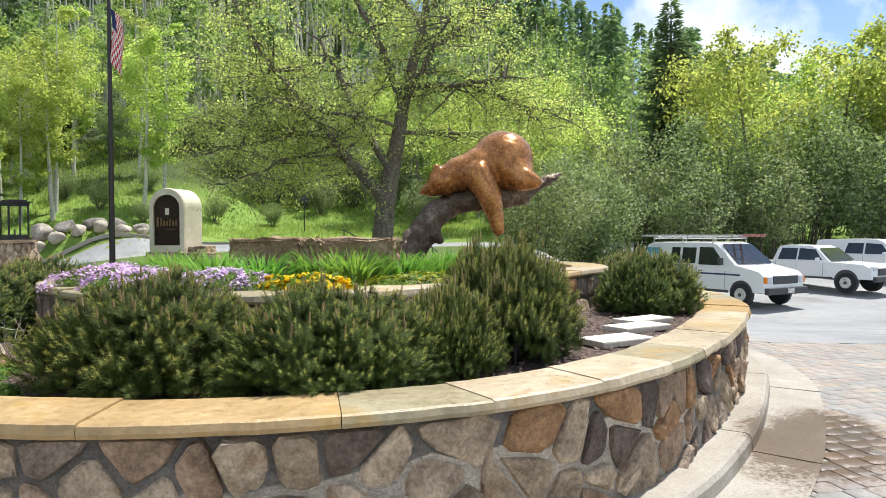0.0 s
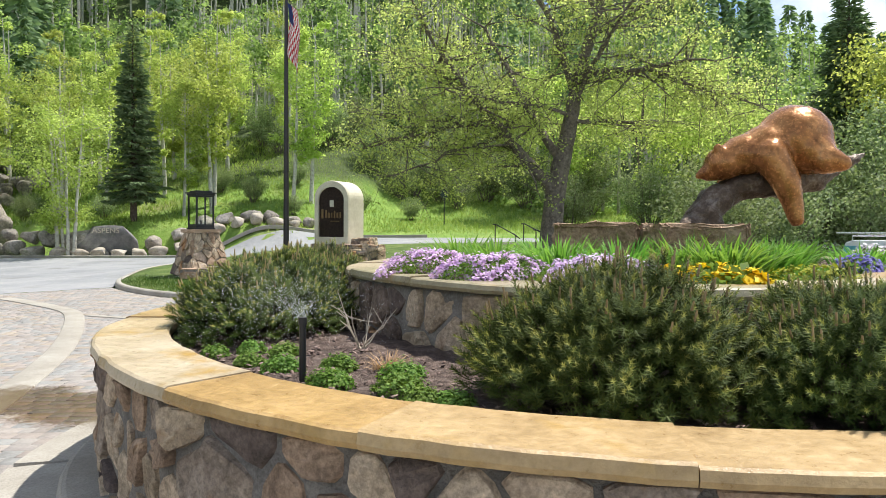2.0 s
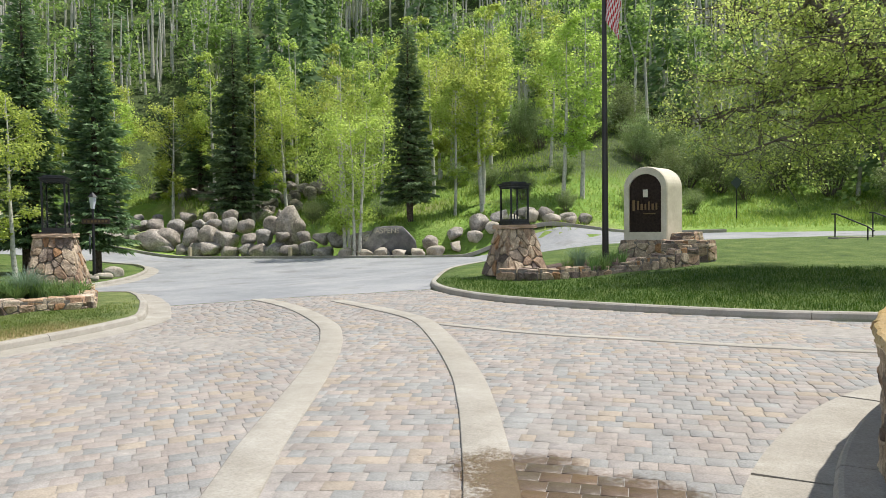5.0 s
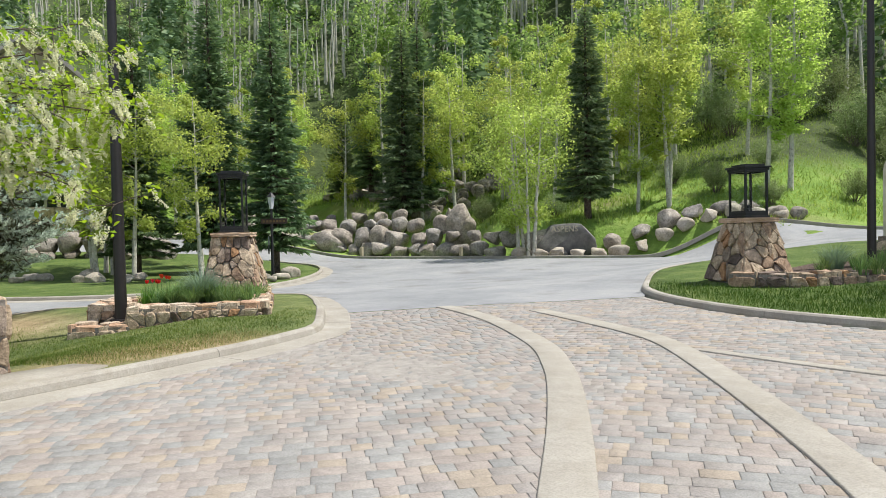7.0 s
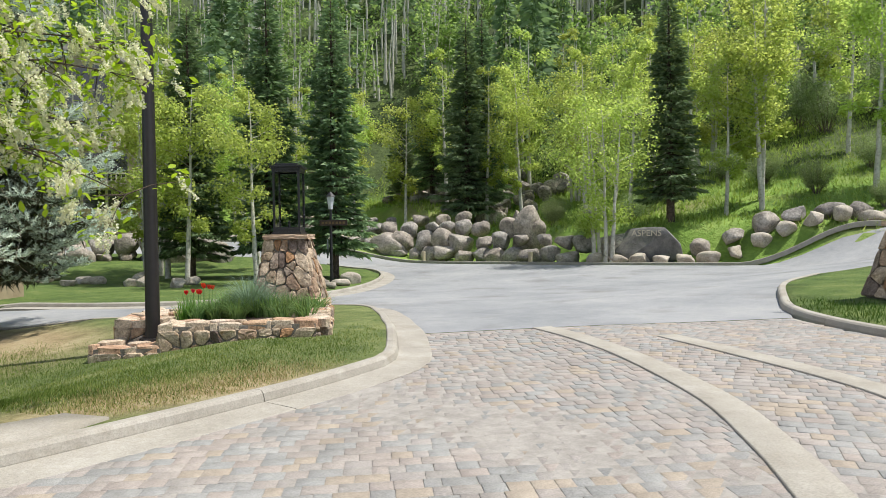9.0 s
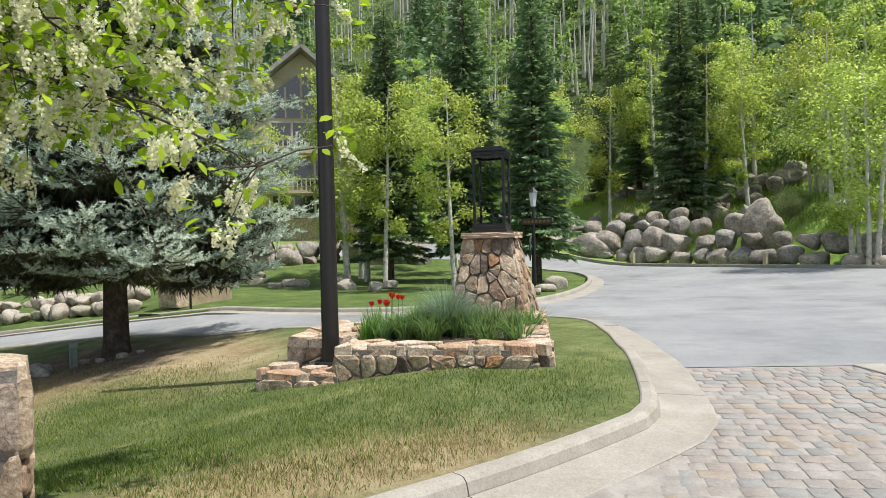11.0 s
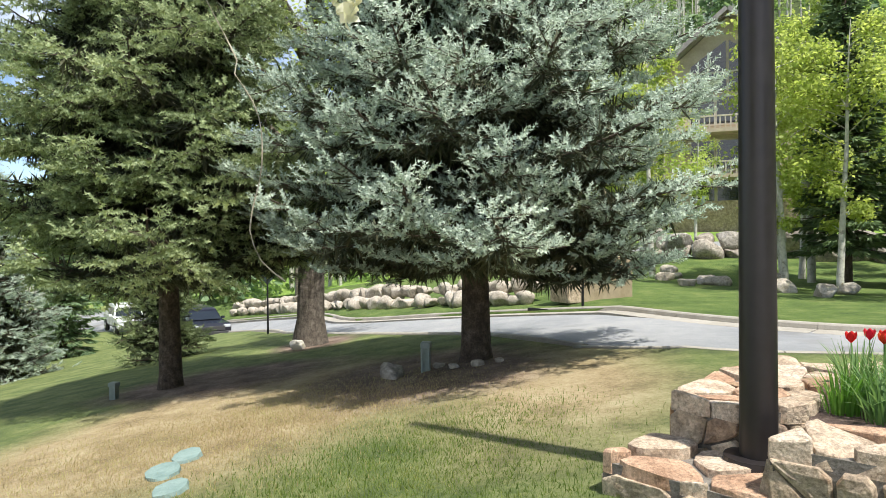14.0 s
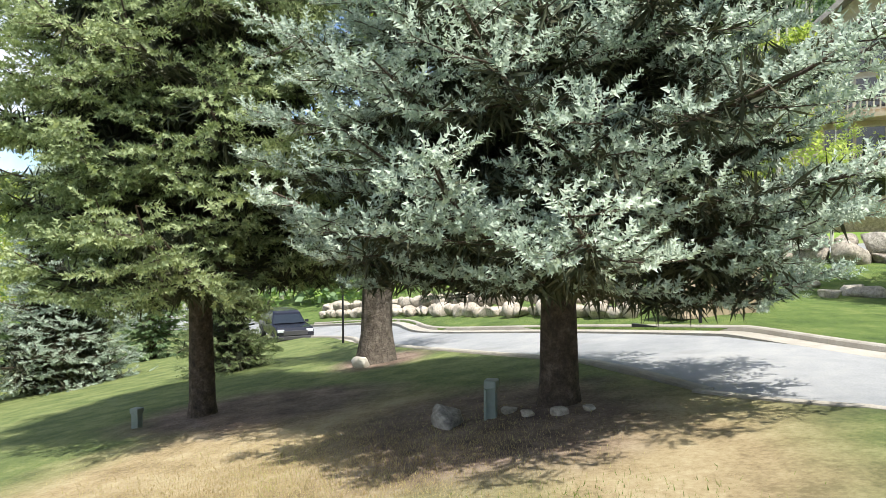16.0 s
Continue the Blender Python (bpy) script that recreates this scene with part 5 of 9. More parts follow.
def lantern(x, y, z, w, h, turn):
    """A tall square iron lantern with clear panes."""
    t = thing("pillar_lantern", x, y, z, "tall square black iron lantern with clear glass panes", "lantern", "pillar lanterns", turn)
    bm = box(bmesh.new(), w * 1.02, w * 1.02, 0.05, None, 0.008)
    box(bm, w * 0.94, w * 0.94, 0.07, Matrix.Translation((0, 0, 0.05)), 0.006)
    part("base", bm, M_IRON, t)
    for i in (-1, 1):
        for j in (-1, 1):
            part("post", box(bmesh.new(), 0.045, 0.045, h - 0.27, Matrix.Translation((i * (w / 2 - 0.04), j * (w / 2 - 0.04), 0.12)), 0.004), M_IRON, t)
    for k in range(4):
        m = Matrix.Rotation(k * math.pi / 2, 4, "Z")
        for zz in (0.12, h - 0.19):
            part("rail", box(bmesh.new(), w - 0.12, 0.03, 0.035, m @ Matrix.Translation((0, -(w / 2 - 0.04), zz))), M_IRON, t)
    for k in range(4):
        m = Matrix.Rotation(k * math.pi / 2, 4, "Z")
        part("pane", box(bmesh.new(), w - 0.13, 0.006, h - 0.35, m @ Matrix.Translation((0, -(w / 2 - 0.045), 0.156))), M_LANTERN_GLASS, t).visible_shadow = False
    bm = box(bmesh.new(), w * 1.0, w * 1.0, 0.06, Matrix.Translation((0, 0, h - 0.15)), 0.006)
    box(bm, w * 1.12, w * 1.12, 0.035, Matrix.Translation((0, 0, h - 0.09)), 0.006)
    box(bm, w * 0.8, w * 0.8, 0.05, Matrix.Translation((0, 0, h - 0.055)), 0.01)
    part("roof", bm, M_IRON, t)
    bm = rod(bmesh.new(), (0, 0, 0.12), (0, 0, 0.3), 0.025)
    part("lamp_holder", bm, M_IRON, t)
    return t


def gate_pillar(x, y, z, top, w0, w1, turn, seed, cap):
    r = np.random.default_rng(seed)
    t = thing("gate_pillar", 0, 0, 0, "battered rubble-stone gate pillar with a sandstone cap", "pillar", "gate pillars")
    stone_block("core", t, rect(x, y, w0, w0, turn), z, top - 0.1, 0.24, r, False, batter=1 - w1 / w0)
    bm = box(bmesh.new(), cap, cap, 0.1, pose(x, y, top - 0.1, 0, 0, turn))
    bmesh.ops.subdivide_edges(bm, edges=bm.edges[:], cuts=5, use_grid_fill=True)
    for v in bm.verts:
        if abs(v.co.z - top) > 0.01:
            v.co += Vector(r.normal(size=3) * 0.008)
    part("cap", bm, M_SANDCAP, t, "rough pinkish sandstone cap")
    return t


M_SANDCAP = surface("sandstone_cap", [(0.25, (0.33, 0.22, 0.15)), (0.5, (0.48, 0.34, 0.24)), (0.8, (0.60, 0.47, 0.36))], 3, 0.85, 0.6, 40)
R0 = np.random.default_rng(61)
gate_pillar(-12.85, 20.55, gz(-12.85, 20.55) + 0.1, 1.66, 1.36, 0.74, 55, 62, 0.9)
lantern(-12.85, 20.55, 1.66, 0.62, 1.2, 55)
gate_pillar(-22.75, 13.55, gz(-22.75, 13.55) + 0.11, 1.57, 1.45, 0.76, 47, 63, 0.92)
lantern(-22.75, 13.55, 1.57, 0.60, 1.5, 47)


def low_walls():
    # west bed by the lamp post
    r = np.random.default_rng(64)
    t = thing("stone_bed_wall", 0, 0, 0, "low drystone wall of tan rubble round a flower bed", "garden wall", "bed walls")
    stone_block("core", t, [(-19.78, 9.6), (-18.45, 11.4), (-18.85, 11.7), (-20.1, 10.0)], -0.16, 0.27, 0.15, r)
    stone_block("core", t, [(-18.75, 11.45), (-18.4, 11.6), (-21.3, 13.6), (-21.6, 13.25)], -0.16, 0.27, 0.15, r)
    stone_block("core", t, [(-20.8, 9.35), (-20.45, 9.68), (-20.5, 10.1), (-21.9, 10.9), (-22.35, 10.45), (-21.7, 9.9)], -0.35, 0.27, 0.17, r)
    stone_block("core", t, [(-21.9, 10.9), (-21.55, 10.75), (-22.6, 12.9), (-23.0, 12.8)], -0.3, 0.27, 0.17, r)
    s = thing("stone_step", 0, 0, 0, "flat tan flagstones at the foot of the lamp post", "paving stone")
    stone_block("core", s, [(-20.4, 8.85), (-19.7, 9.6), (-20.1, 10.0), (-20.85, 9.25)], -0.35, -0.02, 0.3, r)
    # east bed and wing wall to the sign
    t = thing("stone_bed_wall", 0, 0, 0, "low brown rubble wall curving round a flower bed", "garden wall", "bed walls")
    z = 0.28
    line = ring([(-12.9, 19.55), (-11.9, 19.75), (-10.9, 20.7), (-10.1, 21.9), (-9.2, 22.9), (-8.6, 24.0)], 13, False)
    for i in range(len(line) - 1):
        a, b = line[i], line[i + 1]
        d = (b - a) / np.linalg.norm(b - a)
        n = np.array([d[1], -d[0]]) * 0.17
        hh = z + 0.22 + (0.0 if i < 7 else 0.10 * (i - 6))
        stone_block("core", t, [a + n, b + n, b - n, a - n], z - 0.1, hh, 0.2, r, cap=M_STONE)
    return t


low_walls()
tagged(part("soil", sheet("soil", [(-20.3, 10.0), (-18.9, 11.7), (-22.0, 14.0), (-22.6, 12.8), (-21.7, 10.6)], 0.5, 0.20, lambda x, y: 0.0), M_MULCH), "dark soil of the west flower bed", "soil", kind="structure")
tagged(part("soil", sheet("soil", [(-12.6, 20.0), (-11.8, 20.0), (-10.3, 21.9), (-9.0, 23.6), (-9.8, 24.6), (-12.0, 22.6)], 0.6, 0.28), M_MULCH), "dark soil of the east flower bed", "soil", kind="structure")


def sign():
    """Arched cream monument sign with a recessed brown panel, on a rubble base."""
    r = np.random.default_rng(65)
    x, y, turn = -10.25, 26.3, -15.6
    z0, z1 = gz(x, y) + 0.08, 1.12
    b = thing("sign_base", 0, 0, 0, "brown rubble-stone base under the monument sign", "sign base")
    stone_block("core", b, rect(x, y, 1.85, 1.45, turn), z0, z1, 0.22, r, True, batter=0.08, cap=M_STONE)
    a = radians(turn)
    ux = np.array([math.cos(a), math.sin(a)])
    c2 = np.array([x, y]) + ux * 1.35 + np.array([0, -0.7])
    stone_block("core", b, rect(*c2, 1.5, 0.6, turn), z0, z0 + 0.62, 0.2, r, cap=M_STONE)
    c3 = np.array([x, y]) + ux * 1.2 + np.array([0, -0.15])
    stone_block("core", b, rect(*c3, 0.8, 0.6, turn), z0, z0 + 0.85, 0.2, r, cap=M_STONE)
    t = thing("monument_sign", x, y, z1, "cream stucco arched monument sign with dark brown panel", "sign", turn=turn)
    w, d, h = 1.56, 1.12, 2.42
    rad = w / 2

    def arch(ww, base, hh, n=20):
        rr = ww / 2
        return [(-rr, base), (rr, base)] + [(rr * math.cos(k), hh - rr * 0.86 + rr * 0.86 * math.sin(k)) for k in np.linspace(0, math.pi, n)]
    out, hole = arch(w, 0.0, h), arch(w * 0.74, 0.27, h - 0.24)
    bm = bmesh.new()
    rows = []
    for yy, pts, ins in ((-d / 2, hole, 0), (-d / 2, out, 0.97), (-d / 2 + 0.06, out, 1), (d / 2 - 0.05, out, 1), (d / 2, out, 0.97)):
        m = [(px * (ins or 1), pz if not ins or ins == 1 else (pz - h / 2) * 0.985 + h / 2 if pz > 0.05 else pz) for px, pz in pts]
        rows.append([bm.verts.new((px, yy, pz)) for px, pz in m])
    n = len(out)
    for ra, rb in zip(rows, rows[1:]):
        for i in range(n):
            bm.faces.new((ra[i], ra[(i + 1) % n], rb[(i + 1) % n], rb[i]))
    back = [bm.verts.new((px, -d / 2 + 0.07, pz)) for px, pz in hole]
    for i in range(n):
        bm.faces.new((rows[0][(i + 1) % n], rows[0][i], back[i], back[(i + 1) % n]))
    bm.faces.new(rows[-1])
    part("surround", bm, M_STUCCO, t)
    bm = bmesh.new()
    bm.faces.new([bm.verts.new((px, -d / 2 + 0.065, pz)) for px, pz in hole])
    bmesh.ops.extrude_face_region(bm, geom=bm.faces[:])
    part("panel", bm, M_PANEL, t, "recessed dark brown sign panel")
    gold = M_GOLD
    yy = -d / 2 + 0.05
    bm = bmesh.new()
    # a crest, then strokes where the hotel's name stands
    box(bm, 0.17, 0.02, 0.25, Matrix.Translation((0.0, yy, 1.42)), 0.006)
    part("crest", bm, M_CRESTWHITE, t, "pale cream crest")
    bm = bmesh.new()
    box(bm, 0.10, 0.025, 0.36, Matrix.Translation((-0.42, yy, 0.98)), 0.008)
    for k, (hh, ww) in enumerate(((0.30, 0.07), (0.2, 0.09), (0.2, 0.06), (0.27, 0.06), (0.2, 0.08), (0.22, 0.06))):
        box(bm, ww, 0.025, hh, Matrix.Translation((-0.26 + k * 0.13, yy, 1.0)), 0.006)
    part("lettering", bm, gold, t, "raised bronze lettering shapes")
    bm = box(bmesh.new(), 0.42, 0.02, 0.03, Matrix.Translation((0.14, yy, 0.86)), 0.004)
    part("underline", bm, gold, t)
    return t


M_GOLD = plain("dull_brass", (0.22, 0.14, 0.07), 0.4, 0.7)
M_CRESTWHITE = plain("cream_enamel", (0.62, 0.58, 0.48), 0.5)
sign()


def flagpole():
    x, y = -10.75, 22.25
    z = gz(x, y) + 0.1
    t = thing("flagpole", x, y, z, "tall dark bronze flagpole in the island bed", "flagpole")
    part("base", rod(bmesh.new(), (0, 0, 0), (0, 0, 0.12), 0.16, 0.11, 16), M_POLE, t)
    part("shaft", rod(bmesh.new(), (0, 0, 0.1), (0, 0, 11.0), 0.095, 0.05, 16), M_POLE, t)
    f = thing("flag", x, y, z, "limp red and white striped flag with a blue canton", "flag")
    # hanging cloth: stripes follow the folds
    n, k = 26, 13
    top, fall = 8.75, 2.05
    v, fa, mats = [], [], []
    for i in range(n + 1):
        s = i / n
        for j in range(k + 1):
            q = j / k
            fold = math.sin(q * 9 + s * 2.0) * 0.07 * (0.4 + s)
            v.append((0.06 + q * 0.34 + 0.06 * math.sin(s * 5) + s * 0.12 * q, -0.06 + fold, top - s * fall * (0.78 + 0.22 * q) - q * 0.28))
    for i in range(n):
        for j in range(k):
            a = i * (k + 1) + j
            fa.append([a, a + 1, a + k + 2, a + k + 1])
            canton = i < n * 0.36 and j < 6
            mats.append(2 if canton else (0 if (i // 2 + j) % 2 == 0 else 1))
    me = mesh_of("cloth", v, fa, True)
    for m in (M_FLAG_RED, M_FLAG_WHITE, M_FLAG_BLUE):
        me.materials.append(m)
    me.polygons.foreach_set("material_index", mats)
    part("cloth", me, None, f)


M_FLAG_RED = plain("red_cloth", (0.45, 0.02, 0.03), 0.8)
M_FLAG_WHITE = plain("white_cloth", (0.75, 0.73, 0.72), 0.8)
M_FLAG_BLUE = plain("navy_cloth", (0.02, 0.03, 0.12), 0.8)
flagpole()


def lamp_post():
    x, y = -20.28, 9.72
    t = thing("lamp_post", x, y, -0.02, "tall tapered dark bronze lamp post on a round base plate", "lamp post")
    bm = rod(bmesh.new(), (0, 0, -0.02), (0, 0, 0.045), 0.2, 0.19, 24)
    part("base_plate", bm, M_POLE, t)
    v, f = tube([(0, 0, 0.0), (0, 0, 2.5), (0, 0, 5.0), (0, 0, 7.0)], [0.105, 0.095, 0.082, 0.07], 28)
    part("shaft", mesh_of("shaft", v, f, True), M_POLE, t)


lamp_post()


def end_wall():
    r = np.random.default_rng(66)
    t = thing("stone_end_wall", 0, 0, 0, "thick tan rubble wall end with a rough flat top", "garden wall")
    stone_block("core", t, [(-16.84, 4.6), (-16.4, 4.6), (-16.4, 6.84), (-16.84, 6.84)], -0.12, 0.87, 0.2, r, True, 0.1)


end_wall()


# ---- boulders ----
def boulder_mesh(seed, flat=0.72, sub=3):
    r = np.random.default_rng(seed)
    bm = bmesh.new()
    bmesh.ops.create_icosphere(bm, subdivisions=sub, radius=0.5)
    o = Vector(r.uniform(-50, 50, 3))
    cuts = [(Vector(r.normal(size=3)).normalized(), r.uniform(0.27, 0.42)) for _ in range(13)]
    for v in bm.verts:
        for n, d in cuts:
            k = v.co.dot(n) - d
            if k > 0:
                v.co -= n * k * 0.94
        v.co *= 1.08 + 0.16 * noise.noise(v.co * 2.2 + o) + 0.05 * noise.noise(v.co * 8 + o)
        v.co.z *= flat
    return bm_mesh("boulder", bm, True)


BOULDERS = [boulder_mesh(70 + k, 0.62 + 0.05 * k) for k in range(7)]


def boulder(x, y, z, sx, sy=None, sz=None, k=None, turn=None, material=None, label="weathered grey granite boulder in the rock wall", group="rock wall", r=R0):
    k = int(r.integers(0, 7)) if k is None else k
    me = BOULDERS[k]
    if material is not None:
        me = me.copy()
        me.materials.clear()
        me.materials.append(material)
    elif not me.materials:
        me.materials.append(M_BOULDER)
    ob = new("boulder", me)
    ob.matrix_basis = pose(x, y, z, r.uniform(-12, 12), r.uniform(-12, 12), r.uniform(0, 360) if turn is None else turn)
    ob.scale = (sx, sy or sx * r.uniform(0.75, 1.0), sz or sx * r.uniform(0.85, 1.1))
    return tagged(ob, label, "boulder", group)


PALES = [b.copy() for b in BOULDERS]
for b in PALES:
    b.materials.clear()
    b.materials.append(M_PALE)


def pale(x, y, z, s, label, group):
    ob = new("boulder", PALES[int(R0.integers(0, 7))])
    ob.matrix_basis = pose(x, y, z, R0.uniform(-8, 8), R0.uniform(-8, 8), R0.uniform(0, 360))
    ob.scale = (s * R0.uniform(1.0, 1.4), s * R0.uniform(0.8, 1.0), s * R0.uniform(0.9, 1.15))
    return tagged(ob, label, "boulder", group)


def rock_wall():
    line = ring([(-53.6, 30.5), (-49.5, 33.2), (-44.5, 34.4), (-38, 34.9), (-34, 35.3), (-31.2, 35.8)], 60, False)
    nrm = -outward(line, False)
    for course, (z, back, step, s) in enumerate(((0.35, 0.35, 1.35, 1.55), (1.15, 0.85, 1.45, 1.6), (1.95, 1.5, 1.6, 1.5), (2.6, 2.6, 2.4, 1.2))):
        run = np.concatenate([[0], np.cumsum(np.linalg.norm(np.diff(line, axis=0), axis=1))])
        u = R0.uniform(0, 0.7)
        while u < run[-1]:
            x, y = (np.interp(u, run, line[:, i]) for i in (0, 1))
            q = u / run[-1]
            if not (course == 3 and R0.random() < 0.3) and not (course == 2 and q > 0.9):
                k = s * R0.uniform(0.7, 1.25)
                # way up the bank
                boulder(x + R0.uniform(-0.2, 0.2) + 0.25 * back * (1 - q), y - R0.uniform(-0.2, 0.2) + back, z + R0.uniform(-0.15, 0.15), k)
            u += step * R0.uniform(0.75, 1.2)
    boulder(-45.3, 34.6, 0.9, 3.0, 2.0, 2.9, 2, 20, None, "very large rounded pinkish granite boulder")
    boulder(-35.2, 36.6, 1.6, 2.3, 1.5, 4.0, 4, 10, None, "tall upright slab of grey granite")
    boulder(-29.6, 36.9, 0.95, 2.0, 1.6, 2.2, 1, 40, None, "dark grey granite boulder beside the lettered rock")
    boulder(-55.5, 29.0, 0.9, 3.2, 2.4, 2.4, 5, 0, None, "huge pale granite block at the road side")
    # upper scatter on the slope
    for k in range(64):
        x = R0.uniform(-57, -42.5)
        y = R0.uniform(39.5, 49) + 0.12 * (-28 - x)
        boulder(x, y, gz(x, y) + 0.25, R0.uniform(0.9, 1.9), label="grey granite boulder scattered on the slope", group="slope boulders")
    # row behind the lettered rock and small pale row along the kerb
    for x, y, s in ((-25.3, 37.7, 1.35), (-24.0, 38.1, 1.3), (-22.7, 38.6, 1.35), (-21.5, 39.1, 1.2), (-20.3, 39.9, 1.3), (-19.2, 40.5, 1.2), (-18.1, 41.2, 1.1), (-17.2, 41.6, 1.0)):
        boulder(x, y, gz(x, y) + 0.2, s, label="smooth grey boulder edging the planted bank", group="bank boulders")
    e = ring([(-29.8, 35.5), (-26, 36.5), (-21.7, 38.3), (-17.6, 40.1)], 13, False)
    for x, y in e:
        pale(x, y, gz(x, y) + 0.22, R0.uniform(0.85, 1.1), "pale rounded boulder lining the kerb", "kerb boulders")
    # mound by the sign post, and stones beyond the lower road
    for x, y in ((-29.4, 18.0), (-30.2, 19.6), (-31.0, 20.6), (-31.8, 21.6), (-32.6, 22.2), (-30.6, 18.6), (-31.9, 20.2)):
        pale(x, y, gz(x, y) + 0.2, R0.uniform(0.5, 0.8), "small pale stone edging the planted mound", "mound stones")
    for k in range(96):
        q, up = k / 95, k % 2
        x, y = -37.0 - q * 19.5 - 0.3 * up, 8.5 - q * 18.0 + R0.uniform(-0.12, 0.12) + 0.3 * up
        pale(x + R0.uniform(-0.15, 0.15), y, gz(x, y) + (0.6 if up else 0.25), R0.uniform(0.5, 0.85), "pale stone in the row above the lower road", "roadside stones")
    for q in np.linspace(0, 1, 9):
        x, y = -46.6 - q * 3.6, 23.5 - q * 9
        for z in (0.25, 0.85):
            boulder(x + R0.uniform(-0.2, 0.2) + z * -0.4, y, gz(x, y) + z, R0.uniform(1.2, 1.7), label="grey boulder holding up the upper road", group="terrace boulders")
    for q in range(12):
        x, y = -36 - q * 0.9, 14.5 + R0.uniform(-1, 3.5)
        pale(x, y, gz(x, y) + 0.2, R0.uniform(0.5, 0.9), "pale stone edging the planted bank", "bank stones")


rock_wall()


def lettered_rock():
    """The great dark boulder that carries the lane's name."""
    ob = boulder(-27.7, 37.1, 0.85, 4.3, 2.2, 3.3, 3, 8, None, "broad dark grey boulder with carved pale letters", "")
    dark = BOULDERS[3].copy()
    dark.materials.clear()
    dark.materials.append(M_DARKROCK)
    ob.data = dark
    cu = bpy.data.curves.new("letters", "FONT")
    cu.body, cu.size, cu.extrude, cu.align_x = "ASPENS", 0.42, 0.02, "CENTER"
    tmp = bpy.data.objects.new("letters", cu)
    scene.collection.objects.link(tmp)
    me = bpy.data.meshes.new_from_object(tmp.evaluated_get(bpy.context.evaluated_depsgraph_get()))
    bpy.data.objects.remove(tmp)
    me.name = "letters"
    c = part("letters", me, M_LETTER, ob, "carved pale capital letters")
    # upright in front of the boulder's face, whatever the boulder's own turn
    bpy.context.view_layer.update()
    c.matrix_parent_inverse = ob.matrix_world.inverted()
    c.matrix_basis = pose(-27.25, 36.0, 1.38, 78, 0, 32)


M_DARKROCK = surface("dark_granite", [(0.22, (0.09, 0.088, 0.085)), (0.5, (0.16, 0.155, 0.15)), (0.78, (0.26, 0.25, 0.235))], 1.6, 0.9, 0.7, 22, bump_dist=0.03)
M_LETTER = plain("letter_paint", (0.35, 0.31, 0.24), 0.7)
lettered_rock()


# ---- statue in the planter ----
def px(u, v, y):
    """Statue plan: places on the statue's side elevation (u to the east, v up, in hundredths of a metre)."""
    return Vector((u / 100, y, v / 100))


def blob(name, lumps, material, label, category, voxel, rough=0.0):
    """One solid from overlapping ellipsoids and tapered limbs, melted together."""
    bm = bmesh.new()
    for l in lumps:
        if len(l) == 3:
            c, rad, tilt = l
            bmesh.ops.create_icosphere(bm, subdivisions=3, radius=1.0, matrix=Matrix.Translation(c) @ Matrix.Rotation(radians(tilt), 4, "Y") @ Matrix.Diagonal((*rad, 1)))
        else:
            a, b, r0, r1 = l
            for s in np.linspace(0, 1, 7):
                bmesh.ops.create_icosphere(bm, subdivisions=2, radius=r0 + (r1 - r0) * s, matrix=Matrix.Translation(Vector(a).lerp(Vector(b), s)))
    ob = tagged(part(name, bm, material), label, category)
    m = ob.modifiers.new("melt", "REMESH")
    m.mode, m.voxel_size, m.use_smooth_shade = "VOXEL", voxel, True
    m = ob.modifiers.new("soften", "SMOOTH")
    m.factor, m.iterations = 0.6, 7
    dg = bpy.context.evaluated_depsgraph_get()
    me = bpy.data.meshes.new_from_object(ob.evaluated_get(dg))
    ob.modifiers.clear()
    ob.data = me
    if rough:
        for v in me.vertices:
            q = v.co
            v.co = q + v.normal * (noise.noise(q * 5) * rough + noise.noise(Vector((q.x * 16, q.y * 30, q.z * 16))) * rough * 0.5)
    me.polygons.foreach_set("use_smooth", np.ones(len(me.polygons), dtype=bool))
    return ob


Y = 9.15
blob("bear_statue", [
    (px(80, 277, Y + 0.05), (0.42, 0.42, 0.40), 0), (px(92, 262, Y), (0.30, 0.40, 0.27), 10),
    (px(50, 268, Y), (0.42, 0.36, 0.27), -22), (px(26, 259, Y - 0.02), (0.30, 0.33, 0.25), -15),
    (px(3, 250, Y - 0.08), (0.25, 0.22, 0.205), -15), (px(-16, 240, Y - 0.1), (0.14, 0.10, 0.09), -25),
    (px(-27, 234, Y - 0.1), (0.055, 0.05, 0.045), 0), (px(-10, 235, Y - 0.1), (0.16, 0.1, 0.07), -8),
    (px(-9, 265, Y - 0.22), (0.055, 0.04, 0.065), 0), (px(-3, 267, Y + 0.08), (0.055, 0.04, 0.065), 0),
    (px(46, 254, Y - 0.28), px(60, 228, Y - 0.34), 0.21, 0.165), (px(60, 228, Y - 0.34), px(67, 204, Y - 0.36), 0.165, 0.12), (px(67, 204, Y - 0.36), px(71, 184, Y - 0.38), 0.12, 0.085),
    (px(103, 250, Y - 0.28), px(118, 246, Y - 0.34), 0.17, 0.10), (px(30, 245, Y + 0.3), px(10, 228, Y + 0.3), 0.16, 0.10),
], M_BRONZE, "polished brown bronze bear statue draped over a log", "statue", 0.027, 0.009)
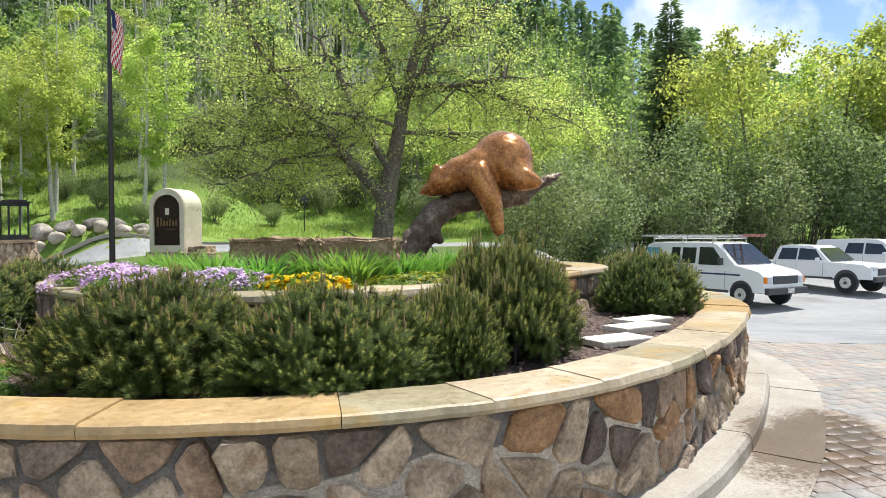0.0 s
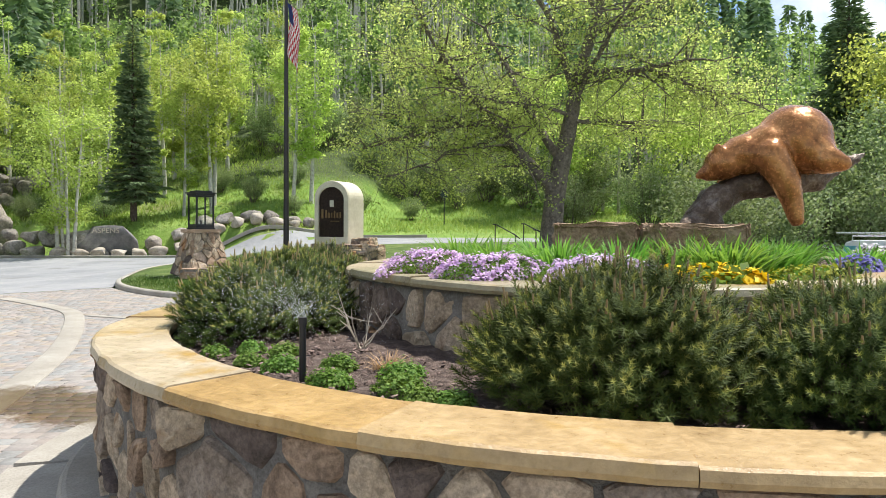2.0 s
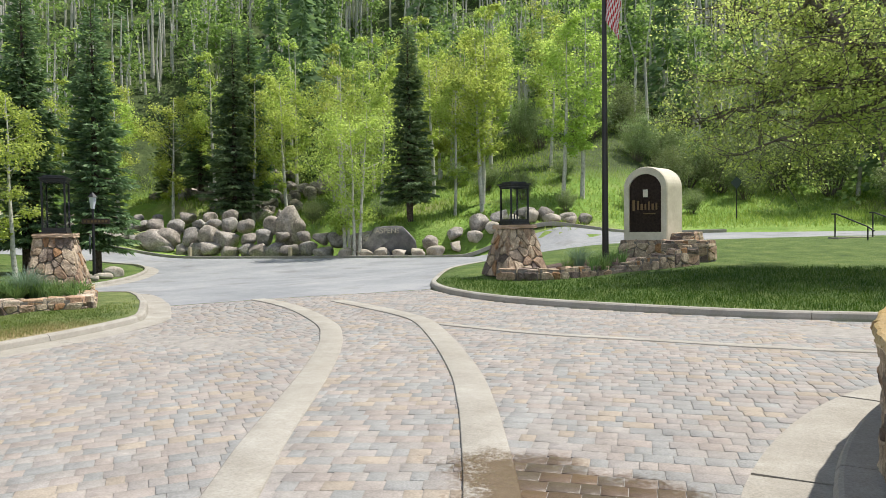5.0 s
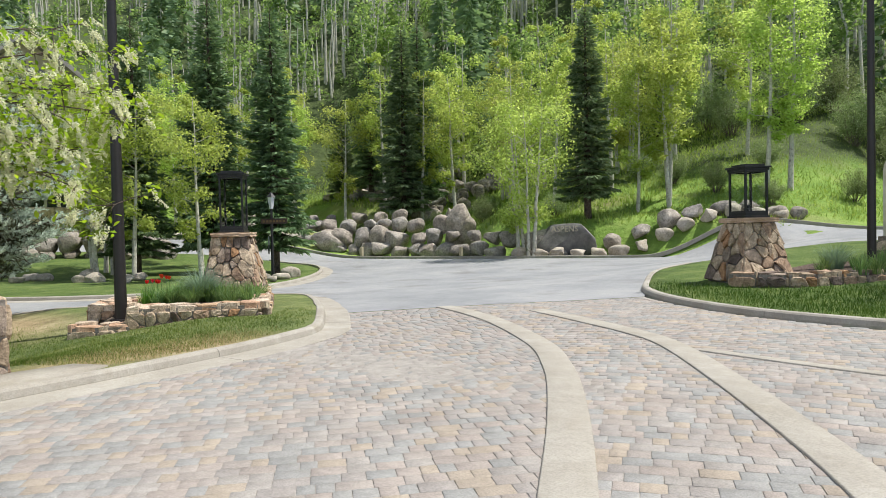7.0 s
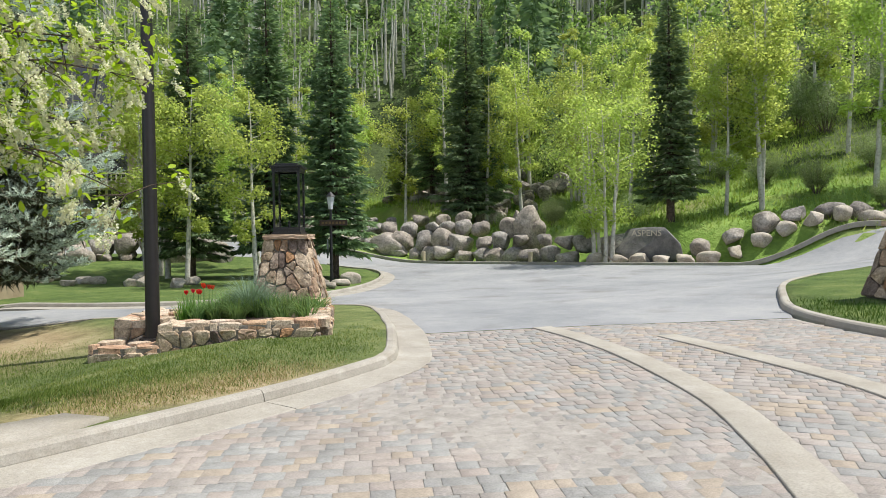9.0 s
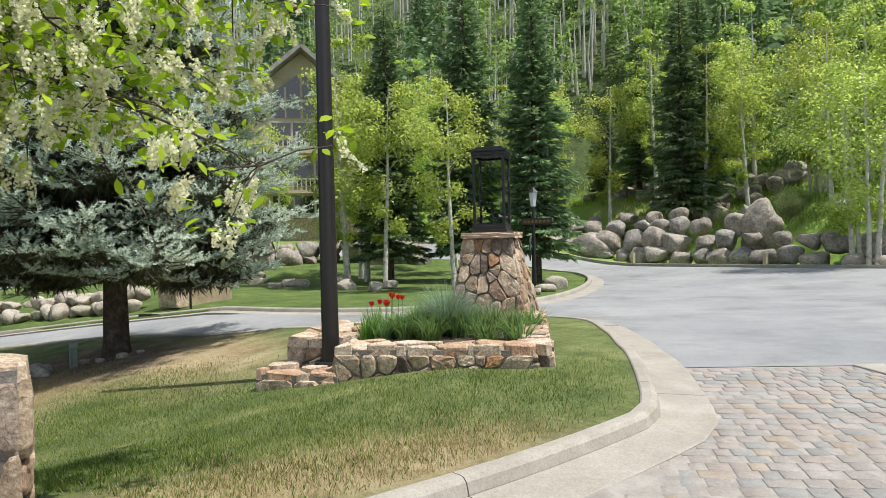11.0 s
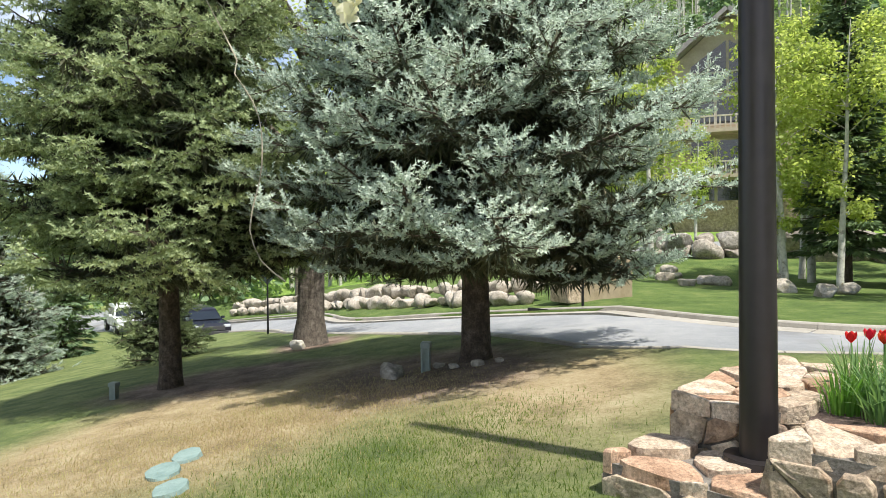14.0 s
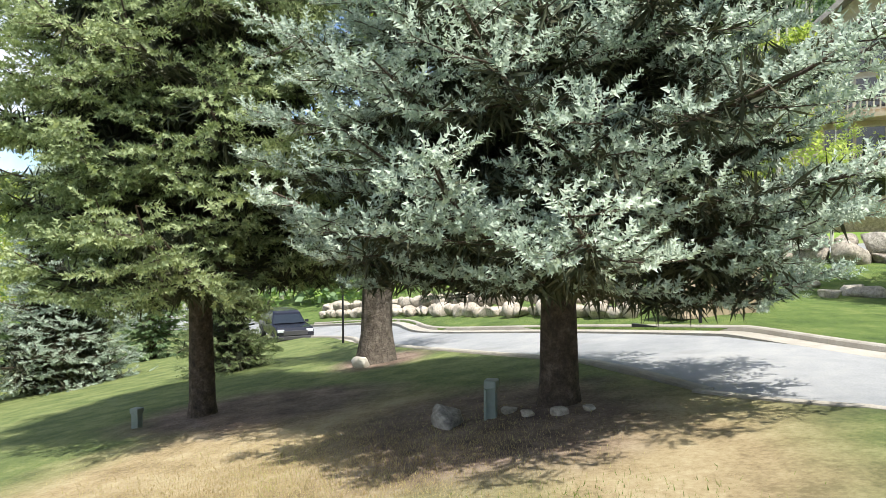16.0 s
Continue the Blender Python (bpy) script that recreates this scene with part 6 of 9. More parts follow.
blob("bronze_log", [
    (px(-52, 132, Y - 0.25), px(-36, 168, Y - 0.22), 0.24, 0.20), (px(-36, 168, Y - 0.22), px(-12, 203, Y - 0.14), 0.20, 0.19), (px(-12, 203, Y - 0.14), px(16, 222, Y - 0.05), 0.19, 0.15),
    (px(16, 222, Y - 0.05), px(62, 226, Y + 0.02), 0.16, 0.17), (px(62, 226, Y + 0.02), px(105, 233, Y + 0.1), 0.18, 0.15), (px(105, 233, Y + 0.1), px(160, 261, Y + 0.2), 0.14, 0.05),
    (px(-20, 190, Y - 0.25), px(-4, 172, Y - 0.3), 0.13, 0.06), (px(-40, 175, Y - 0.3), px(-46, 150, Y - 0.5), 0.14, 0.14), (px(110, 246, Y), px(128, 256, Y - 0.05), 0.06, 0.025),
], M_BRONZE_DARK, "dark bronze gnarled log under the bear statue", "statue", 0.029, 0.035)


# ---- needles close by ----
def brush(n, reach, width, splay, seed):
    """A twig clothed in needles: thin triangles splayed round an axis of length 1."""
    r = np.random.default_rng(seed)
    s = np.linspace(0.02, 1.0, n)
    a = np.arange(n) * 2.4 + r.uniform(-0.3, 0.3, n)
    v = []
    for q, k in zip(s, a):
        out = np.array([math.cos(k), math.sin(k), 0])
        tan = np.array([-math.sin(k), math.cos(k), 0])
        L = reach * r.uniform(0.8, 1.15) * (1.0 if q < 0.85 else 0.8)
        base = np.array([0, 0, q])
        tip = base + out * L * math.sin(splay) + np.array([0, 0, L * math.cos(splay)])
        v += [base - tan * width, base + tan * width, tip]
    return np.array(v), np.arange(3 * n).reshape(n, 3)


def mugo_mesh(seed, w, h, twigs):
    """A low pine: a knobbly dome of short shoots, each a fluffy star of needles, dark inside."""
    r = np.random.default_rng(seed)
    wood = Soup()
    k = 120
    a = np.arange(k) * 2.4 + r.uniform(-0.25, 0.25, k)
    up = 1 - (np.arange(k) + 0.5) / k * 0.98
    rim = np.sqrt(np.clip(1 - up ** 2.2, 0, 1))
    swell = r.uniform(0.86, 1.1, k) * (1 + 0.06 * np.sin(3 * a + seed))
    lc = np.stack([np.cos(a) * rim * w * 0.43 * swell, np.sin(a) * rim * w * 0.43 * swell, h * (0.06 + 0.76 * up * swell)], 1)
    lr = w * r.uniform(0.055, 0.09, k)
    core = lc * np.array([0.7, 0.7, 0.72])
    for c in lc[::2]:
        v, f, _ = limb((c[0] * 0.2, c[1] * 0.2, -0.1), c, 0.02, 0.008, r, 0.1, 5, 5)
        wood.add(v, f)
    inner = r.random(twigs) < 0.25
    pick = r.integers(0, k, twigs)
    d = r.normal(size=(twigs, 3)) + np.array([0, 0, 0.3])
    d /= np.linalg.norm(d, axis=1, keepdims=True)
    p = np.where(inner[:, None], core[pick], lc[pick]) + d * (lr[pick] * r.uniform(0.5, 1.05, twigs) * np.where(inner, 1.4, 1.0))[:, None]
    keep = p[:, 2] > 0.012
    p, d, pick, inner = p[keep], d[keep], pick[keep], inner[keep]
    away = lc[pick] / np.array([w * 0.5, w * 0.5, h])
    ax = d * 0.55 + away * 0.6 + np.array([0, 0, 0.45]) + r.normal(size=p.shape) * 0.15
    x, y, z = frames(ax, r)
    size = r.uniform(0.045, 0.07, len(p))
    bv, bf = brush(26, 0.62, 0.045, 1.05, seed)
    needles = mesh_of("needles", *spread(bv, bf, p, x, y, z, size))
    # the paler tuft that ends each outer shoot
    m = np.where(~inner & (np.sum(d * away, 1) > 0.1) & (p[:, 2] > h * 0.2) & (r.random(len(p)) < 0.7))[0]
    bv, bf = brush(12, 0.75, 0.085, 0.8, seed + 1)
    tips = mesh_of("young_growth", *spread(bv, bf, (p + z * size[:, None] * 0.9)[m], x[m], y[m], z[m], size[m] * 0.5))
    cand = Soup()
    for j in r.choice(m, min(260, len(m)), replace=False):
        if p[j, 2] > h * 0.55:
            t = p[j] + z[j] * size[j]
            cand.add(*tube([t, t + np.array([0, 0, 1]) * r.uniform(0.02, 0.05) + z[j] * 0.015], [0.006, 0.0035], 5))
    return wood.mesh("stem"), needles, cand.mesh("upright_growth"), tips


M_CANDLE = foliage("pine_candles", [(0.0, (0.22, 0.16, 0.08)), (1.0, (0.42, 0.32, 0.18))], 0.1)
MUGOS = [mugo_mesh(80 + k, 1.15, 0.6, 4200) for k in range(2)]


def mugo(x, y, sx, sy, sz, turn, k, z=0.955):
    t = thing("mugo_pine", x, y, z, "dense dark green mugo pine in the stone planter", "shrub", "mugo pines", turn)
    t.scale = (sx, sy, sz)
    part("stem", MUGOS[k][0], M_BARK_DARK, t)
    part("needles", MUGOS[k][1], M_MUGO, t)
    part("young_growth", MUGOS[k][3], M_MUGOTIP, t, "yellow-green young tips")["kind"] = "stuff"
    ob = part("upright_growth", MUGOS[k][2], M_CANDLE, t, "pale upright new shoots")
    ob["kind"] = "stuff"


for args in ((-1.62, 3.80, 1.1, 1.0, 1.0, 20, 0), (-0.62, 3.74, 1.02, 0.9, 0.92, 200, 1), (0.42, 4.72, 0.98, 0.9, 1.28, 90, 0), (2.15, 7.25, 0.95, 0.95, 1.05, 300, 1), (-4.0, 5.5, 1.5, 1.06, 0.92, 98, 1), (-4.3, 7.15, 1.5, 1.0, 0.95, 80, 0), (2.4, 9.0, 0.9, 1.0, 0.95, 10, 0), (0.0, 4.1, 0.6, 0.6, 0.85, 45, 1)):
    mugo(*args)


def near_spruce(name, x, y, height, width, low, seed, material, twigs, size, droop, trunk_r, label, cone=0.8, lim=99.0, bark=None, tip=0.3, old=0.63):
    """A big spruce close to the walk: limbs, side sprays and needle-clothed twigs."""
    r = np.random.default_rng(seed)
    t = thing(name, x, y, gz(x, y) + 0.1, label, "tree")
    wood = Soup()
    v, f = tube([(0, 0, -0.3), (0, 0, 0.25), (0.02, 0, 1.2), (0.05, 0, height * 0.4), (0, 0, height * 0.75), (0, 0, height)], [trunk_r * 1.5, trunk_r * 1.12, trunk_r, trunk_r * 0.7, trunk_r * 0.35, 0.015], 14)
    wood.add(v, f)
    P, D, W, A, TA, TB = [], [], [], [], [], []
    z = low
    while z < min(height * 0.98, lim):
        q = (z - low) / (height - low)
        reach = width * 0.5 * (1 - q) ** cone * (1.0 if q > 0.05 else 0.9)
        n = 9 if q < 0.6 else 7
        a0 = r.uniform(0, 6.28)
        for k in range(n):
            a = a0 + k * 6.283 / n + r.uniform(-0.35, 0.35)
            L = reach * r.uniform(0.5, 1.14)
            out = np.array([math.cos(a), math.sin(a), 0])
            side = np.array([-math.sin(a), math.cos(a), 0])
            s = np.linspace(0, 1, 7)[:, None]
            bow = -droop * L * np.sin(s * 2.2) + 0.20 * L * s ** 2
            bow = bow + r.uniform(-0.12, 0.10) * L * s ** 1.5
            path = np.array([0, 0, z + r.uniform(-0.22, 0.22)]) + out * L * s + np.array([0, 0, 1.0]) * bow + side * (r.normal() * 0.16 * L * s ** 2 + 0.05 * L * np.sin(s * 7 + r.uniform(0, 6)))
            v, f = tube(path, (0.014 + 0.012 * L) * (1 - 0.85 * s[:, 0]), 5)
            wood.add(v, f)
            axes = [(path, out, side, L, 0.25)]
            for j in range(max(2, int(L * 2.2))):
                u = 0.3 + 0.65 * (j + r.random()) / max(2, int(L * 2.2))
                b = np.array([np.interp(u, s[:, 0], path[:, c]) for c in range(3)])
                sg = 1 if j % 2 else -1
                d2 = out * r.uniform(0.5, 0.9) + side * sg * r.uniform(0.5, 0.95) + np.array([0, 0, -0.7 * droop + r.uniform(-0.2, 0.25)])
                d2 /= np.linalg.norm(d2)
                l2 = (0.42 * L * (1.12 - u) + 0.2) * r.uniform(0.7, 1.2)
                s2 = np.linspace(0, 1, 5)[:, None]
                p2 = b + d2 * l2 * s2 + np.array([0, 0, 1.0]) * l2 * (-droop * 0.5 * s2 + (0.35 * tip - 0.05) * s2 ** 2)
                wood.add(*tube(p2, (0.006 + 0.006 * l2) * (1 - 0.8 * s2[:, 0]), 4))
                axes.append((p2, d2, np.cross(np.array([0, 0, 1.0]), d2), l2, u))
            for pth, o2, sd2, l2, u0 in axes:
                ss = np.linspace(0, 1, len(pth))
                m = max(4, int(l2 * 8))
                for i in range(m):
                    u = 0.25 + 0.75 * (i + r.random()) / m
                    b = np.array([np.interp(u, ss, pth[:, c]) for c in range(3)])
                    sg = 1 if i % 2 else -1
                    sl = (0.10 + 0.06 * l2) * (1.2 - u) * r.uniform(0.7, 1.4) + 0.10
                    dr = o2 * r.uniform(0.5, 1.0) + sd2 * sg * r.uniform(0.3, 1.0) + np.array([0, 0, -0.8 * droop + r.uniform(-0.25, 0.3) + 0.5 * (tip - 0.3)])
                    dr /= np.linalg.norm(dr)
                    e = b + dr * sl
                    TA.append(b)
                    TB.append(e)
                    c = max(3, int(sl / 0.05))
                    perp = np.cross(dr, np.array([0, 0, 1.0]))
                    perp /= np.linalg.norm(perp) + 1e-9
                    for w in range(c):
                        g = (w + 0.6) / c
                        kk = 1 if w % 2 else -1
                        P.append(b + (e - b) * g)
                        D.append(dr * 0.9 + perp * kk * 0.7 * (1 - 0.6 * g) + np.array([0, 0, tip * (0.4 + 0.6 * g) - 0.9 * droop * r.random()]) + r.normal(size=3) * 0.25)
                        reach_u = u if u0 == 0.25 else u0 + (1 - u0) * u
                        W.append(0.7 + 0.4 * reach_u)
                        A.append(reach_u * 0.8 + 0.2 * g + r.normal() * 0.05)
        z += (0.17 + 0.009 * height * (1 - q)) * r.uniform(0.75, 1.2)
    P, D, W, A = np.array(P), np.array(D), np.array(W), np.array(A)
    wood.add(*sticks(TA, TB, 0.005, 0.003))
    if len(P) > twigs:
        m = r.choice(len(P), twigs, replace=False)
        P, D, W, A = P[m], D[m], W[m], A[m]
    part("trunk", wood.mesh("trunk", True), bark or M_BARK_DARK, t)
    # this year's outer twigs, needle by needle, and older sprays further in, darkened to paint the crown's inner shade
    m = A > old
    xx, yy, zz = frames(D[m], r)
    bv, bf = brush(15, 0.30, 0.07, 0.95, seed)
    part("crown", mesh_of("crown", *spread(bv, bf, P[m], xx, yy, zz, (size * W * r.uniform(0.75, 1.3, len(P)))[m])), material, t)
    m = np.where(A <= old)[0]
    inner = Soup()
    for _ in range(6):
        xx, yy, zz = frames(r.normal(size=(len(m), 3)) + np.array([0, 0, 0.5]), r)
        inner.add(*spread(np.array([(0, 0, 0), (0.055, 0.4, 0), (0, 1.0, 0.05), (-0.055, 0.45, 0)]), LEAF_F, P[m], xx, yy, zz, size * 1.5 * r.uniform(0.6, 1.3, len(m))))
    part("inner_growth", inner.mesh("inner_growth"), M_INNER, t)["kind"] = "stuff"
    return t


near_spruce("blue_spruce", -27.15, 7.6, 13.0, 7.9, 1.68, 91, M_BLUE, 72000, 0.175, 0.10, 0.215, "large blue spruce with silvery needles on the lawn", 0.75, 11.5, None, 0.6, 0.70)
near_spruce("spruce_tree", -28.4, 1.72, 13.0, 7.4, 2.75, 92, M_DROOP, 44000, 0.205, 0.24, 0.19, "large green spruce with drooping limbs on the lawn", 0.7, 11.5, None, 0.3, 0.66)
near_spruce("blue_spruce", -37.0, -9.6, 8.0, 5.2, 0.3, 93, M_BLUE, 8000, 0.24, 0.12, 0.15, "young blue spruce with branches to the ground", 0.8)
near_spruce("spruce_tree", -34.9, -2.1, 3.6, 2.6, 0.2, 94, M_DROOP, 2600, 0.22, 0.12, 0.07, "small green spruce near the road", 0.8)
plant("spruce_tree", SPR2, (M_BARK_DARK, M_BLUE), [(-47, -14, 1.0)], "spruce with blue-green needles beyond the road", "tree", "spruces", seed=12)
plant("spruce_tree", SPR1, (M_BARK_DARK, M_DROOP), [(-33.0, -10.5, 1.0), (-40, -19, 1.0), (-44, -24, 1.1), (-36, -20, 1.0), (-50, -30, 1.1)], "tall green spruce on the lower lawn", "tree", "spruces", seed=13)


M_PALESLAB = surface("pale_slab", [(0.25, (0.50, 0.46, 0.38)), (0.8, (0.68, 0.64, 0.56))], 4, 0.85, 0.3, 60)


def old_trunk():
    """The rough-barked cottonwood behind the spruces, and the pale stone at its foot."""
    r = np.random.default_rng(95)
    x, y = -33.1, 2.95
    t = thing("cottonwood_tree", x, y, gz(x, y) + 0.1, "old cottonwood with deeply furrowed grey bark", "tree")
    wood = Soup()
    pth = [(0, 0, -0.3), (0, 0, 0.1), (0.02, 0, 0.7), (0.0, 0.05, 2.5), (-0.1, 0.1, 5), (-0.2, 0.1, 9)]
    v, f = tube(pth, [0.52, 0.42, 0.32, 0.30, 0.26, 0.16], 40)
    ang = np.tile(np.arange(40), len(pth))
    c = np.repeat(np.array(pth), 40, 0)
    v = c + (v - c) * (1 + 0.09 * np.where(ang % 2 == 0, 1, -1) + r.normal(size=len(v)) * 0.03)[:, None]
    wood.add(v, f)
    cc, cr = [], []
    for k in range(16):
        a = r.uniform(0, 6.28)
        p0 = np.array([0, 0, r.uniform(4.5, 9)])
        e = p0 + np.array([math.cos(a) * 3.2, math.sin(a) * 3.2, r.uniform(1, 4)])
        v, f, pp = limb(p0, e, 0.12, 0.02, r, 0.12, 7, 6)
        wood.add(v, f)
        for j in range(2, 7):
            cc.append(pp[j])
            cr.append(0.9)
    v, f = leaf_cloud(np.array(cc), np.array(cr), 7000, 0.13, r)
    part("trunk", wood.mesh("trunk"), M_BARK, t)
    part("crown", mesh_of("crown", v, f), M_ASPEN, t)
    white = pale(-32.4, 2.85, gz(-32.4, 2.85) + 0.2, 0.44, "round white stone at the foot of the cottonwood", "")
    white.data = white.data.copy()
    white.data.materials.clear()
    white.data.materials.append(M_PALESLAB)
    plant("cottonwood_tree", aspen_meshes(15, 10, 7, 8000, 0.16, 1), (M_BARK, M_ASPEN), [(-56, -20, 1.0), (-64, -8, 1.1), (-72, -22, 1.1), (-60, 6, 1.0), (-48, -22, 1.0), (-42, -15, 0.8), (-54, -34, 1.1), (-40, -30, 1.1)], "tree in fresh leaf beyond the lower road", "tree", "roadside trees", seed=14)


old_trunk()


def blossom_tree():
    """The chokecherry whose flowering boughs hang over the end wall."""
    r = np.random.default_rng(96)
    x, y = -17.6, 3.9
    t = thing("chokecherry_tree", x, y, gz(x, y) + 0.1, "chokecherry with hanging white flower clusters and bright leaves", "tree")
    wood = Soup()
    v, f = tube([(0, 0, -0.3), (0.05, 0.1, 0.8), (0.1, 0.3, 1.8), (0.15, 0.8, 3.0), (0.1, 1.0, 4.4)], [0.14, 0.11, 0.09, 0.07, 0.03], 9)
    wood.add(v, f)
    tips, dirs = [], []
    ends = [(0.9, 4.3, 2.35), (0.6, 3.8, 2.9), (0.1, 4.2, 2.9), (0.3, 3.3, 2.6), (0.9, 3.2, 2.9), (0.2, 2.9, 2.35), (0.6, 2.5, 2.5), (-0.3, 3.1, 3.2), (1.0, 3.6, 3.3), (0.5, 4.6, 3.3), (0.0, 2.4, 3.3), (1.3, 2.8, 3.4), (0.8, 2.2, 2.15), (0.7, 4.4, 3.8), (0.2, 3.8, 4.0), (0.9, 3.4, 4.2), (0.5, 4.8, 4.4), (0.0, 3.2, 4.3), (0.8, 2.7, 4.0), (0.3, 4.4, 3.5), (0.9, 3.9, 2.75)]
    for e in ends:
        b = np.array([0.12, 0.7, 2.6]) + np.array([0, 0.3, 0.4]) * r.random()
        e = np.array(e) + r.normal(size=3) * 0.12
        mid = (b + e) / 2 + np.array([0, 0, 0.55])
        s = np.linspace(0, 1, 9)[:, None]
        path = (1 - s) ** 2 * b + 2 * s * (1 - s) * mid + s * s * e
        wood.add(*tube(path, 0.028 * (1 - 0.85 * s[:, 0]), 5))
        for k in range(3, 9):
            for _ in range(4):
                d = r.normal(size=3) * np.array([0.8, 0.8, 0.4]) + np.array([0.1, 0.3, -0.35])
                d /= np.linalg.norm(d)
                L = r.uniform(0.15, 0.5)
                q = path[k] + d * L
                wood.add(*tube([path[k], (path[k] + q) / 2 + np.array([0, 0, 0.03]), q], [0.007, 0.005, 0.003], 4))
                tips.append(q)
                dirs.append(d)
    tips, dirs = np.array(tips), np.array(dirs)
    keep = tips[:, 2] > 1.75
    tips, dirs = tips[keep], dirs[keep]
    # leaves
    n = 5200
    pick = r.integers(0, len(tips), n)
    p = tips[pick] + r.normal(size=(n, 3)) * 0.10
    xx, yy, zz = frames(np.array([0, 0, 0.9]) + r.normal(size=(n, 3)) * 0.55, r)
    lv = np.array([(0, 0, 0), (0.2, 0.3, 0.05), (0.22, 0.65, 0.06), (0, 1.0, -0.03), (-0.22, 0.65, 0.06), (-0.2, 0.3, 0.05)])
    v, f = spread(lv, np.array([(0, 1, 4, 5), (1, 2, 3, 4)]), p, xx, yy, zz, r.uniform(0.07, 0.12, n))
    # one long bare twig that hangs free
    part("bare_twig", mesh_of("bare_twig", *tube(ring(np.array([(-17.75, 6.9, 2.75), (-18.1, 7.25, 2.35), (-18.21, 7.50, 1.88), (-18.21, 7.51, 1.80), (-18.22, 7.56, 1.72), (-18.22, 7.59, 1.63), (-18.22, 7.59, 1.50), (-18.22, 7.57, 1.42), (-18.22, 7.55, 1.33), (-18.21, 7.56, 1.28), (-18.22, 7.59, 1.21), (-18.23, 7.66, 1.15)]), 40, False) - np.array([x, y, gz(x, y) + 0.1]), 0.0022 + 0.0005 * np.sin(np.arange(40) * 1.7), 6), True), M_TWIG, t, "pale bare hanging twig")
    part("trunk", wood.mesh("trunk", True), M_BARK_DARK, t)
    part("leaves", mesh_of("leaves", v, f), M_CHERRY, t)["kind"] = "stuff"
    # racemes: hanging spikes of many small florets
    m = 1600
    pick = r.integers(0, len(tips), m)
    P = []
    for i in pick:
        b = tips[i] + r.normal(size=3) * 0.05
        d = np.array([0, 0, -1.0]) + dirs[i] * 0.55 + r.normal(size=3) * 0.25
        d /= np.linalg.norm(d)
        L = r.uniform(0.11, 0.19)
        k = 60
        s = r.random(k)
        off = r.normal(size=(k, 3))
        off /= np.linalg.norm(off, axis=1, keepdims=True)
        P.append(b + d * (s * L)[:, None] + off * (0.028 * (1.1 - 0.5 * s))[:, None])
    P = np.concatenate(P)
    xx, yy, zz = frames(r.normal(size=P.shape), r)
    v, f = spread(np.array([(-0.5, -0.5, 0), (0.5, -0.5, 0.15), (0.5, 0.5, 0), (-0.5, 0.5, 0.15)]), LEAF_F, P, xx, yy, zz, r.uniform(0.012, 0.02, len(P)))
    part("blossom", mesh_of("blossom", v, f), M_BLOSSOM, t, "hanging creamy white flower clusters")["kind"] = "stuff"


M_TWIG = plain("pale_twig", (0.46, 0.40, 0.32), 0.9)
M_CHERRY = foliage("chokecherry_leaves", [(0.0, (0.14, 0.23, 0.02)), (0.5, (0.28, 0.42, 0.03)), (1.0, (0.46, 0.58, 0.06))], 0.55)
M_BLOSSOM = foliage("white_blossom", [(0.0, (0.66, 0.66, 0.44)), (0.5, (0.82, 0.81, 0.64)), (1.0, (0.90, 0.89, 0.78))], 0.5, thin=(1.0, 1.0, 0.85), obj=0.05)
blossom_tree()


# ---- flowers and bed plants ----
def cushion(name, x, y, z, w, d, h, n, size, material, under, label, category, turn=0, seed=1):
    """A low mound covered with small flowers over leaves."""
    r = np.random.default_rng(seed)
    t = thing(name, x, y, z, label, category, "", turn)
    a, q = r.uniform(0, 6.283, n), np.sqrt(r.random(n))
    wob = 1 + 0.16 * np.sin(3 * a + seed) + 0.1 * np.sin(5 * a)
    p = np.stack([np.cos(a) * q * w / 2 * wob, np.sin(a) * q * d / 2 * wob, h * np.sqrt(np.clip(1 - q * q, 0, 1)) * (0.8 + 0.25 * np.sin(a * 7 + q * 9)) + r.normal(size=n) * 0.012], 1)
    up = p / np.array([w / 2, d / 2, h]) ** 2 * 0.1 + np.array([0, 0, 0.6]) + r.normal(size=(n, 3)) * 0.4
    xx, yy, zz = frames(up, r)
    v, f = spread(np.array([(-0.5, -0.5, 0), (0.5, -0.5, 0.1), (0.5, 0.5, 0), (-0.5, 0.5, 0.1)]), LEAF_F, p, xx, yy, zz, size * r.uniform(0.6, 1.2, n))
    part("bloom_cover", mesh_of("bloom_cover", v, f), material, t)["kind"] = "stuff"
    m = n
    a, q = r.uniform(0, 6.283, m), np.sqrt(r.random(m))
    p = np.stack([np.cos(a) * q * w / 2 * 1.03, np.sin(a) * q * d / 2 * 1.03, h * 0.9 * np.sqrt(np.clip(1 - q * q, 0, 1)) - 0.015 + r.normal(size=m) * 0.012], 1)
    xx, yy, zz = frames(np.array([0, 0, 0.5]) + r.normal(size=(m, 3)), r)
    v, f = spread(LEAF_V, LEAF_F, p, xx, yy, zz, size * 1.3 * r.uniform(0.6, 1.2, m))
    part("foliage", mesh_of("foliage", v, f), under, t)["kind"] = "stuff"


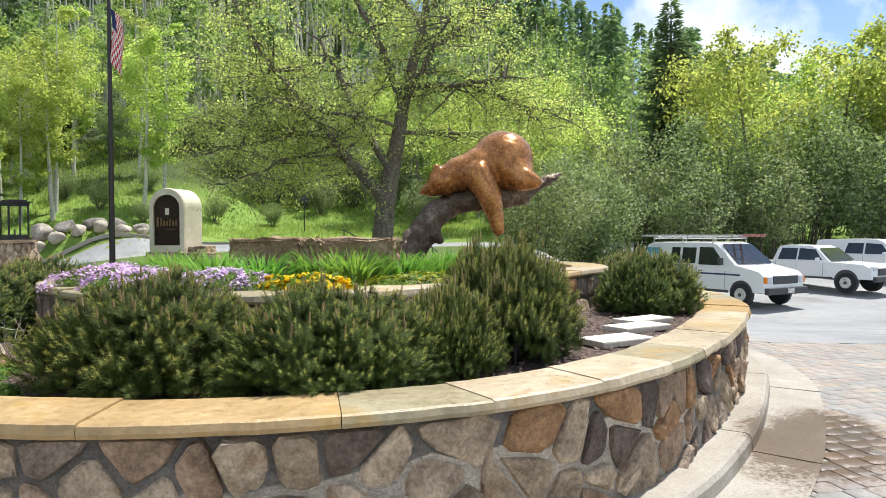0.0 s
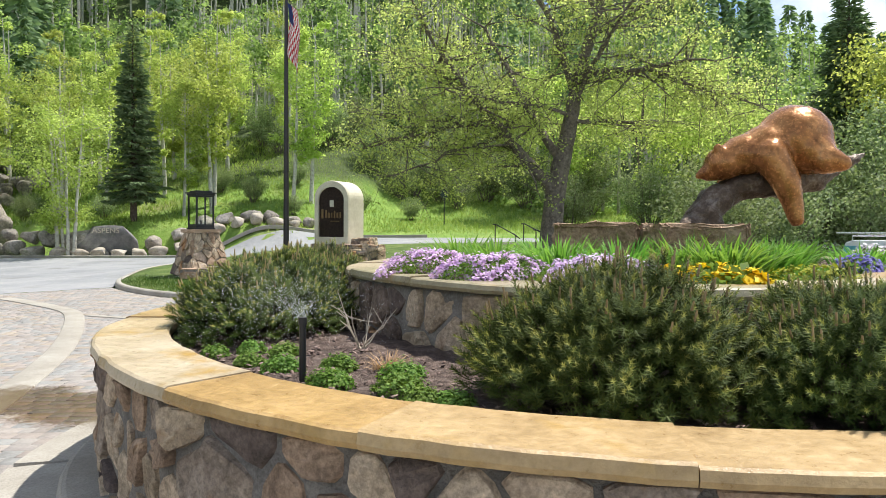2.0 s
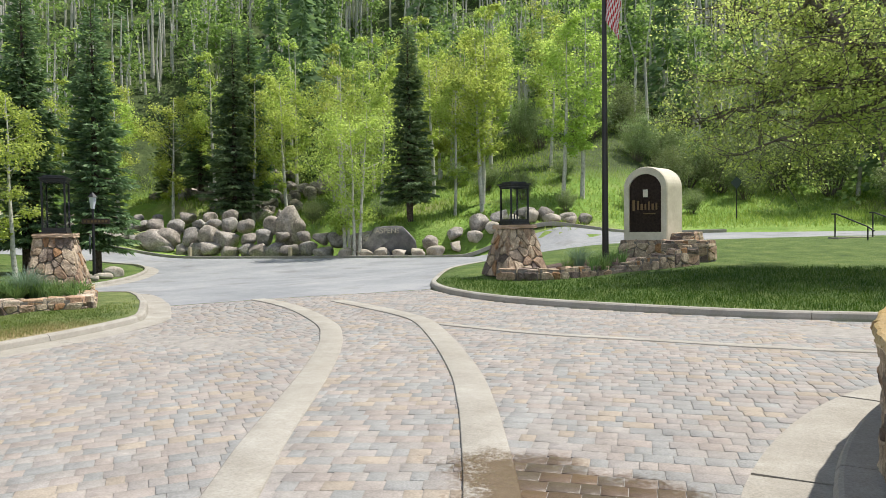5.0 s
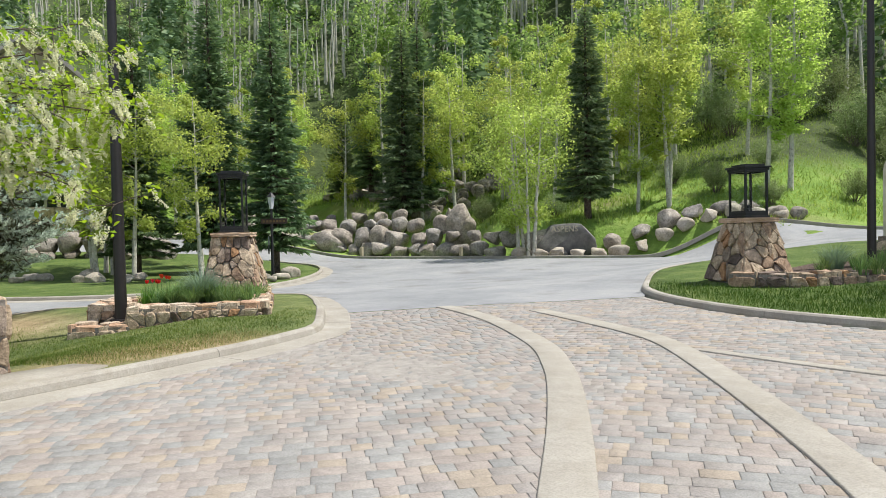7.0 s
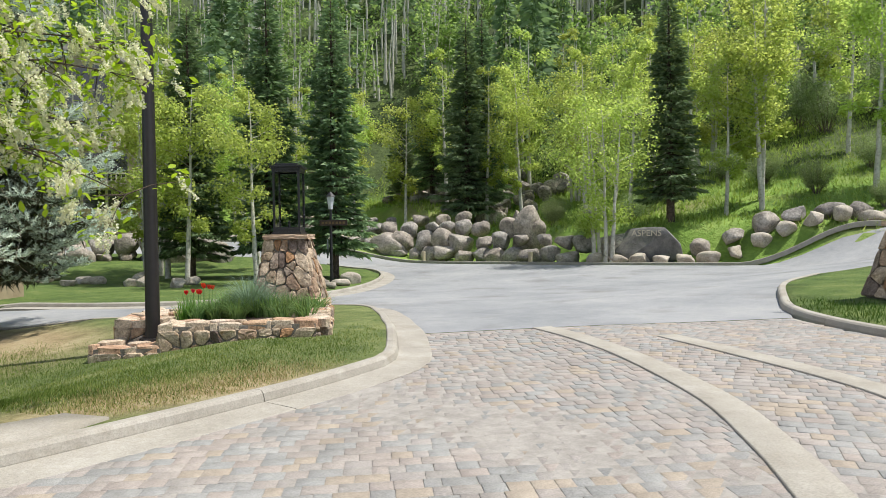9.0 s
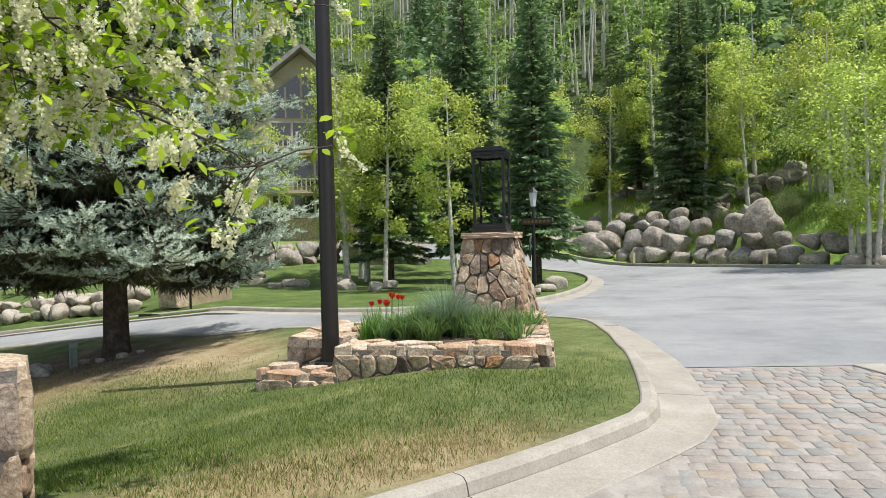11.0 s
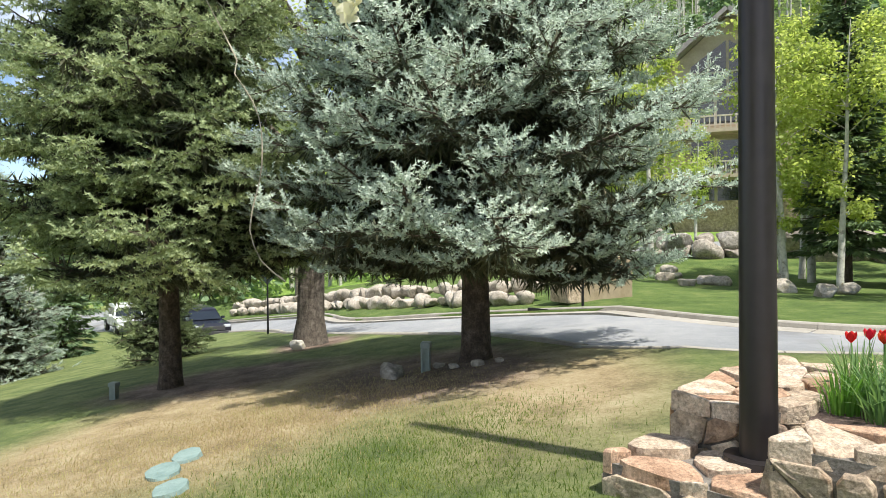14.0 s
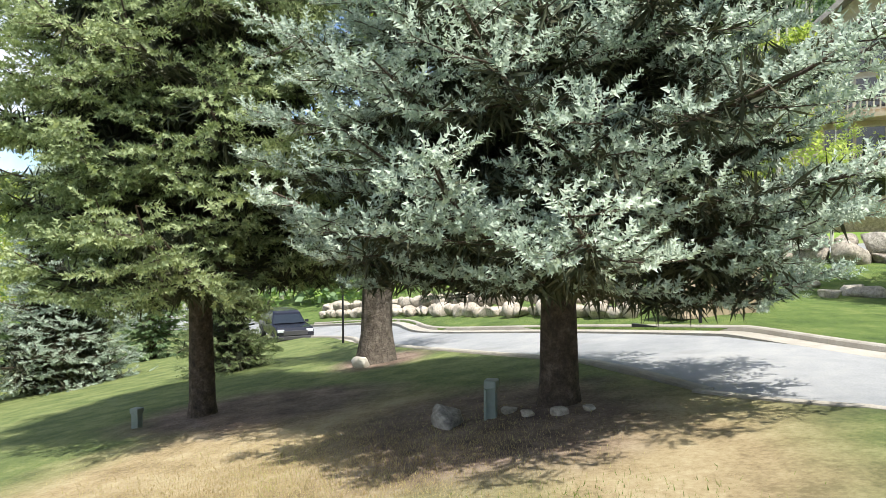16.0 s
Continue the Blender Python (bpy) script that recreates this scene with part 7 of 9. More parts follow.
def tuft(name, x, y, z, n, length, width, spread_r, lean, material, label, category, seed, group="", tips=None):
    """Strap leaves that rise from a crown and arch over."""
    r = np.random.default_rng(seed)
    t = thing(name, x, y, z, label, category, group)
    k = 6
    a = r.uniform(0, 6.283, n)
    q = np.sqrt(r.random(n)) * spread_r
    L = length * r.uniform(0.65, 1.15, n)
    ln = lean * r.uniform(0.3, 1.3, n)
    out = np.stack([np.cos(a), np.sin(a), np.zeros(n)], 1)
    side = np.stack([-np.sin(a + r.normal(size=n) * 0.4), np.cos(a), np.zeros(n)], 1)
    base = np.stack([np.cos(a) * q, np.sin(a) * q, np.full(n, -0.02)], 1)
    s = np.linspace(0, 1, k)
    V = []
    for u in s:
        c = base + out * (L * ln * u ** 1.8)[:, None] + np.array([0, 0, 1.0]) * (L * (u - 0.5 * ln * u ** 2.6))[:, None]
        w = (width * (1 - u ** 2.2) * (0.6 + 0.8 * u * (1 - u)) + 0.0006)
        V += [c - side * w / 2, c + side * w / 2]
    V = np.stack(V, 1)
    f = np.array([[2 * i, 2 * i + 1, 2 * i + 3, 2 * i + 2] for i in range(k - 1)])
    F = (f[None] + (np.arange(n) * 2 * k)[:, None, None]).reshape(-1, 4)
    part("leaf_clump", mesh_of("leaf_clump", V.reshape(-1, 3), F), material, t)["kind"] = "stuff"
    return t


M_PHLOX = foliage("phlox_blooms", [(0.0, (0.58, 0.36, 0.64)), (0.5, (0.74, 0.54, 0.77)), (1.0, (0.86, 0.72, 0.88))], 0.25, thin=(1, 1, 1), obj=0.1)
M_YELLOW = foliage("yellow_blooms", [(0.0, (0.70, 0.42, 0.01)), (1.0, (0.85, 0.64, 0.03))], 0.25, thin=(1, 1, 1), obj=0.05)
M_YGREEN = foliage("yellow_green_mat", [(0.0, (0.22, 0.24, 0.02)), (1.0, (0.46, 0.42, 0.05))], 0.3, obj=0.05)
M_WHITEBLOOM = foliage("white_blooms", [(0.0, (0.55, 0.5, 0.58)), (1.0, (0.8, 0.78, 0.8))], 0.25, thin=(1, 1, 1), obj=0.05)
M_VIOLET = foliage("violet_blooms", [(0.0, (0.12, 0.10, 0.35)), (1.0, (0.28, 0.24, 0.58))], 0.25, thin=(1, 1, 1), obj=0.05)
M_LILY = foliage("daylily_blades", [(0.0, (0.07, 0.17, 0.027)), (0.5, (0.15, 0.31, 0.054)), (1.0, (0.3, 0.46, 0.108))], 0.45)
M_BLADE = foliage("bulb_blades", [(0.0, (0.07, 0.135, 0.05)), (0.5, (0.155, 0.25, 0.09)), (1.0, (0.30, 0.39, 0.17))], 0.4)
M_BLUEGRASS = foliage("blue_oat_grass", [(0.0, (0.10, 0.17, 0.12)), (1.0, (0.26, 0.35, 0.26))], 0.3)
M_HERB = foliage("herb_leaves", [(0.0, (0.07, 0.14, 0.02)), (0.5, (0.15, 0.26, 0.05)), (1.0, (0.30, 0.40, 0.12))], 0.35)
M_STRAW = foliage("dead_grass", [(0.0, (0.34, 0.22, 0.11)), (1.0, (0.58, 0.42, 0.25))], 0.2, obj=0.0)
M_TULIP = foliage("red_tulips", [(0.0, (0.50, 0.012, 0.02)), (1.0, (0.75, 0.05, 0.04))], 0.3, thin=(1, 0.8, 0.8), obj=0.05)

for k, (x, y, w, d, h, tn) in enumerate(((-2.72, 5.55, 0.85, 0.5, 0.17, 55), (-2.25, 5.12, 0.8, 0.45, 0.17, 35), (-1.62, 4.98, 0.8, 0.5, 0.17, -5), (-2.95, 6.2, 0.6, 0.5, 0.16, 80))):
    cushion("creeping_phlox", x, y, 1.37, w, d, h, 4200, 0.017, M_PHLOX, M_HERB, "mound of creeping phlox in lilac-purple bloom", "flowers", tn, 100 + k)
cushion("pansies", -0.98, 4.98, 1.37, 0.75, 0.34, 0.12, 900, 0.055, M_YELLOW, M_HERB, "low patch of bright yellow pansies", "flowers", 12, 105)
cushion("sedum_mat", -0.22, 5.55, 1.37, 0.9, 0.4, 0.10, 2200, 0.025, M_YGREEN, M_HERB, "low mat of yellow-green sedum", "ground cover", 42, 106)
cushion("candytuft", 1.05, 7.7, 1.37, 0.65, 0.45, 0.2, 1500, 0.025, M_WHITEBLOOM, M_HERB, "mound of white and lilac blooms", "flowers", 50, 107)
cushion("violas", 0.55, 6.75, 1.37, 0.7, 0.35, 0.14, 900, 0.03, M_VIOLET, M_HERB, "patch of violet-blue flowers", "flowers", 55, 108)
for k, (x, y, n, L) in enumerate(((-2.35, 6.1, 110, 0.42), (-1.85, 5.62, 110, 0.44), (-1.45, 5.5, 120, 0.42), (-0.72, 5.62, 130, 0.46), (-0.98, 5.75, 120, 0.46), (-0.35, 6.1, 120, 0.42), (-0.05, 6.7, 110, 0.42), (0.15, 7.4, 110, 0.4), (-2.75, 6.9, 110, 0.42), (-2.0, 6.8, 100, 0.42), (0.75, 7.2, 90, 0.35))):
    tuft("daylily", x, y, 1.37, int(n * 1.9), L * 0.84, 0.03, 0.24, 0.8, M_LILY, "clump of bright green arching daylily leaves", "plant", 110 + k, "daylilies")
for k, (x, y, s) in enumerate(((-3.83, 4.41, 0.9), (-3.67, 4.55, 1.0), (-3.44, 4.50, 1.1), (-3.53, 4.21, 0.9), (-3.28, 4.08, 1.2), (-3.01, 4.20, 1.1), (-2.92, 3.79, 1.3), (-2.62, 4.01, 1.35), (-2.57, 3.73, 1.4), (-2.43, 3.57, 1.0), (-2.29, 3.54, 1.0))):
    cushion("ground_cover", x, y, 0.955, 0.18 * s, 0.16 * s, 0.065 * s, 700, 0.013, M_HERB, M_HERB, "low clump of soft green leaves on the mulch", "plant", 0, 130 + k)

tuft("dry_grass", -2.74, 4.19, 0.955, 150, 0.15, 0.006, 0.07, 0.9, M_STRAW, "small tuft of dead tan grass on the mulch", "plant", 145)


def planter_rocks():
    r = np.random.default_rng(140)
    for x, y, w, d, h, label in ((-1.58, 6.25, 0.62, 0.4, 0.42, "block of brown layered sandstone"), (-0.82, 6.4, 0.78, 0.45, 0.42, "long block of brown layered sandstone"), (-1.16, 6.05, 0.16, 0.25, 0.40, "upright sliver of tan sandstone")):
        bm = box(bmesh.new(), w, d, h, None, 0.03)
        bmesh.ops.subdivide_edges(bm, edges=bm.edges[:], cuts=3, use_grid_fill=True)
        for v in bm.verts:
            v.co += Vector(r.normal(size=3) * 0.014) + Vector((0.02 * noise.noise(v.co * 6), 0, 0))
        ob = part("sandstone_block", bm, M_SANDROCK)
        ob.matrix_basis = pose(x, y, 1.335, 0, 0, r.uniform(-8, 8))
        tagged(ob, label + " among the planter flowers", "rock", "planter rocks")
    for x, y, w, d, tn in ((1.3, 5.15, 0.52, 0.3, 30), (1.66, 5.85, 0.55, 0.28, 32), (1.85, 6.32, 0.55, 0.26, 34)):
        bm = box(bmesh.new(), w, d, 0.05, None, 0.012)
        tagged(part("stepping_stone", bm, M_PALESLAB, None, "", pose(x, y, 0.965, 0, 0, tn)), "flat pale stepping stone set in the mulch", "paving stone", "planter stepping stones")


M_SANDROCK = surface("brown_sandstone", [(0.25, (0.19, 0.12, 0.07)), (0.5, (0.33, 0.225, 0.14)), (0.8, (0.48, 0.36, 0.25))], 4, 0.9, 1.0, 18, bump_dist=0.03, speckle=0.4, speckle_scale=40)
planter_rocks()


def sprinkler(x, y, h):
    t = thing("sprinkler", x, y, 0.94, "black pop-up sprinkler riser in the mulch", "sprinkler", "sprinklers")
    part("riser", rod(bmesh.new(), (0, 0, 0), (0, 0, h), 0.017, None, 12), M_IRON, t)
    bm = rod(bmesh.new(), (0, 0, h), (0, 0, h + 0.035), 0.022, 0.022, 12)
    part("nozzle", bm, M_IRON, t)


sprinkler(-3.08, 3.85, 0.30)
sprinkler(0.45, 4.3, 0.26)
sprinkler(2.62, 7.35, 0.26)


def water_spray(x, y, z, turn, seed):
    """Fine streaks of water thrown in a low fan from a nozzle."""
    r = np.random.default_rng(seed)
    n = 7000
    a = radians(turn) + r.normal(size=n) * 0.4
    s = r.random(n) ** 0.8
    rise = r.uniform(0.2, 0.75, n)
    run = 1.1 * s
    p = np.stack([np.cos(a) * run, np.sin(a) * run, rise * run - 0.55 * run ** 2], 1) + r.normal(size=(n, 3)) * (0.012 + 0.06 * s)[:, None]
    d = np.stack([np.cos(a), np.sin(a), rise - 1.1 * run], 1)
    xx, yy, zz = frames(d, r)
    v, f = spread(np.array([(-0.05, 0, 0), (0.05, 0, 0), (0, 0.05, 1.0)]), np.array([(0, 1, 2)]), p, xx, yy, zz, r.uniform(0.007, 0.018, n))
    tagged(part("water_spray", mesh_of("water_spray", v, f), M_WATER, None, "", pose(x, y, z)), "fine white spray from the sprinkler", "water", kind="stuff")


M_WATER = foliage("spray_water", [(0.0, (0.75, 0.78, 0.8)), (1.0, (0.9, 0.92, 0.93))], 0.5, 0.2, (1, 1, 1), 0.0)
water_spray(-3.08, 3.85, 1.27, 120, 142)
water_spray(0.45, 4.3, 1.235, 150, 143)
water_spray(2.62, 7.35, 1.235, 140, 144)


def bare_twigs():
    r = np.random.default_rng(141)
    s = Soup()
    for k in range(9):
        a = r.uniform(0, 6.28)
        e = np.array([math.cos(a) * 0.16, math.sin(a) * 0.16, r.uniform(0.14, 0.28)])
        v, f, p = limb((0, 0, 0), e, 0.006, 0.002, r, 0.2, 5, 4)
        s.add(v, f)
        v, f, _ = limb(p[3], p[3] + r.normal(size=3) * 0.07 + np.array([0, 0, 0.06]), 0.003, 0.0015, r, 0.1, 3, 3)
        s.add(v, f)
    tagged(part("bare_shrub", s.mesh("bare_shrub"), M_TWIG, None, "", pose(-3.05, 4.75, 0.955)), "small leafless shrub of pale twigs", "shrub")


bare_twigs()


def west_bed():
    r = np.random.default_rng(150)
    front = np.array([(-20.15, 10.25), (-18.95, 11.65)])
    k = 0
    for i in range(40):
        q, b = r.random(), r.random()
        x, y = front[0] + (front[1] - front[0]) * q + np.array([-0.75, 0.62]) * (0.15 + 1.9 * b)
        tuft("bulb_leaves", x, y, 0.19, 74, r.uniform(0.32, 0.52), 0.022, 0.12, r.uniform(0.5, 1.0), M_BLADE, "clump of narrow green bulb leaves in the bed", "plant", 151 + i, "bed bulbs")
    for i, (x, y) in enumerate(((-20.62, 10.32), (-20.85, 10.5), (-20.55, 10.55), (-21.1, 10.75), (-20.8, 10.8), (-21.4, 11.1), (-21.1, 11.05), (-20.4, 10.45), (-20.3, 10.7))):
        tuft("bulb_leaves", x, y, 0.19, 70, r.uniform(0.28, 0.5), 0.02, 0.11, r.uniform(0.3, 0.8), M_BLADE if i % 3 else M_LILY, "clump of narrow green bulb leaves in the bed", "plant", 230 + i, "bed bulbs")
    tuft("blue_oat_grass", -20.35, 11.35, 0.19, 800, 0.82, 0.009, 0.16, 0.8, M_BLUEGRASS, "fountain of fine blue-green ornamental grass", "plant", 190)
    tuft("blue_oat_grass", -20.9, 12.2, 0.19, 260, 0.5, 0.008, 0.12, 0.8, M_BLUEGRASS, "small fountain of blue-green ornamental grass", "plant", 191)
    for i in range(9):
        x, y = -21.0 + r.normal() * 0.16, 10.75 + r.normal() * 0.15
        h = r.uniform(0.36, 0.5)
        t = thing("tulip", x, y, 0.19, "open red tulip on a green stem", "flower", "red tulips")
        part("stem", rod(bmesh.new(), (0, 0, 0), (0, 0, h), 0.005, 0.004, 6), M_STEM, t)
        bm = bmesh.new()
        for a in range(6):
            m = Matrix.Translation((0, 0, h)) @ Matrix.Rotation(a * 1.047, 4, "Z")
            pts = [(0, 0.004, 0), (0.024, 0.02, 0.03), (0.018, 0.032, 0.062), (0, 0.034, 0.078), (-0.018, 0.032, 0.062), (-0.024, 0.02, 0.03)]
            bm.faces.new([bm.verts.new(m @ Vector(p)) for p in pts])
        part("petals", bm, M_TULIP, t)
    # east bed
    for i in range(12):
        x, y = -11.7 + r.uniform(-0.5, 1.4), 21.4 + r.uniform(-0.6, 1.2)
        tuft("bulb_leaves", x, y, gz(x, y) + 0.27, 60, r.uniform(0.35, 0.6), 0.02, 0.14, 0.6, M_BLADE, "clump of narrow green bulb leaves in the bed", "plant", 200 + i, "bed bulbs")
    tuft("blue_oat_grass", -11.3, 21.5, gz(-11.3, 21.5) + 0.27, 300, 0.75, 0.01, 0.14, 0.75, M_BLUEGRASS, "fountain of fine blue-green ornamental grass", "plant", 192)


M_STEM = plain("flower_stem", (0.10, 0.22, 0.05), 0.6)
west_bed()


# aspens round the houses across the road
plant("aspen_tree", ASP1, (M_ASPEN_BARK, M_ASPEN), [(-40.4, 17.0, 0.85), (-38.8, 16.5, 0.85), (-37.6, 17.6, 0.8), (-43.0, 18.6, 0.9), (-34.0, 18.8, 0.75), (-47.5, 14.0, 0.9), (-42.5, 23.5, 0.85), (-55.5, 24.5, 1.0), (-57, 30, 1.1), (-58.5, 27, 1.0), (-57.5, 13.0, 1.0), (-62, 9, 1.1)], ASPEN_LABEL, "tree", "aspens across the road", seed=15)
plant("aspen_tree", ASP2, (M_ASPEN_BARK, M_ASPEN), [(-41.6, 18.4, 0.9), (-45.5, 13.6, 0.85), (-56.5, 18.0, 0.6), (-58.0, 33, 1.1), (-61, 30, 1.1), (-60, 14.0, 1.0)], ASPEN_LABEL, "tree", "aspens across the road", seed=16)


# ---- vehicles ----
def loft(profile, half, top_in=0.0, zsplit=99.0):
    """A car body from its side outline (x, z), drawn in towards the roof above zsplit."""
    bm = bmesh.new()
    rows = []
    for s in (-1, -0.9, 0.9, 1):
        ring_v = []
        for x, z in profile:
            w = half - (max(0.0, z - zsplit) * top_in)
            k = abs(s)
            cx = sum(p[0] for p in profile) / len(profile)
            cz = sum(p[1] for p in profile) / len(profile)
            sh = 1.0 if k < 1 else 0.975
            ring_v.append(bm.verts.new((cx + (x - cx) * sh, s * w, cz + (z - cz) * sh)))
        rows.append(ring_v)
    n = len(profile)
    for a, b in zip(rows, rows[1:]):
        for i in range(n):
            bm.faces.new((a[i], a[(i + 1) % n], b[(i + 1) % n], b[i]))
    bm.faces.new(rows[0][::-1])
    bm.faces.new(rows[-1])
    sharp = [e for e in bm.edges if len(e.link_faces) == 2 and e.calc_face_angle(0) > 0.3]
    bmesh.ops.bevel(bm, geom=sharp, offset=0.035, segments=3, affect="EDGES", profile=0.6, clamp_overlap=True)
    return bm


def side_glass(pts, half, top_in, zsplit, side):
    bm = bmesh.new()
    vs = [bm.verts.new((x, side * (half - max(0.0, z - zsplit) * top_in + 0.012), z)) for x, z in pts]
    f = bm.faces.new(vs)
    r = bmesh.ops.extrude_face_region(bm, geom=[f])
    for v in r["geom"]:
        if isinstance(v, bmesh.types.BMVert):
            v.co.y -= side * 0.03
    return bm


def wheel(parent, x, y, rad, side):
    w = part("wheel", rod(bmesh.new(), (x, y - 0.11, rad), (x, y + 0.11, rad), rad, rad, 24), M_BLACK_RUBBER, parent)
    part("rim", rod(bmesh.new(), (x, y + side * 0.10, rad), (x, y + side * 0.125, rad), rad * 0.62, rad * 0.55, 18), M_CHROME, w)
    part("hub", rod(bmesh.new(), (x, y + side * 0.12, rad), (x, y + side * 0.14, rad), rad * 0.18, rad * 0.15, 12), M_GREY_PLASTIC, w)


def bars(parent, y, spots, material, name="plate_bar"):
    for x0, x1, z0, z1 in spots:
        part(name, box(bmesh.new(), x1 - x0, 0.006, z1 - z0, Matrix.Translation(((x0 + x1) / 2, y, z0))), material, parent)


def van(x, y, z, turn):
    """White work van; x is its way forward."""
    t = thing("work_van", x, y, z, "white panel van with ladders on a roof rack", "van", "", turn)
    half = 0.99
    prof = [(-2.65, 0.42), (-2.68, 1.0), (-2.62, 1.6), (-2.5, 1.98), (-2.2, 2.06), (0.4, 2.08), (0.75, 2.0), (1.55, 1.32), (2.45, 1.14), (2.62, 1.0), (2.66, 0.45)]
    part("body", loft(prof, half, 0.16, 1.2), M_WHITE, t)
    for sd in (-1, 1):
        part("side_window", side_glass([(0.0, 1.30), (0.95, 1.30), (1.02, 1.42), (0.55, 1.90), (0.0, 1.90)], half, 0.16, 1.2, sd), M_CAR_GLASS, t)
        part("side_window", side_glass([(-0.75, 1.33), (-0.15, 1.33), (-0.15, 1.88), (-0.75, 1.88)], half, 0.16, 1.2, sd), M_CAR_GLASS, t)
        part("side_window", side_glass([(-1.25, 1.33), (-0.87, 1.33), (-0.87, 1.88), (-1.25, 1.88)], half, 0.16, 1.2, sd), M_CAR_GLASS, t)
        part("stripe", box(bmesh.new(), 4.0, 0.012, 0.055, Matrix.Translation((-0.3, sd * (half + 0.004), 0.98))), M_NAVY, t, "dark blue side stripe")
        for sx in (-1.32, -0.82, -0.05, 1.12):
            part("door_seam", box(bmesh.new(), 0.014, 0.008, 0.72 if sx < 0.5 else 0.62, Matrix.Translation((sx, sd * (half + 0.002), 0.5))), M_GREY_PLASTIC, t)
        part("sill", box(bmesh.new(), 2.5, 0.03, 0.09, Matrix.Translation((0.0, sd * (half - 0.01), 0.40)), 0.01), M_GREY_PLASTIC, t)
        part("door_handle", box(bmesh.new(), 0.14, 0.03, 0.035, Matrix.Translation((0.12, sd * (half + 0.008), 1.08)), 0.008), M_GREY_PLASTIC, t)
        part("mirror", box(bmesh.new(), 0.12, 0.16, 0.24, Matrix.Translation((1.05, sd * (half + 0.14), 1.32)), 0.02), M_GREY_PLASTIC, t)
        part("headlight", box(bmesh.new(), 0.06, 0.22, 0.2, Matrix.Translation((2.63, sd * 0.78, 0.78)), 0.02), M_LIGHTGLASS, t)
        part("indicator", box(bmesh.new(), 0.10, 0.10, 0.2, Matrix.Translation((2.60, sd * 0.93, 0.78)), 0.02), M_AMBER, t, "orange indicator lens")
        for wx in (-1.75, 1.75):
            wheel(t, wx, sd * 0.93, 0.37, sd)
            part("wheel_arch", rod(bmesh.new(), (wx, sd * 0.90, 0.40), (wx, sd * (half + 0.004), 0.40), 0.44, 0.44, 24), M_GREY_PLASTIC, t)
    bm = bmesh.new()
    bm.faces.new([bm.verts.new(p) for p in ((0.78, -0.74, 1.99), (0.78, 0.74, 1.99), (1.53, 0.86, 1.35), (1.53, -0.86, 1.35))])
    bmesh.ops.translate(bm, verts=bm.verts, vec=(0.02, 0, 0.02))
    part("windscreen", bm, M_CAR_GLASS, t)
    part("grille", box(bmesh.new(), 0.05, 1.2, 0.26, Matrix.Translation((2.64, 0, 0.75)), 0.015), M_GREY_PLASTIC, t)
    part("bumper", box(bmesh.new(), 0.16, 1.96, 0.22, Matrix.Translation((2.68, 0, 0.42)), 0.03), M_GREY_PLASTIC, t)
    part("number_plate", box(bmesh.new(), 0.02, 0.31, 0.15, Matrix.Translation((2.77, 0.1, 0.46))), M_CHROME, t)
    # lettering of the firm as plain shapes
    for sd in (-1, 1):
        for k, (x0, w, h, zz, m) in enumerate(((-2.45, 0.22, 0.24, 1.62, M_TEAL), (-2.2, 0.2, 0.24, 1.62, M_TEAL), (-1.97, 0.22, 0.24, 1.62, M_TEAL), (-2.1, 0.7, 0.12, 1.45, M_GREYTEXT))):
            part("lettering_shape", box(bmesh.new(), w, 0.012, h, Matrix.Translation((x0 + w / 2, sd * (half - (zz - 1.2) * 0.16 + 0.012), zz))), m, t)
    for xx in (-2.2, -0.8, 0.5):
        part("rack_bar", rod(bmesh.new(), (xx, -0.85, 2.2), (xx, 0.85, 2.2), 0.022), M_CHROME, t)
        for sd in (-1, 1):
            part("rack_foot", rod(bmesh.new(), (xx, sd * 0.85, 2.0), (xx, sd * 0.85, 2.22), 0.02), M_CHROME, t)
    for yy, zz, x0, x1, m, lab in ((-0.45, 2.24, -3.0, 1.2, M_CHROME, "aluminium ladder"), (0.35, 2.24, -2.6, 1.5, M_LADDER, "faded red ladder")):
        lad = part("ladder", rod(bmesh.new(), (x0, yy - 0.19, zz + 0.05), (x1, yy - 0.19, zz + 0.05), 0.035), m, t, lab)
        part("rail", rod(bmesh.new(), (x0, yy + 0.19, zz + 0.05), (x1, yy + 0.19, zz + 0.05), 0.035), m, lad)
        for q in np.linspace(x0 + 0.2, x1 - 0.2, 12):
            part("rung", rod(bmesh.new(), (q, yy - 0.19, zz + 0.05), (q, yy + 0.19, zz + 0.05), 0.016), m, lad)


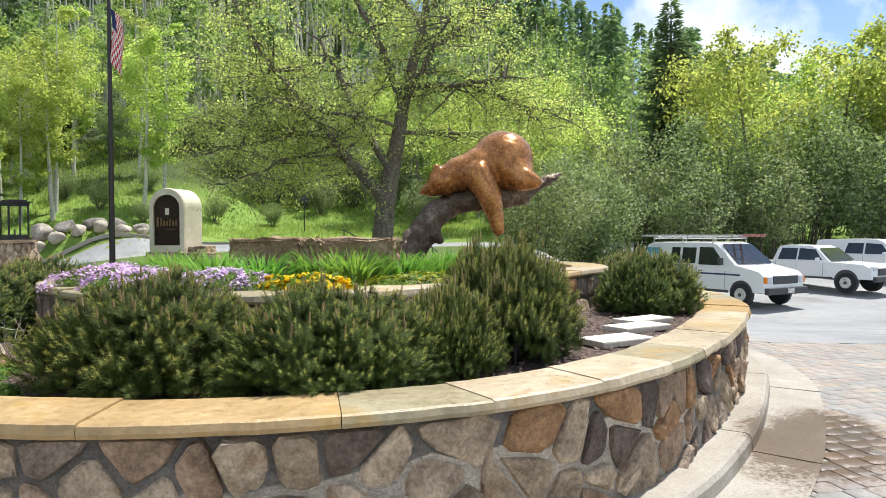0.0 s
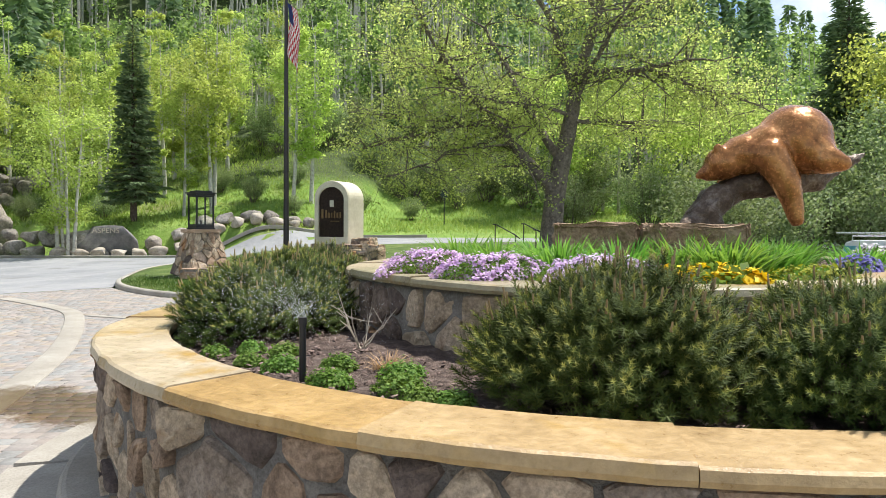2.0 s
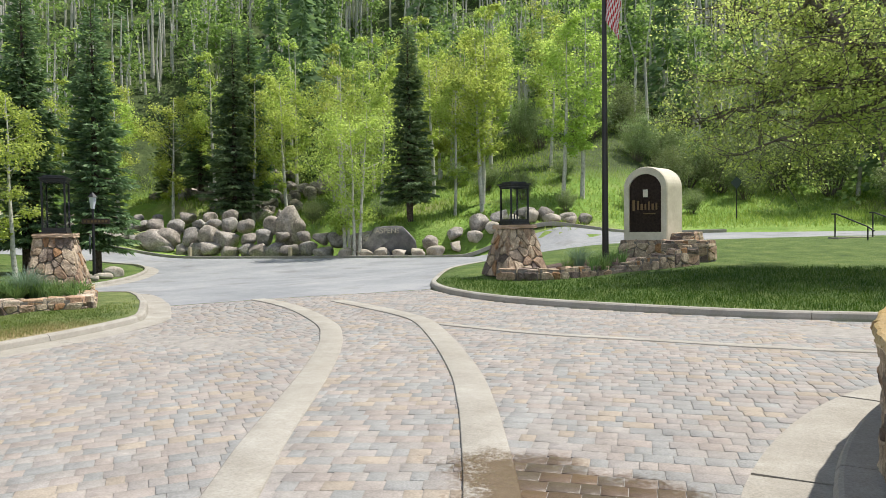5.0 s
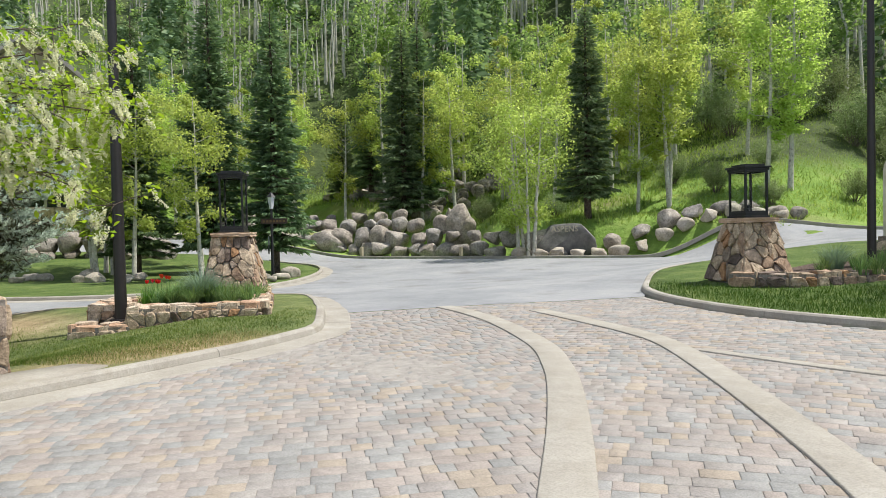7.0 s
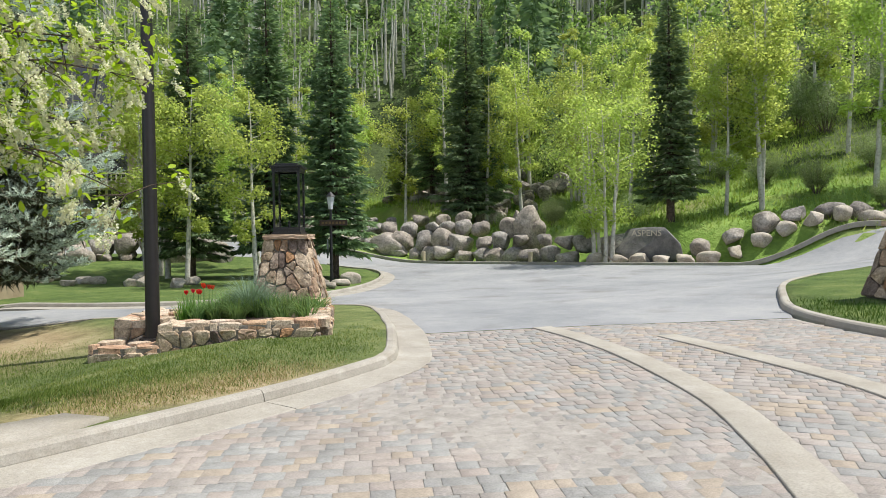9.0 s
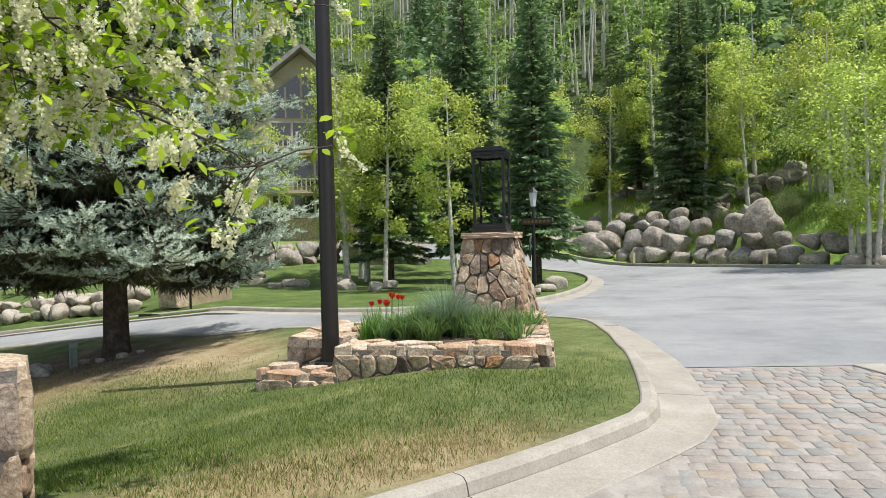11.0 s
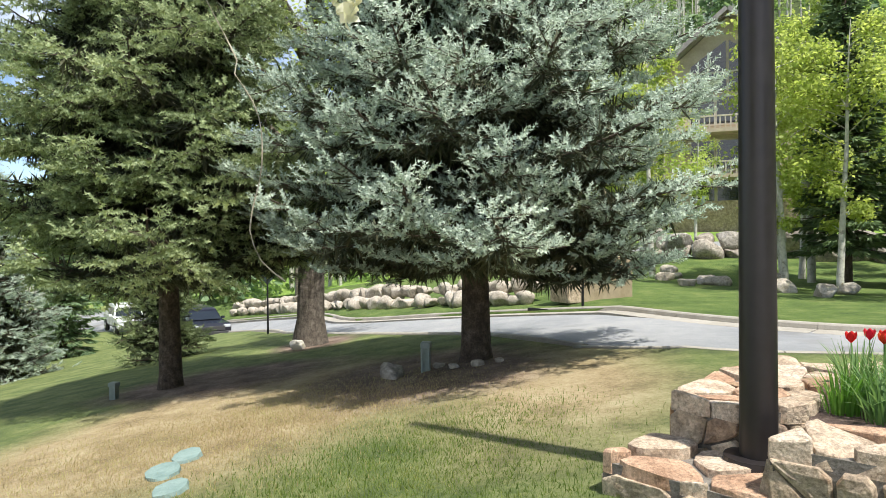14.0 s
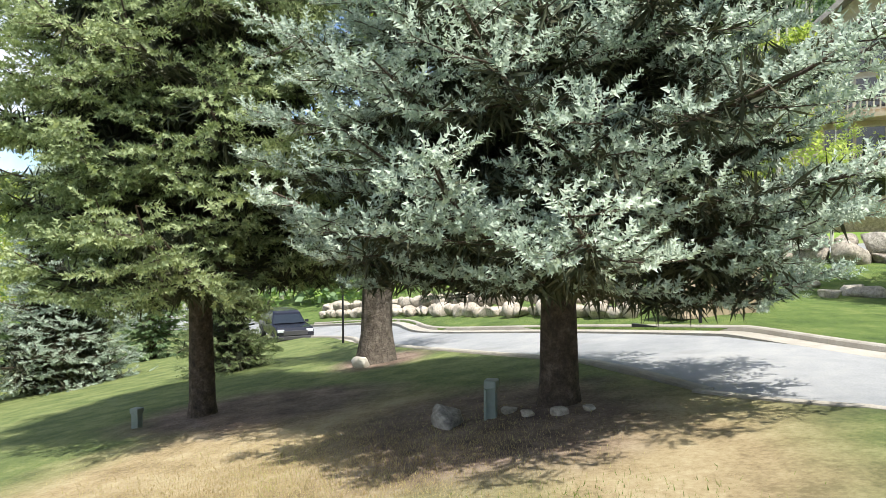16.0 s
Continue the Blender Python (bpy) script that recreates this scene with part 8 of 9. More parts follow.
def pickup(name, x, y, z, turn, label, paint, cab=True):
    t = thing(name, x, y, z, label, "car", "", turn)
    half = 0.93
    prof = [(-2.6, 0.5), (-2.65, 1.05), (-0.9, 1.12), (0.9, 1.12), (2.3, 1.05), (2.6, 0.9), (2.62, 0.5)]
    part("body", loft(prof, half), paint, t)
    top = [(-1.35, 1.08), (-1.15, 1.68), (-0.9, 1.74), (0.2, 1.72), (0.45, 1.62), (1.05, 1.1)] if cab else [(-2.5, 1.08), (-2.4, 1.75), (-0.9, 1.80), (0.2, 1.78), (0.45, 1.68), (1.05, 1.1)]
    part("cabin", loft(top, half - 0.05, 0.3, 1.1), paint, t)
    for sd in (-1, 1):
        part("side_window", side_glass([(-0.25, 1.17), (0.72, 1.17), (0.38, 1.58), (-0.25, 1.62)], half - 0.05, 0.3, 1.1, sd), M_CAR_GLASS, t)
        part("side_window", side_glass([(-1.1, 1.17), (-0.33, 1.17), (-0.33, 1.62), (-0.98, 1.62)], half - 0.05, 0.3, 1.1, sd), M_CAR_GLASS, t)
        for sx in (-1.15, -0.29, 0.78):
            part("door_seam", box(bmesh.new(), 0.012, 0.008, 0.52, Matrix.Translation((sx, sd * (half + 0.002), 0.56))), M_GREY_PLASTIC, t)
        part("sill", box(bmesh.new(), 2.3, 0.03, 0.08, Matrix.Translation((0.0, sd * (half - 0.01), 0.47)), 0.01), M_GREY_PLASTIC, t)
        part("mirror", box(bmesh.new(), 0.1, 0.18, 0.15, Matrix.Translation((0.62, sd * (half + 0.1), 1.12)), 0.02), paint, t)
        part("headlight", box(bmesh.new(), 0.16, 0.34, 0.16, Matrix.Translation((2.53, sd * 0.72, 0.82)), 0.03), M_LIGHTGLASS, t)
        for wx in (-1.6, 1.65):
            wheel(t, wx, sd * 0.87, 0.36, sd)
            part("wheel_arch", rod(bmesh.new(), (wx, sd * 0.86, 0.40), (wx, sd * (half + 0.004), 0.40), 0.45, 0.45, 24), M_GREY_PLASTIC, t)
    bm = bmesh.new()
    bm.faces.new([bm.verts.new(p) for p in ((0.47, -0.66, 1.62), (0.47, 0.66, 1.62), (1.04, 0.8, 1.14), (1.04, -0.8, 1.14))])
    bmesh.ops.translate(bm, verts=bm.verts, vec=(0.02, 0, 0.015))
    part("windscreen", bm, M_CAR_GLASS, t)
    part("grille", box(bmesh.new(), 0.06, 1.2, 0.26, Matrix.Translation((2.62, 0, 0.66)), 0.02), M_GREY_PLASTIC, t)
    part("bumper", box(bmesh.new(), 0.14, 1.8, 0.2, Matrix.Translation((2.64, 0, 0.42)), 0.03), M_GREY_PLASTIC, t)
    return t


M_NAVY = plain("navy_paint", (0.03, 0.04, 0.12), 0.35)
M_AMBER = plain("amber_lens", (0.75, 0.22, 0.01), 0.2)
M_LIGHTGLASS = plain("lamp_glass", (0.55, 0.57, 0.6), 0.1)
M_TEAL = plain("teal_vinyl", (0.12, 0.36, 0.45), 0.4)
M_GREYTEXT = plain("grey_vinyl", (0.35, 0.42, 0.46), 0.4)
M_LADDER = plain("faded_red", (0.42, 0.16, 0.13), 0.5)
M_BLACKCAR = plain("black_car_paint", (0.012, 0.013, 0.02), 0.15)
HEAD = math.degrees(math.atan2(-0.855, 0.52))
van(9.75, 24.3, gz(9.75, 24.3), HEAD - 3)
pickup("pickup_truck", 14.9, 27.3, gz(14.9, 27.3), HEAD, "white pickup truck parked beside the van", M_WHITE)
pickup("parked_car", 18.7, 29.2, gz(18.7, 29.2), HEAD, "white car parked farther back", M_WHITE, False)
pickup("sedan", -47.6, -7.2, gz(-47.6, -7.2), 40, "black sedan standing on the lower road", M_BLACKCAR, False).scale = (0.88, 0.88, 0.8)
pickup("parked_car", -58.0, -17.5, gz(-58.0, -17.5), 42, "white car far along the lower road", M_WHITE, False)


# ---- houses, signs and small things ----
def house():
    x, y, z = -66.0, 22.5, 2.2
    t = thing("house", x, y, z, "tan stucco house with glazed gable, balcony and stone base", "house", "", 75)
    w, d, eave, ridge = 8.4, 12.0, 11.0, 14.6
    bm = bmesh.new()
    f = [(-w / 2, 0), (w / 2, 0), (w / 2, eave), (0, ridge), (-w / 2, eave)]
    a = [bm.verts.new((px_, 0, pz)) for px_, pz in f]
    b = [bm.verts.new((px_, d, pz)) for px_, pz in f]
    bm.faces.new(a)
    bm.faces.new(b[::-1])
    for i in range(5):
        if i not in (2, 3):
            bm.faces.new((a[i], a[(i + 1) % 5], b[(i + 1) % 5], b[i]))
    part("wall", bm, M_TAN, t)
    for sd in (-1, 1):
        m = Matrix.Translation((sd * w / 4, -0.7, (eave + ridge) / 2)) @ Matrix.Rotation(sd * math.atan2(ridge - eave, w / 2), 4, "Y")
        bm = box(bmesh.new(), w / 2 / math.cos(math.atan2(ridge - eave, w / 2)) + 0.8, d + 1.4, 0.3, m @ Matrix.Translation((sd * 0.3, d / 2, 0.05)))
        part("roof", bm, M_SHINGLE, t)
    part("stone_base", box(bmesh.new(), w + 0.3, d, 2.4, Matrix.Translation((0, d / 2 - 0.15, -0.6)), 0.05), M_STONE, t)

    def window(x0, x1, z0, z1, slope=0.0):
        wn_ = part("window", box(bmesh.new(), x1 - x0 + 0.24, 0.12, z1 - z0 + 0.24, Matrix.Translation(((x0 + x1) / 2, -0.02, z0 - 0.12))), M_TRIM, t)
        part("pane", box(bmesh.new(), x1 - x0, 0.05, z1 - z0, Matrix.Translation(((x0 + x1) / 2, -0.075, z0))), M_CAR_GLASS, wn_)
    # glazed gable, cut to the slope
    for x0, x1 in ((-2.4, -0.1), (0.1, 2.4)):
        bm = bmesh.new()
        s = 0.72
        top = lambda q: 13.0 - abs(q) * s
        vs = [bm.verts.new((q, -0.08, zz)) for q, zz in ((x0, 9.4), (x1, 9.4), (x1, top(x1)), (x0, top(x0)))]
        bm.faces.new(vs)
        bmesh.ops.translate(bm, verts=bm.verts, vec=(0, 0, 0))
        g = part("gable_window", bm, M_CAR_GLASS, t)
        part("mullion", box(bmesh.new(), 0.12, 0.1, 2.4, Matrix.Translation(((x0 + x1) / 2, -0.1, 9.4))), M_TRIM, g)
        part("transom", box(bmesh.new(), x1 - x0, 0.1, 0.12, Matrix.Translation(((x0 + x1) / 2, -0.1, 10.7))), M_TRIM, g)
    for x0, x1 in ((-2.4, -0.9), (-0.7, 0.8), (1.0, 2.4)):
        window(x0, x1, 7.2, 9.0)
        window(x0, x1, 4.0, 6.0)
        window(x0, x1, 1.6, 3.2)
    for zz in (6.4, 3.3):
        bal = part("balcony", box(bmesh.new(), 7.2, 1.6, 0.25, Matrix.Translation((0, -0.8, zz))), M_TAN, t)
        part("rail", box(bmesh.new(), 7.2, 0.1, 0.1, Matrix.Translation((0, -1.55, zz + 1.05))), M_TRIM, bal)
        for q in np.linspace(-3.5, 3.5, 22):
            part("baluster", box(bmesh.new(), 0.09, 0.06, 0.85, Matrix.Translation((q, -1.55, zz + 0.22))), M_TRIM, bal)
    # side wing
    t2 = thing("house", x - 3.5, y - 13.5, z - 0.4, "tan stucco house wing with dark windows", "house", "", 75)
    bm = box(bmesh.new(), 10, 10, 11, Matrix.Translation((0, 6, 0)))
    part("wall", bm, M_TAN, t2)
    part("roof", box(bmesh.new(), 11.4, 11.4, 0.4, Matrix.Translation((0, 6, 11)), 0.05), M_SHINGLE, t2)
    for zz in (7.5, 4.3):
        for q in (-3, 0, 3):
            wn_ = part("window", box(bmesh.new(), 1.6, 0.1, 1.7, Matrix.Translation((q, 0.98, zz))), M_TRIM, t2)
            part("pane", box(bmesh.new(), 1.4, 0.06, 1.5, Matrix.Translation((q, 0.93, zz + 0.1))), M_CAR_GLASS, wn_)


M_TAN = surface("tan_stucco", [(0.3, (0.40, 0.33, 0.24)), (0.7, (0.52, 0.44, 0.33))], 0.8, 0.9, 0.2, 60)
M_SHINGLE = surface("grey_shingle", [(0.3, (0.20, 0.18, 0.17)), (0.7, (0.33, 0.31, 0.29))], 2, 0.9, 0.5, 12)
M_TRIM = plain("cream_trim", (0.50, 0.44, 0.35), 0.7)
house()


def marker_sign(x, y, h, label, plate, size, turn=0):
    t = thing("marker_sign", x, y, gz(x, y), label, "sign", "", turn)
    part("post", rod(bmesh.new(), (0, 0, -0.2), (0, 0, h), 0.04, 0.03), M_IRON, t)
    bm = bmesh.new()
    s = size
    pts = [(0, 0.62), (0.5, 0.12), (0.5, -0.0), (0, -0.62), (-0.5, 0.0), (-0.5, 0.12)]
    f = bm.faces.new([bm.verts.new((a * s, -0.05, h + b * s + 0.2)) for a, b in pts])
    r = bmesh.ops.extrude_face_region(bm, geom=[f])
    for v in r["geom"]:
        if isinstance(v, bmesh.types.BMVert):
            v.co.y += 0.05
    part("plate", bm, plate, t)


M_SIGNBACK = plain("dark_green_sign", (0.02, 0.035, 0.03), 0.6)
M_SIGNYEL = plain("yellow_sign", (0.75, 0.45, 0.01), 0.5)
marker_sign(-9.75, 48.2, 1.95, "dark diamond-shaped sign back on a thin post", M_SIGNBACK, 0.62)
marker_sign(-34.6, 9.9, 1.25, "small yellow diamond sign on a dark post", M_SIGNYEL, 0.42, -60)
marker_sign(-39.3, -0.6, 2.1, "dark diamond sign back on a thin post", M_SIGNBACK, 0.75, -60)


def street_post():
    x, y = -32.6, 21.3
    t = thing("street_lamp", x, y, gz(x, y), "black street lamp post with name board and stop sign back", "street lamp")
    part("post", rod(bmesh.new(), (0, 0, -0.2), (0, 0, 3.0), 0.07, 0.05, 12), M_IRON, t)
    bm = rod(bmesh.new(), (0, 0, 3.0), (0, 0, 3.5), 0.09, 0.17, 6)
    part("lamp_glass", bm, M_LIGHTGLASS, t)
    bm = rod(bmesh.new(), (0, 0, 3.5), (0, 0, 3.7), 0.22, 0.02, 6)
    part("lamp_cap", bm, M_IRON, t)
    part("name_board", box(bmesh.new(), 1.1, 0.05, 0.22, pose(0.55, -0.25, 2.35, 0, 0, 38)), M_PANEL, t)
    for k in range(7):
        part("text_bar", box(bmesh.new(), 0.09, 0.055, 0.09, pose(0.55, -0.25, 2.41, 0, 0, 38) @ Matrix.Translation((-0.42 + k * 0.14, 0, 0))), M_GOLD, t)
    part("stop_sign", rod(bmesh.new(), (-0.06, -0.10, 1.45), (-0.085, -0.14, 1.45), 0.38, 0.38, 8), M_SIGNBACK, t)


street_post()


def steps():
    """Concrete steps with black handrails up to the drive."""
    x, y = -3.75, 33.5
    z = gz(x, y)
    t = thing("garden_steps", x, y, z - 0.75, "short flight of grey stone steps up the lawn", "steps", "", 50)
    for k in range(5):
        part("tread", box(bmesh.new(), 2.0, 0.42, 0.17, Matrix.Translation((0, k * 0.36 - 0.8, 0.10 + k * 0.16)), 0.012), M_CONCRETE, t)
    for xx, yy, label in ((-4.35, 32.9, "black iron handrail beside the steps"), (-3.05, 33.9, "black iron handrail beside the steps"), (-2.3, 29.0, "black iron handrail on the lawn path"), (-1.0, 28.9, "black iron handrail on the lawn path")):
        h = thing("handrail", xx, yy, gz(xx, yy) - 0.2, label, "handrail", "handrails", 50)
        part("rail", mesh_of("rail", *tube([(0, -1.0, 0.62), (0, -0.75, 0.78), (0, 0.55, 1.28), (0, 0.75, 1.28)], [0.028] * 4, 8)), M_IRON, h)
        for q, zz in ((-0.75, 0.78), (0.6, 1.26)):
            part("post", rod(bmesh.new(), (0, q, -0.2), (0, q, zz), 0.026), M_IRON, h)


steps()


def lawn_bits():
    r = np.random.default_rng(300)
    t = thing("service_pedestal", -26.6, 6.87, gz(-26.6, 6.87) + 0.1, "grey-green utility pedestal beside the spruce", "utility box")
    part("post", box(bmesh.new(), 0.12, 0.12, 0.42, None, 0.01), M_UTIL, t)
    part("box", box(bmesh.new(), 0.2, 0.15, 0.1, Matrix.Translation((0, 0, 0.36)), 0.02), M_UTIL, t)
    part("conduit", rod(bmesh.new(), (0.11, -0.05, -0.1), (0.11, -0.05, 0.36), 0.02), M_UTIL, t)
    t = thing("path_light", -27.8, 0.95, gz(-27.8, 0.95) + 0.1, "small grey-green post light on the lawn", "path light")
    part("post", box(bmesh.new(), 0.12, 0.12, 0.26, None, 0.01), M_UTIL, t)
    part("cap", box(bmesh.new(), 0.16, 0.15, 0.08, Matrix.Translation((0, 0, 0.24)), 0.015), M_UTIL, t)
    b = boulder(-26.45, 6.38, gz(-26.45, 6.38) + 0.16, 0.75, 0.4, 0.5, 2, 30, None, "low flat grey stone in the bark litter", "")
    for k in range(4):
        a = k * 0.6 - 1.1
        x, y = -27.1 + math.cos(a) * 0.62, 7.6 + math.sin(a) * 0.62
        pale(x, y, gz(x, y) + 0.13, 0.19, "small stone at the foot of the blue spruce", "trunk stones")
    for x, y, w, d, tn in ((-22.5, 5.1, 0.46, 0.3, 20), (-22.0, 5.13, 0.46, 0.34, 35), (-21.45, 5.5, 0.42, 0.3, 10)):
        bm = bmesh.new()
        bmesh.ops.create_cone(bm, cap_ends=True, segments=9, radius1=0.5, radius2=0.48, depth=0.05)
        for v in bm.verts:
            v.co.x *= w * r.uniform(0.9, 1.1)
            v.co.y *= d * r.uniform(0.9, 1.1)
        tagged(part("stepping_stone", bm, M_BLUESLAB, None, "", pose(x, y, gz(x, y) + 0.125, 8, 0, tn)), "flat blue-green stepping stone in the turf", "paving stone", "lawn stepping stones")
    # utility enclosure across the road
    t = thing("utility_shed", -36.6, 10.3, gz(-36.6, 10.3), "low tan wooden enclosure beside a stone pier", "shed", "", -60)
    part("door", box(bmesh.new(), 0.8, 0.06, 1.2, Matrix.Translation((-0.41, 0, 0.05)), 0.01), M_SHED, t)
    part("door", box(bmesh.new(), 0.8, 0.06, 1.2, Matrix.Translation((0.41, 0, 0.05)), 0.01), M_SHED, t)
    part("body", box(bmesh.new(), 1.66, 0.8, 1.25, Matrix.Translation((0, 0.44, 0.0)), 0.01), M_SHED, t)
    part("pier", box(bmesh.new(), 0.5, 0.9, 1.35, Matrix.Translation((1.12, 0.4, 0.0)), 0.03), M_STONE, t)
    # storm drain
    tagged(part("storm_drain", box(bmesh.new(), 0.7, 0.12, 0.10, None), M_IRON, None, "", pose(-34.9, 8.75, gz(-34.9, 8.75) + 0.03, 0, 0, 48)), "dark slot of a storm drain in the kerb", "drain")
    # slab of pavement at the kerb
    tagged(part("pavement", sheet("pavement", [(-16.38, 5.2), (-15.42, 5.2), (-15.72, 7.2), (-16.0, 7.75), (-16.38, 7.5)], 0.6, 0.135, skirt=0.12), M_CONCRETE), "pale concrete slab at the lawn's edge", "pavement", kind="structure")
    # marker stubs below the rock wall
    for x, y in ((-41.3, 34.0), (-33.6, 34.9), (-47.0, 33.0)):
        tagged(part("marker_post", box(bmesh.new(), 0.18, 0.18, 0.6, None, 0.02), M_STUB, None, "", pose(x, y, gz(x, y))), "short pale timber marker post", "post", "marker posts")


M_UTIL = plain("utility_green", (0.24, 0.28, 0.25), 0.6)
M_BLUESLAB = surface("blue_slab", [(0.3, (0.14, 0.21, 0.195)), (0.7, (0.23, 0.31, 0.285))], 6, 0.85, 0.3, 60)
M_SHED = surface("shed_wood", [(0.3, (0.28, 0.22, 0.14)), (0.7, (0.38, 0.31, 0.21))], 3, 0.85, 0.3, 40)
M_STUB = plain("pale_timber", (0.42, 0.36, 0.26), 0.8)
lawn_bits()


# ---- turf blades near the walk ----
def turf(poly, count, size, label, seed, material, bound, fade=0.5, lift=0.1):
    r = np.random.default_rng(seed)
    p = np.asarray(poly)
    lo, hi = p.min(0), p.max(0)
    q = r.uniform(lo, hi, (count * 3, 2))
    q = q[inside(poly, q[:, 0], q[:, 1])][:count]
    q = q + r.normal(size=q.shape) * fade
    q = q[inside(bound, q[:, 0], q[:, 1])]
    n = len(q)
    base = np.column_stack([q, ground(q[:, 0], q[:, 1]) + lift])
    up = np.array([0, 0, 1.0]) + r.normal(size=(n, 3)) * 0.38
    x, y, z = frames(up, r)
    v, f = spread(np.array([(-0.07, 0, 0), (0.07, 0, 0), (0, 0.15, 1.0)]), np.array([(0, 1, 2)]), base, x, y, z, size * r.uniform(0.5, 1.3, n))
    tagged(part("grass", mesh_of("grass", v, f), material), label, "grass", kind="stuff")


M_BLADES = foliage("turf_blades", [(0.0, (0.06, 0.105, 0.015)), (0.5, (0.13, 0.19, 0.035)), (1.0, (0.32, 0.32, 0.11))], 0.35, obj=0.0)
# A deeper, darker green than the west lawn's blades, for the island.
M_BLADES_DEEP = foliage("deep_green_turf_blades", [(0.0, (0.028, 0.072, 0.012)), (0.5, (0.07, 0.135, 0.022)), (1.0, (0.19, 0.24, 0.07))], 0.3, obj=0.0)
M_DRYBLADES = foliage("dry_blades", [(0.0, (0.26, 0.20, 0.09)), (0.5, (0.42, 0.34, 0.19)), (1.0, (0.40, 0.42, 0.16))], 0.3, obj=0.0)
# open turf, clear of the bed, the step and the end wall
WEST_OPEN = [(-16.05, 7.8), (-16.15, 8.9), (-16.4, 10.0), (-16.75, 11.1), (-17.4, 11.8), (-19.0, 13.0), (-20.4, 13.95), (-18.25, 11.5), (-19.65, 9.55), (-20.45, 8.8), (-21.0, 9.2), (-22.0, 9.85), (-22.5, 10.5), (-24, 11.5), (-25.6, 10.6), (-27, 9.0), (-30, 6), (-30, 0), (-20, 0), (-17.1, 4.0), (-17.05, 7.0)]
turf([(-16.2, 8.2), (-16.9, 11.0), (-19, 12.8), (-18.4, 11.3), (-20.2, 9.4), (-20.7, 8.4), (-23.6, 8.6), (-22.6, 7.0), (-20.6, 5.6), (-19, 4.6), (-17.2, 5.5)], 80000, 0.05, "short green lawn blades near the lamp post", 310, M_BLADES, WEST_OPEN)
turf([(-20.6, 5.2), (-22, 6.4), (-26, 7.0), (-26, 4.0), (-22, 2.0), (-20.6, 3.2)], 36000, 0.045, "short sun-dried lawn blades", 311, M_DRYBLADES, WEST_OPEN, 0.9)
turf([(-16.0, 7.6), (-16.2, 9.2), (-16.6, 10.6), (-17.3, 9.7), (-17.0, 7.4)], 9000, 0.05, "short straw-coloured blades by the kerb", 312, M_DRYBLADES, WEST_OPEN, 0.3)
turf([(-22.6, 5.0), (-23.2, 6.8), (-24, 7.4), (-26, 7.4), (-26, 5), (-23.5, 4)], 24000, 0.04, "short patchy lawn blades under the spruces", 314, M_DRYBLADES, WEST_OPEN, 0.6)
turf([(-14.6, 19.8), (-13.9, 18.4), (-11.3, 16.4), (-9.3, 15.9), (-6.6, 15.7), (-4.6, 16.0), (-2, 17), (-2, 24), (-8, 23), (-10, 20.5), (-12, 19.3)], 36000, 0.09, "green lawn blades on the island", 313, M_BLADES_DEEP, LAWN_EAST, 0.2)


def bank_growth():
    """Rough grass and low brush on the planted bank and the meadow below the wood."""
    r = np.random.default_rng(315)
    n = 70000
    q = np.column_stack([r.uniform(-64, 6, n), r.uniform(37.5, 64, n)])
    q = q[(q[:, 1] > 38.6 + 0.12 * np.maximum(-28 - q[:, 0], 0)) & ((q[:, 0] < -17) | (q[:, 1] > 43))]
    base = np.column_stack([q, ground(q[:, 0], q[:, 1]) - 0.08])
    x, y, z = frames(np.array([0, 0, 1.0]) + r.normal(size=base.shape) * 0.45, r)
    v, f = spread(np.array([(-0.1, 0, 0), (0.1, 0, 0), (0, 0.2, 1.0)]), np.array([(0, 1, 2)]), base, x, y, z, r.uniform(0.15, 0.36, len(q)) * np.where(q[:, 0] < -26, 1.4, 1.0))
    tagged(part("meadow_grass", mesh_of("meadow_grass", v, f), M_BRUSH), "rough meadow grass and low brush on the bank", "grass", kind="stuff")


M_BRUSH = foliage("brush_blades", [(0.0, (0.132, 0.216, 0.0468)), (0.5, (0.264, 0.372, 0.0936)), (1.0, (0.48, 0.528, 0.218))], 0.5, obj=0.0)
bank_growth()
shrubs("brush_shrub", SH1, (M_BARK, M_SHRUB), [(-33, 39.5, 0.3), (-36.5, 40.5, 0.35), (-40, 40, 0.3), (-31, 41, 0.35), (-44, 41.5, 0.35), (-22.5, 45, 0.4), (-19, 43.5, 0.3), (-26, 47, 0.45), (-16, 48, 0.4), (-29, 48.5, 0.45), (-21, 49, 0.4), (-48, 39.5, 0.3), (-38, 43, 0.4), (-13, 52, 0.4)], "low leafy brush on the planted bank", 45, "bank brush")
shrubs("brush_shrub", SH2, (M_BARK, M_SHRUB), [(-18, 58, 0.7), (-22, 59.5, 0.75), (-26, 57.5, 0.7), (-15, 57, 0.65), (-12, 59, 0.8), (-24, 62, 0.8), (-20, 62.5, 0.8), (-28.5, 60, 0.75), (-10, 56.5, 0.6), (-16.5, 61, 0.8)], "dense green brush along the meadow's upper edge", 46, "meadow brush")
plant("aspen_tree", ASP2, (M_ASPEN_BARK, M_ASPEN), [(-26.5, 59, 1.1), (-30.5, 57, 1.0), (-37, 49, 1.0), (-41, 50, 1.0), (-46, 50, 1.05), (-33.5, 48, 0.9)], ASPEN_LABEL, "tree", "aspens on the bank", seed=17)


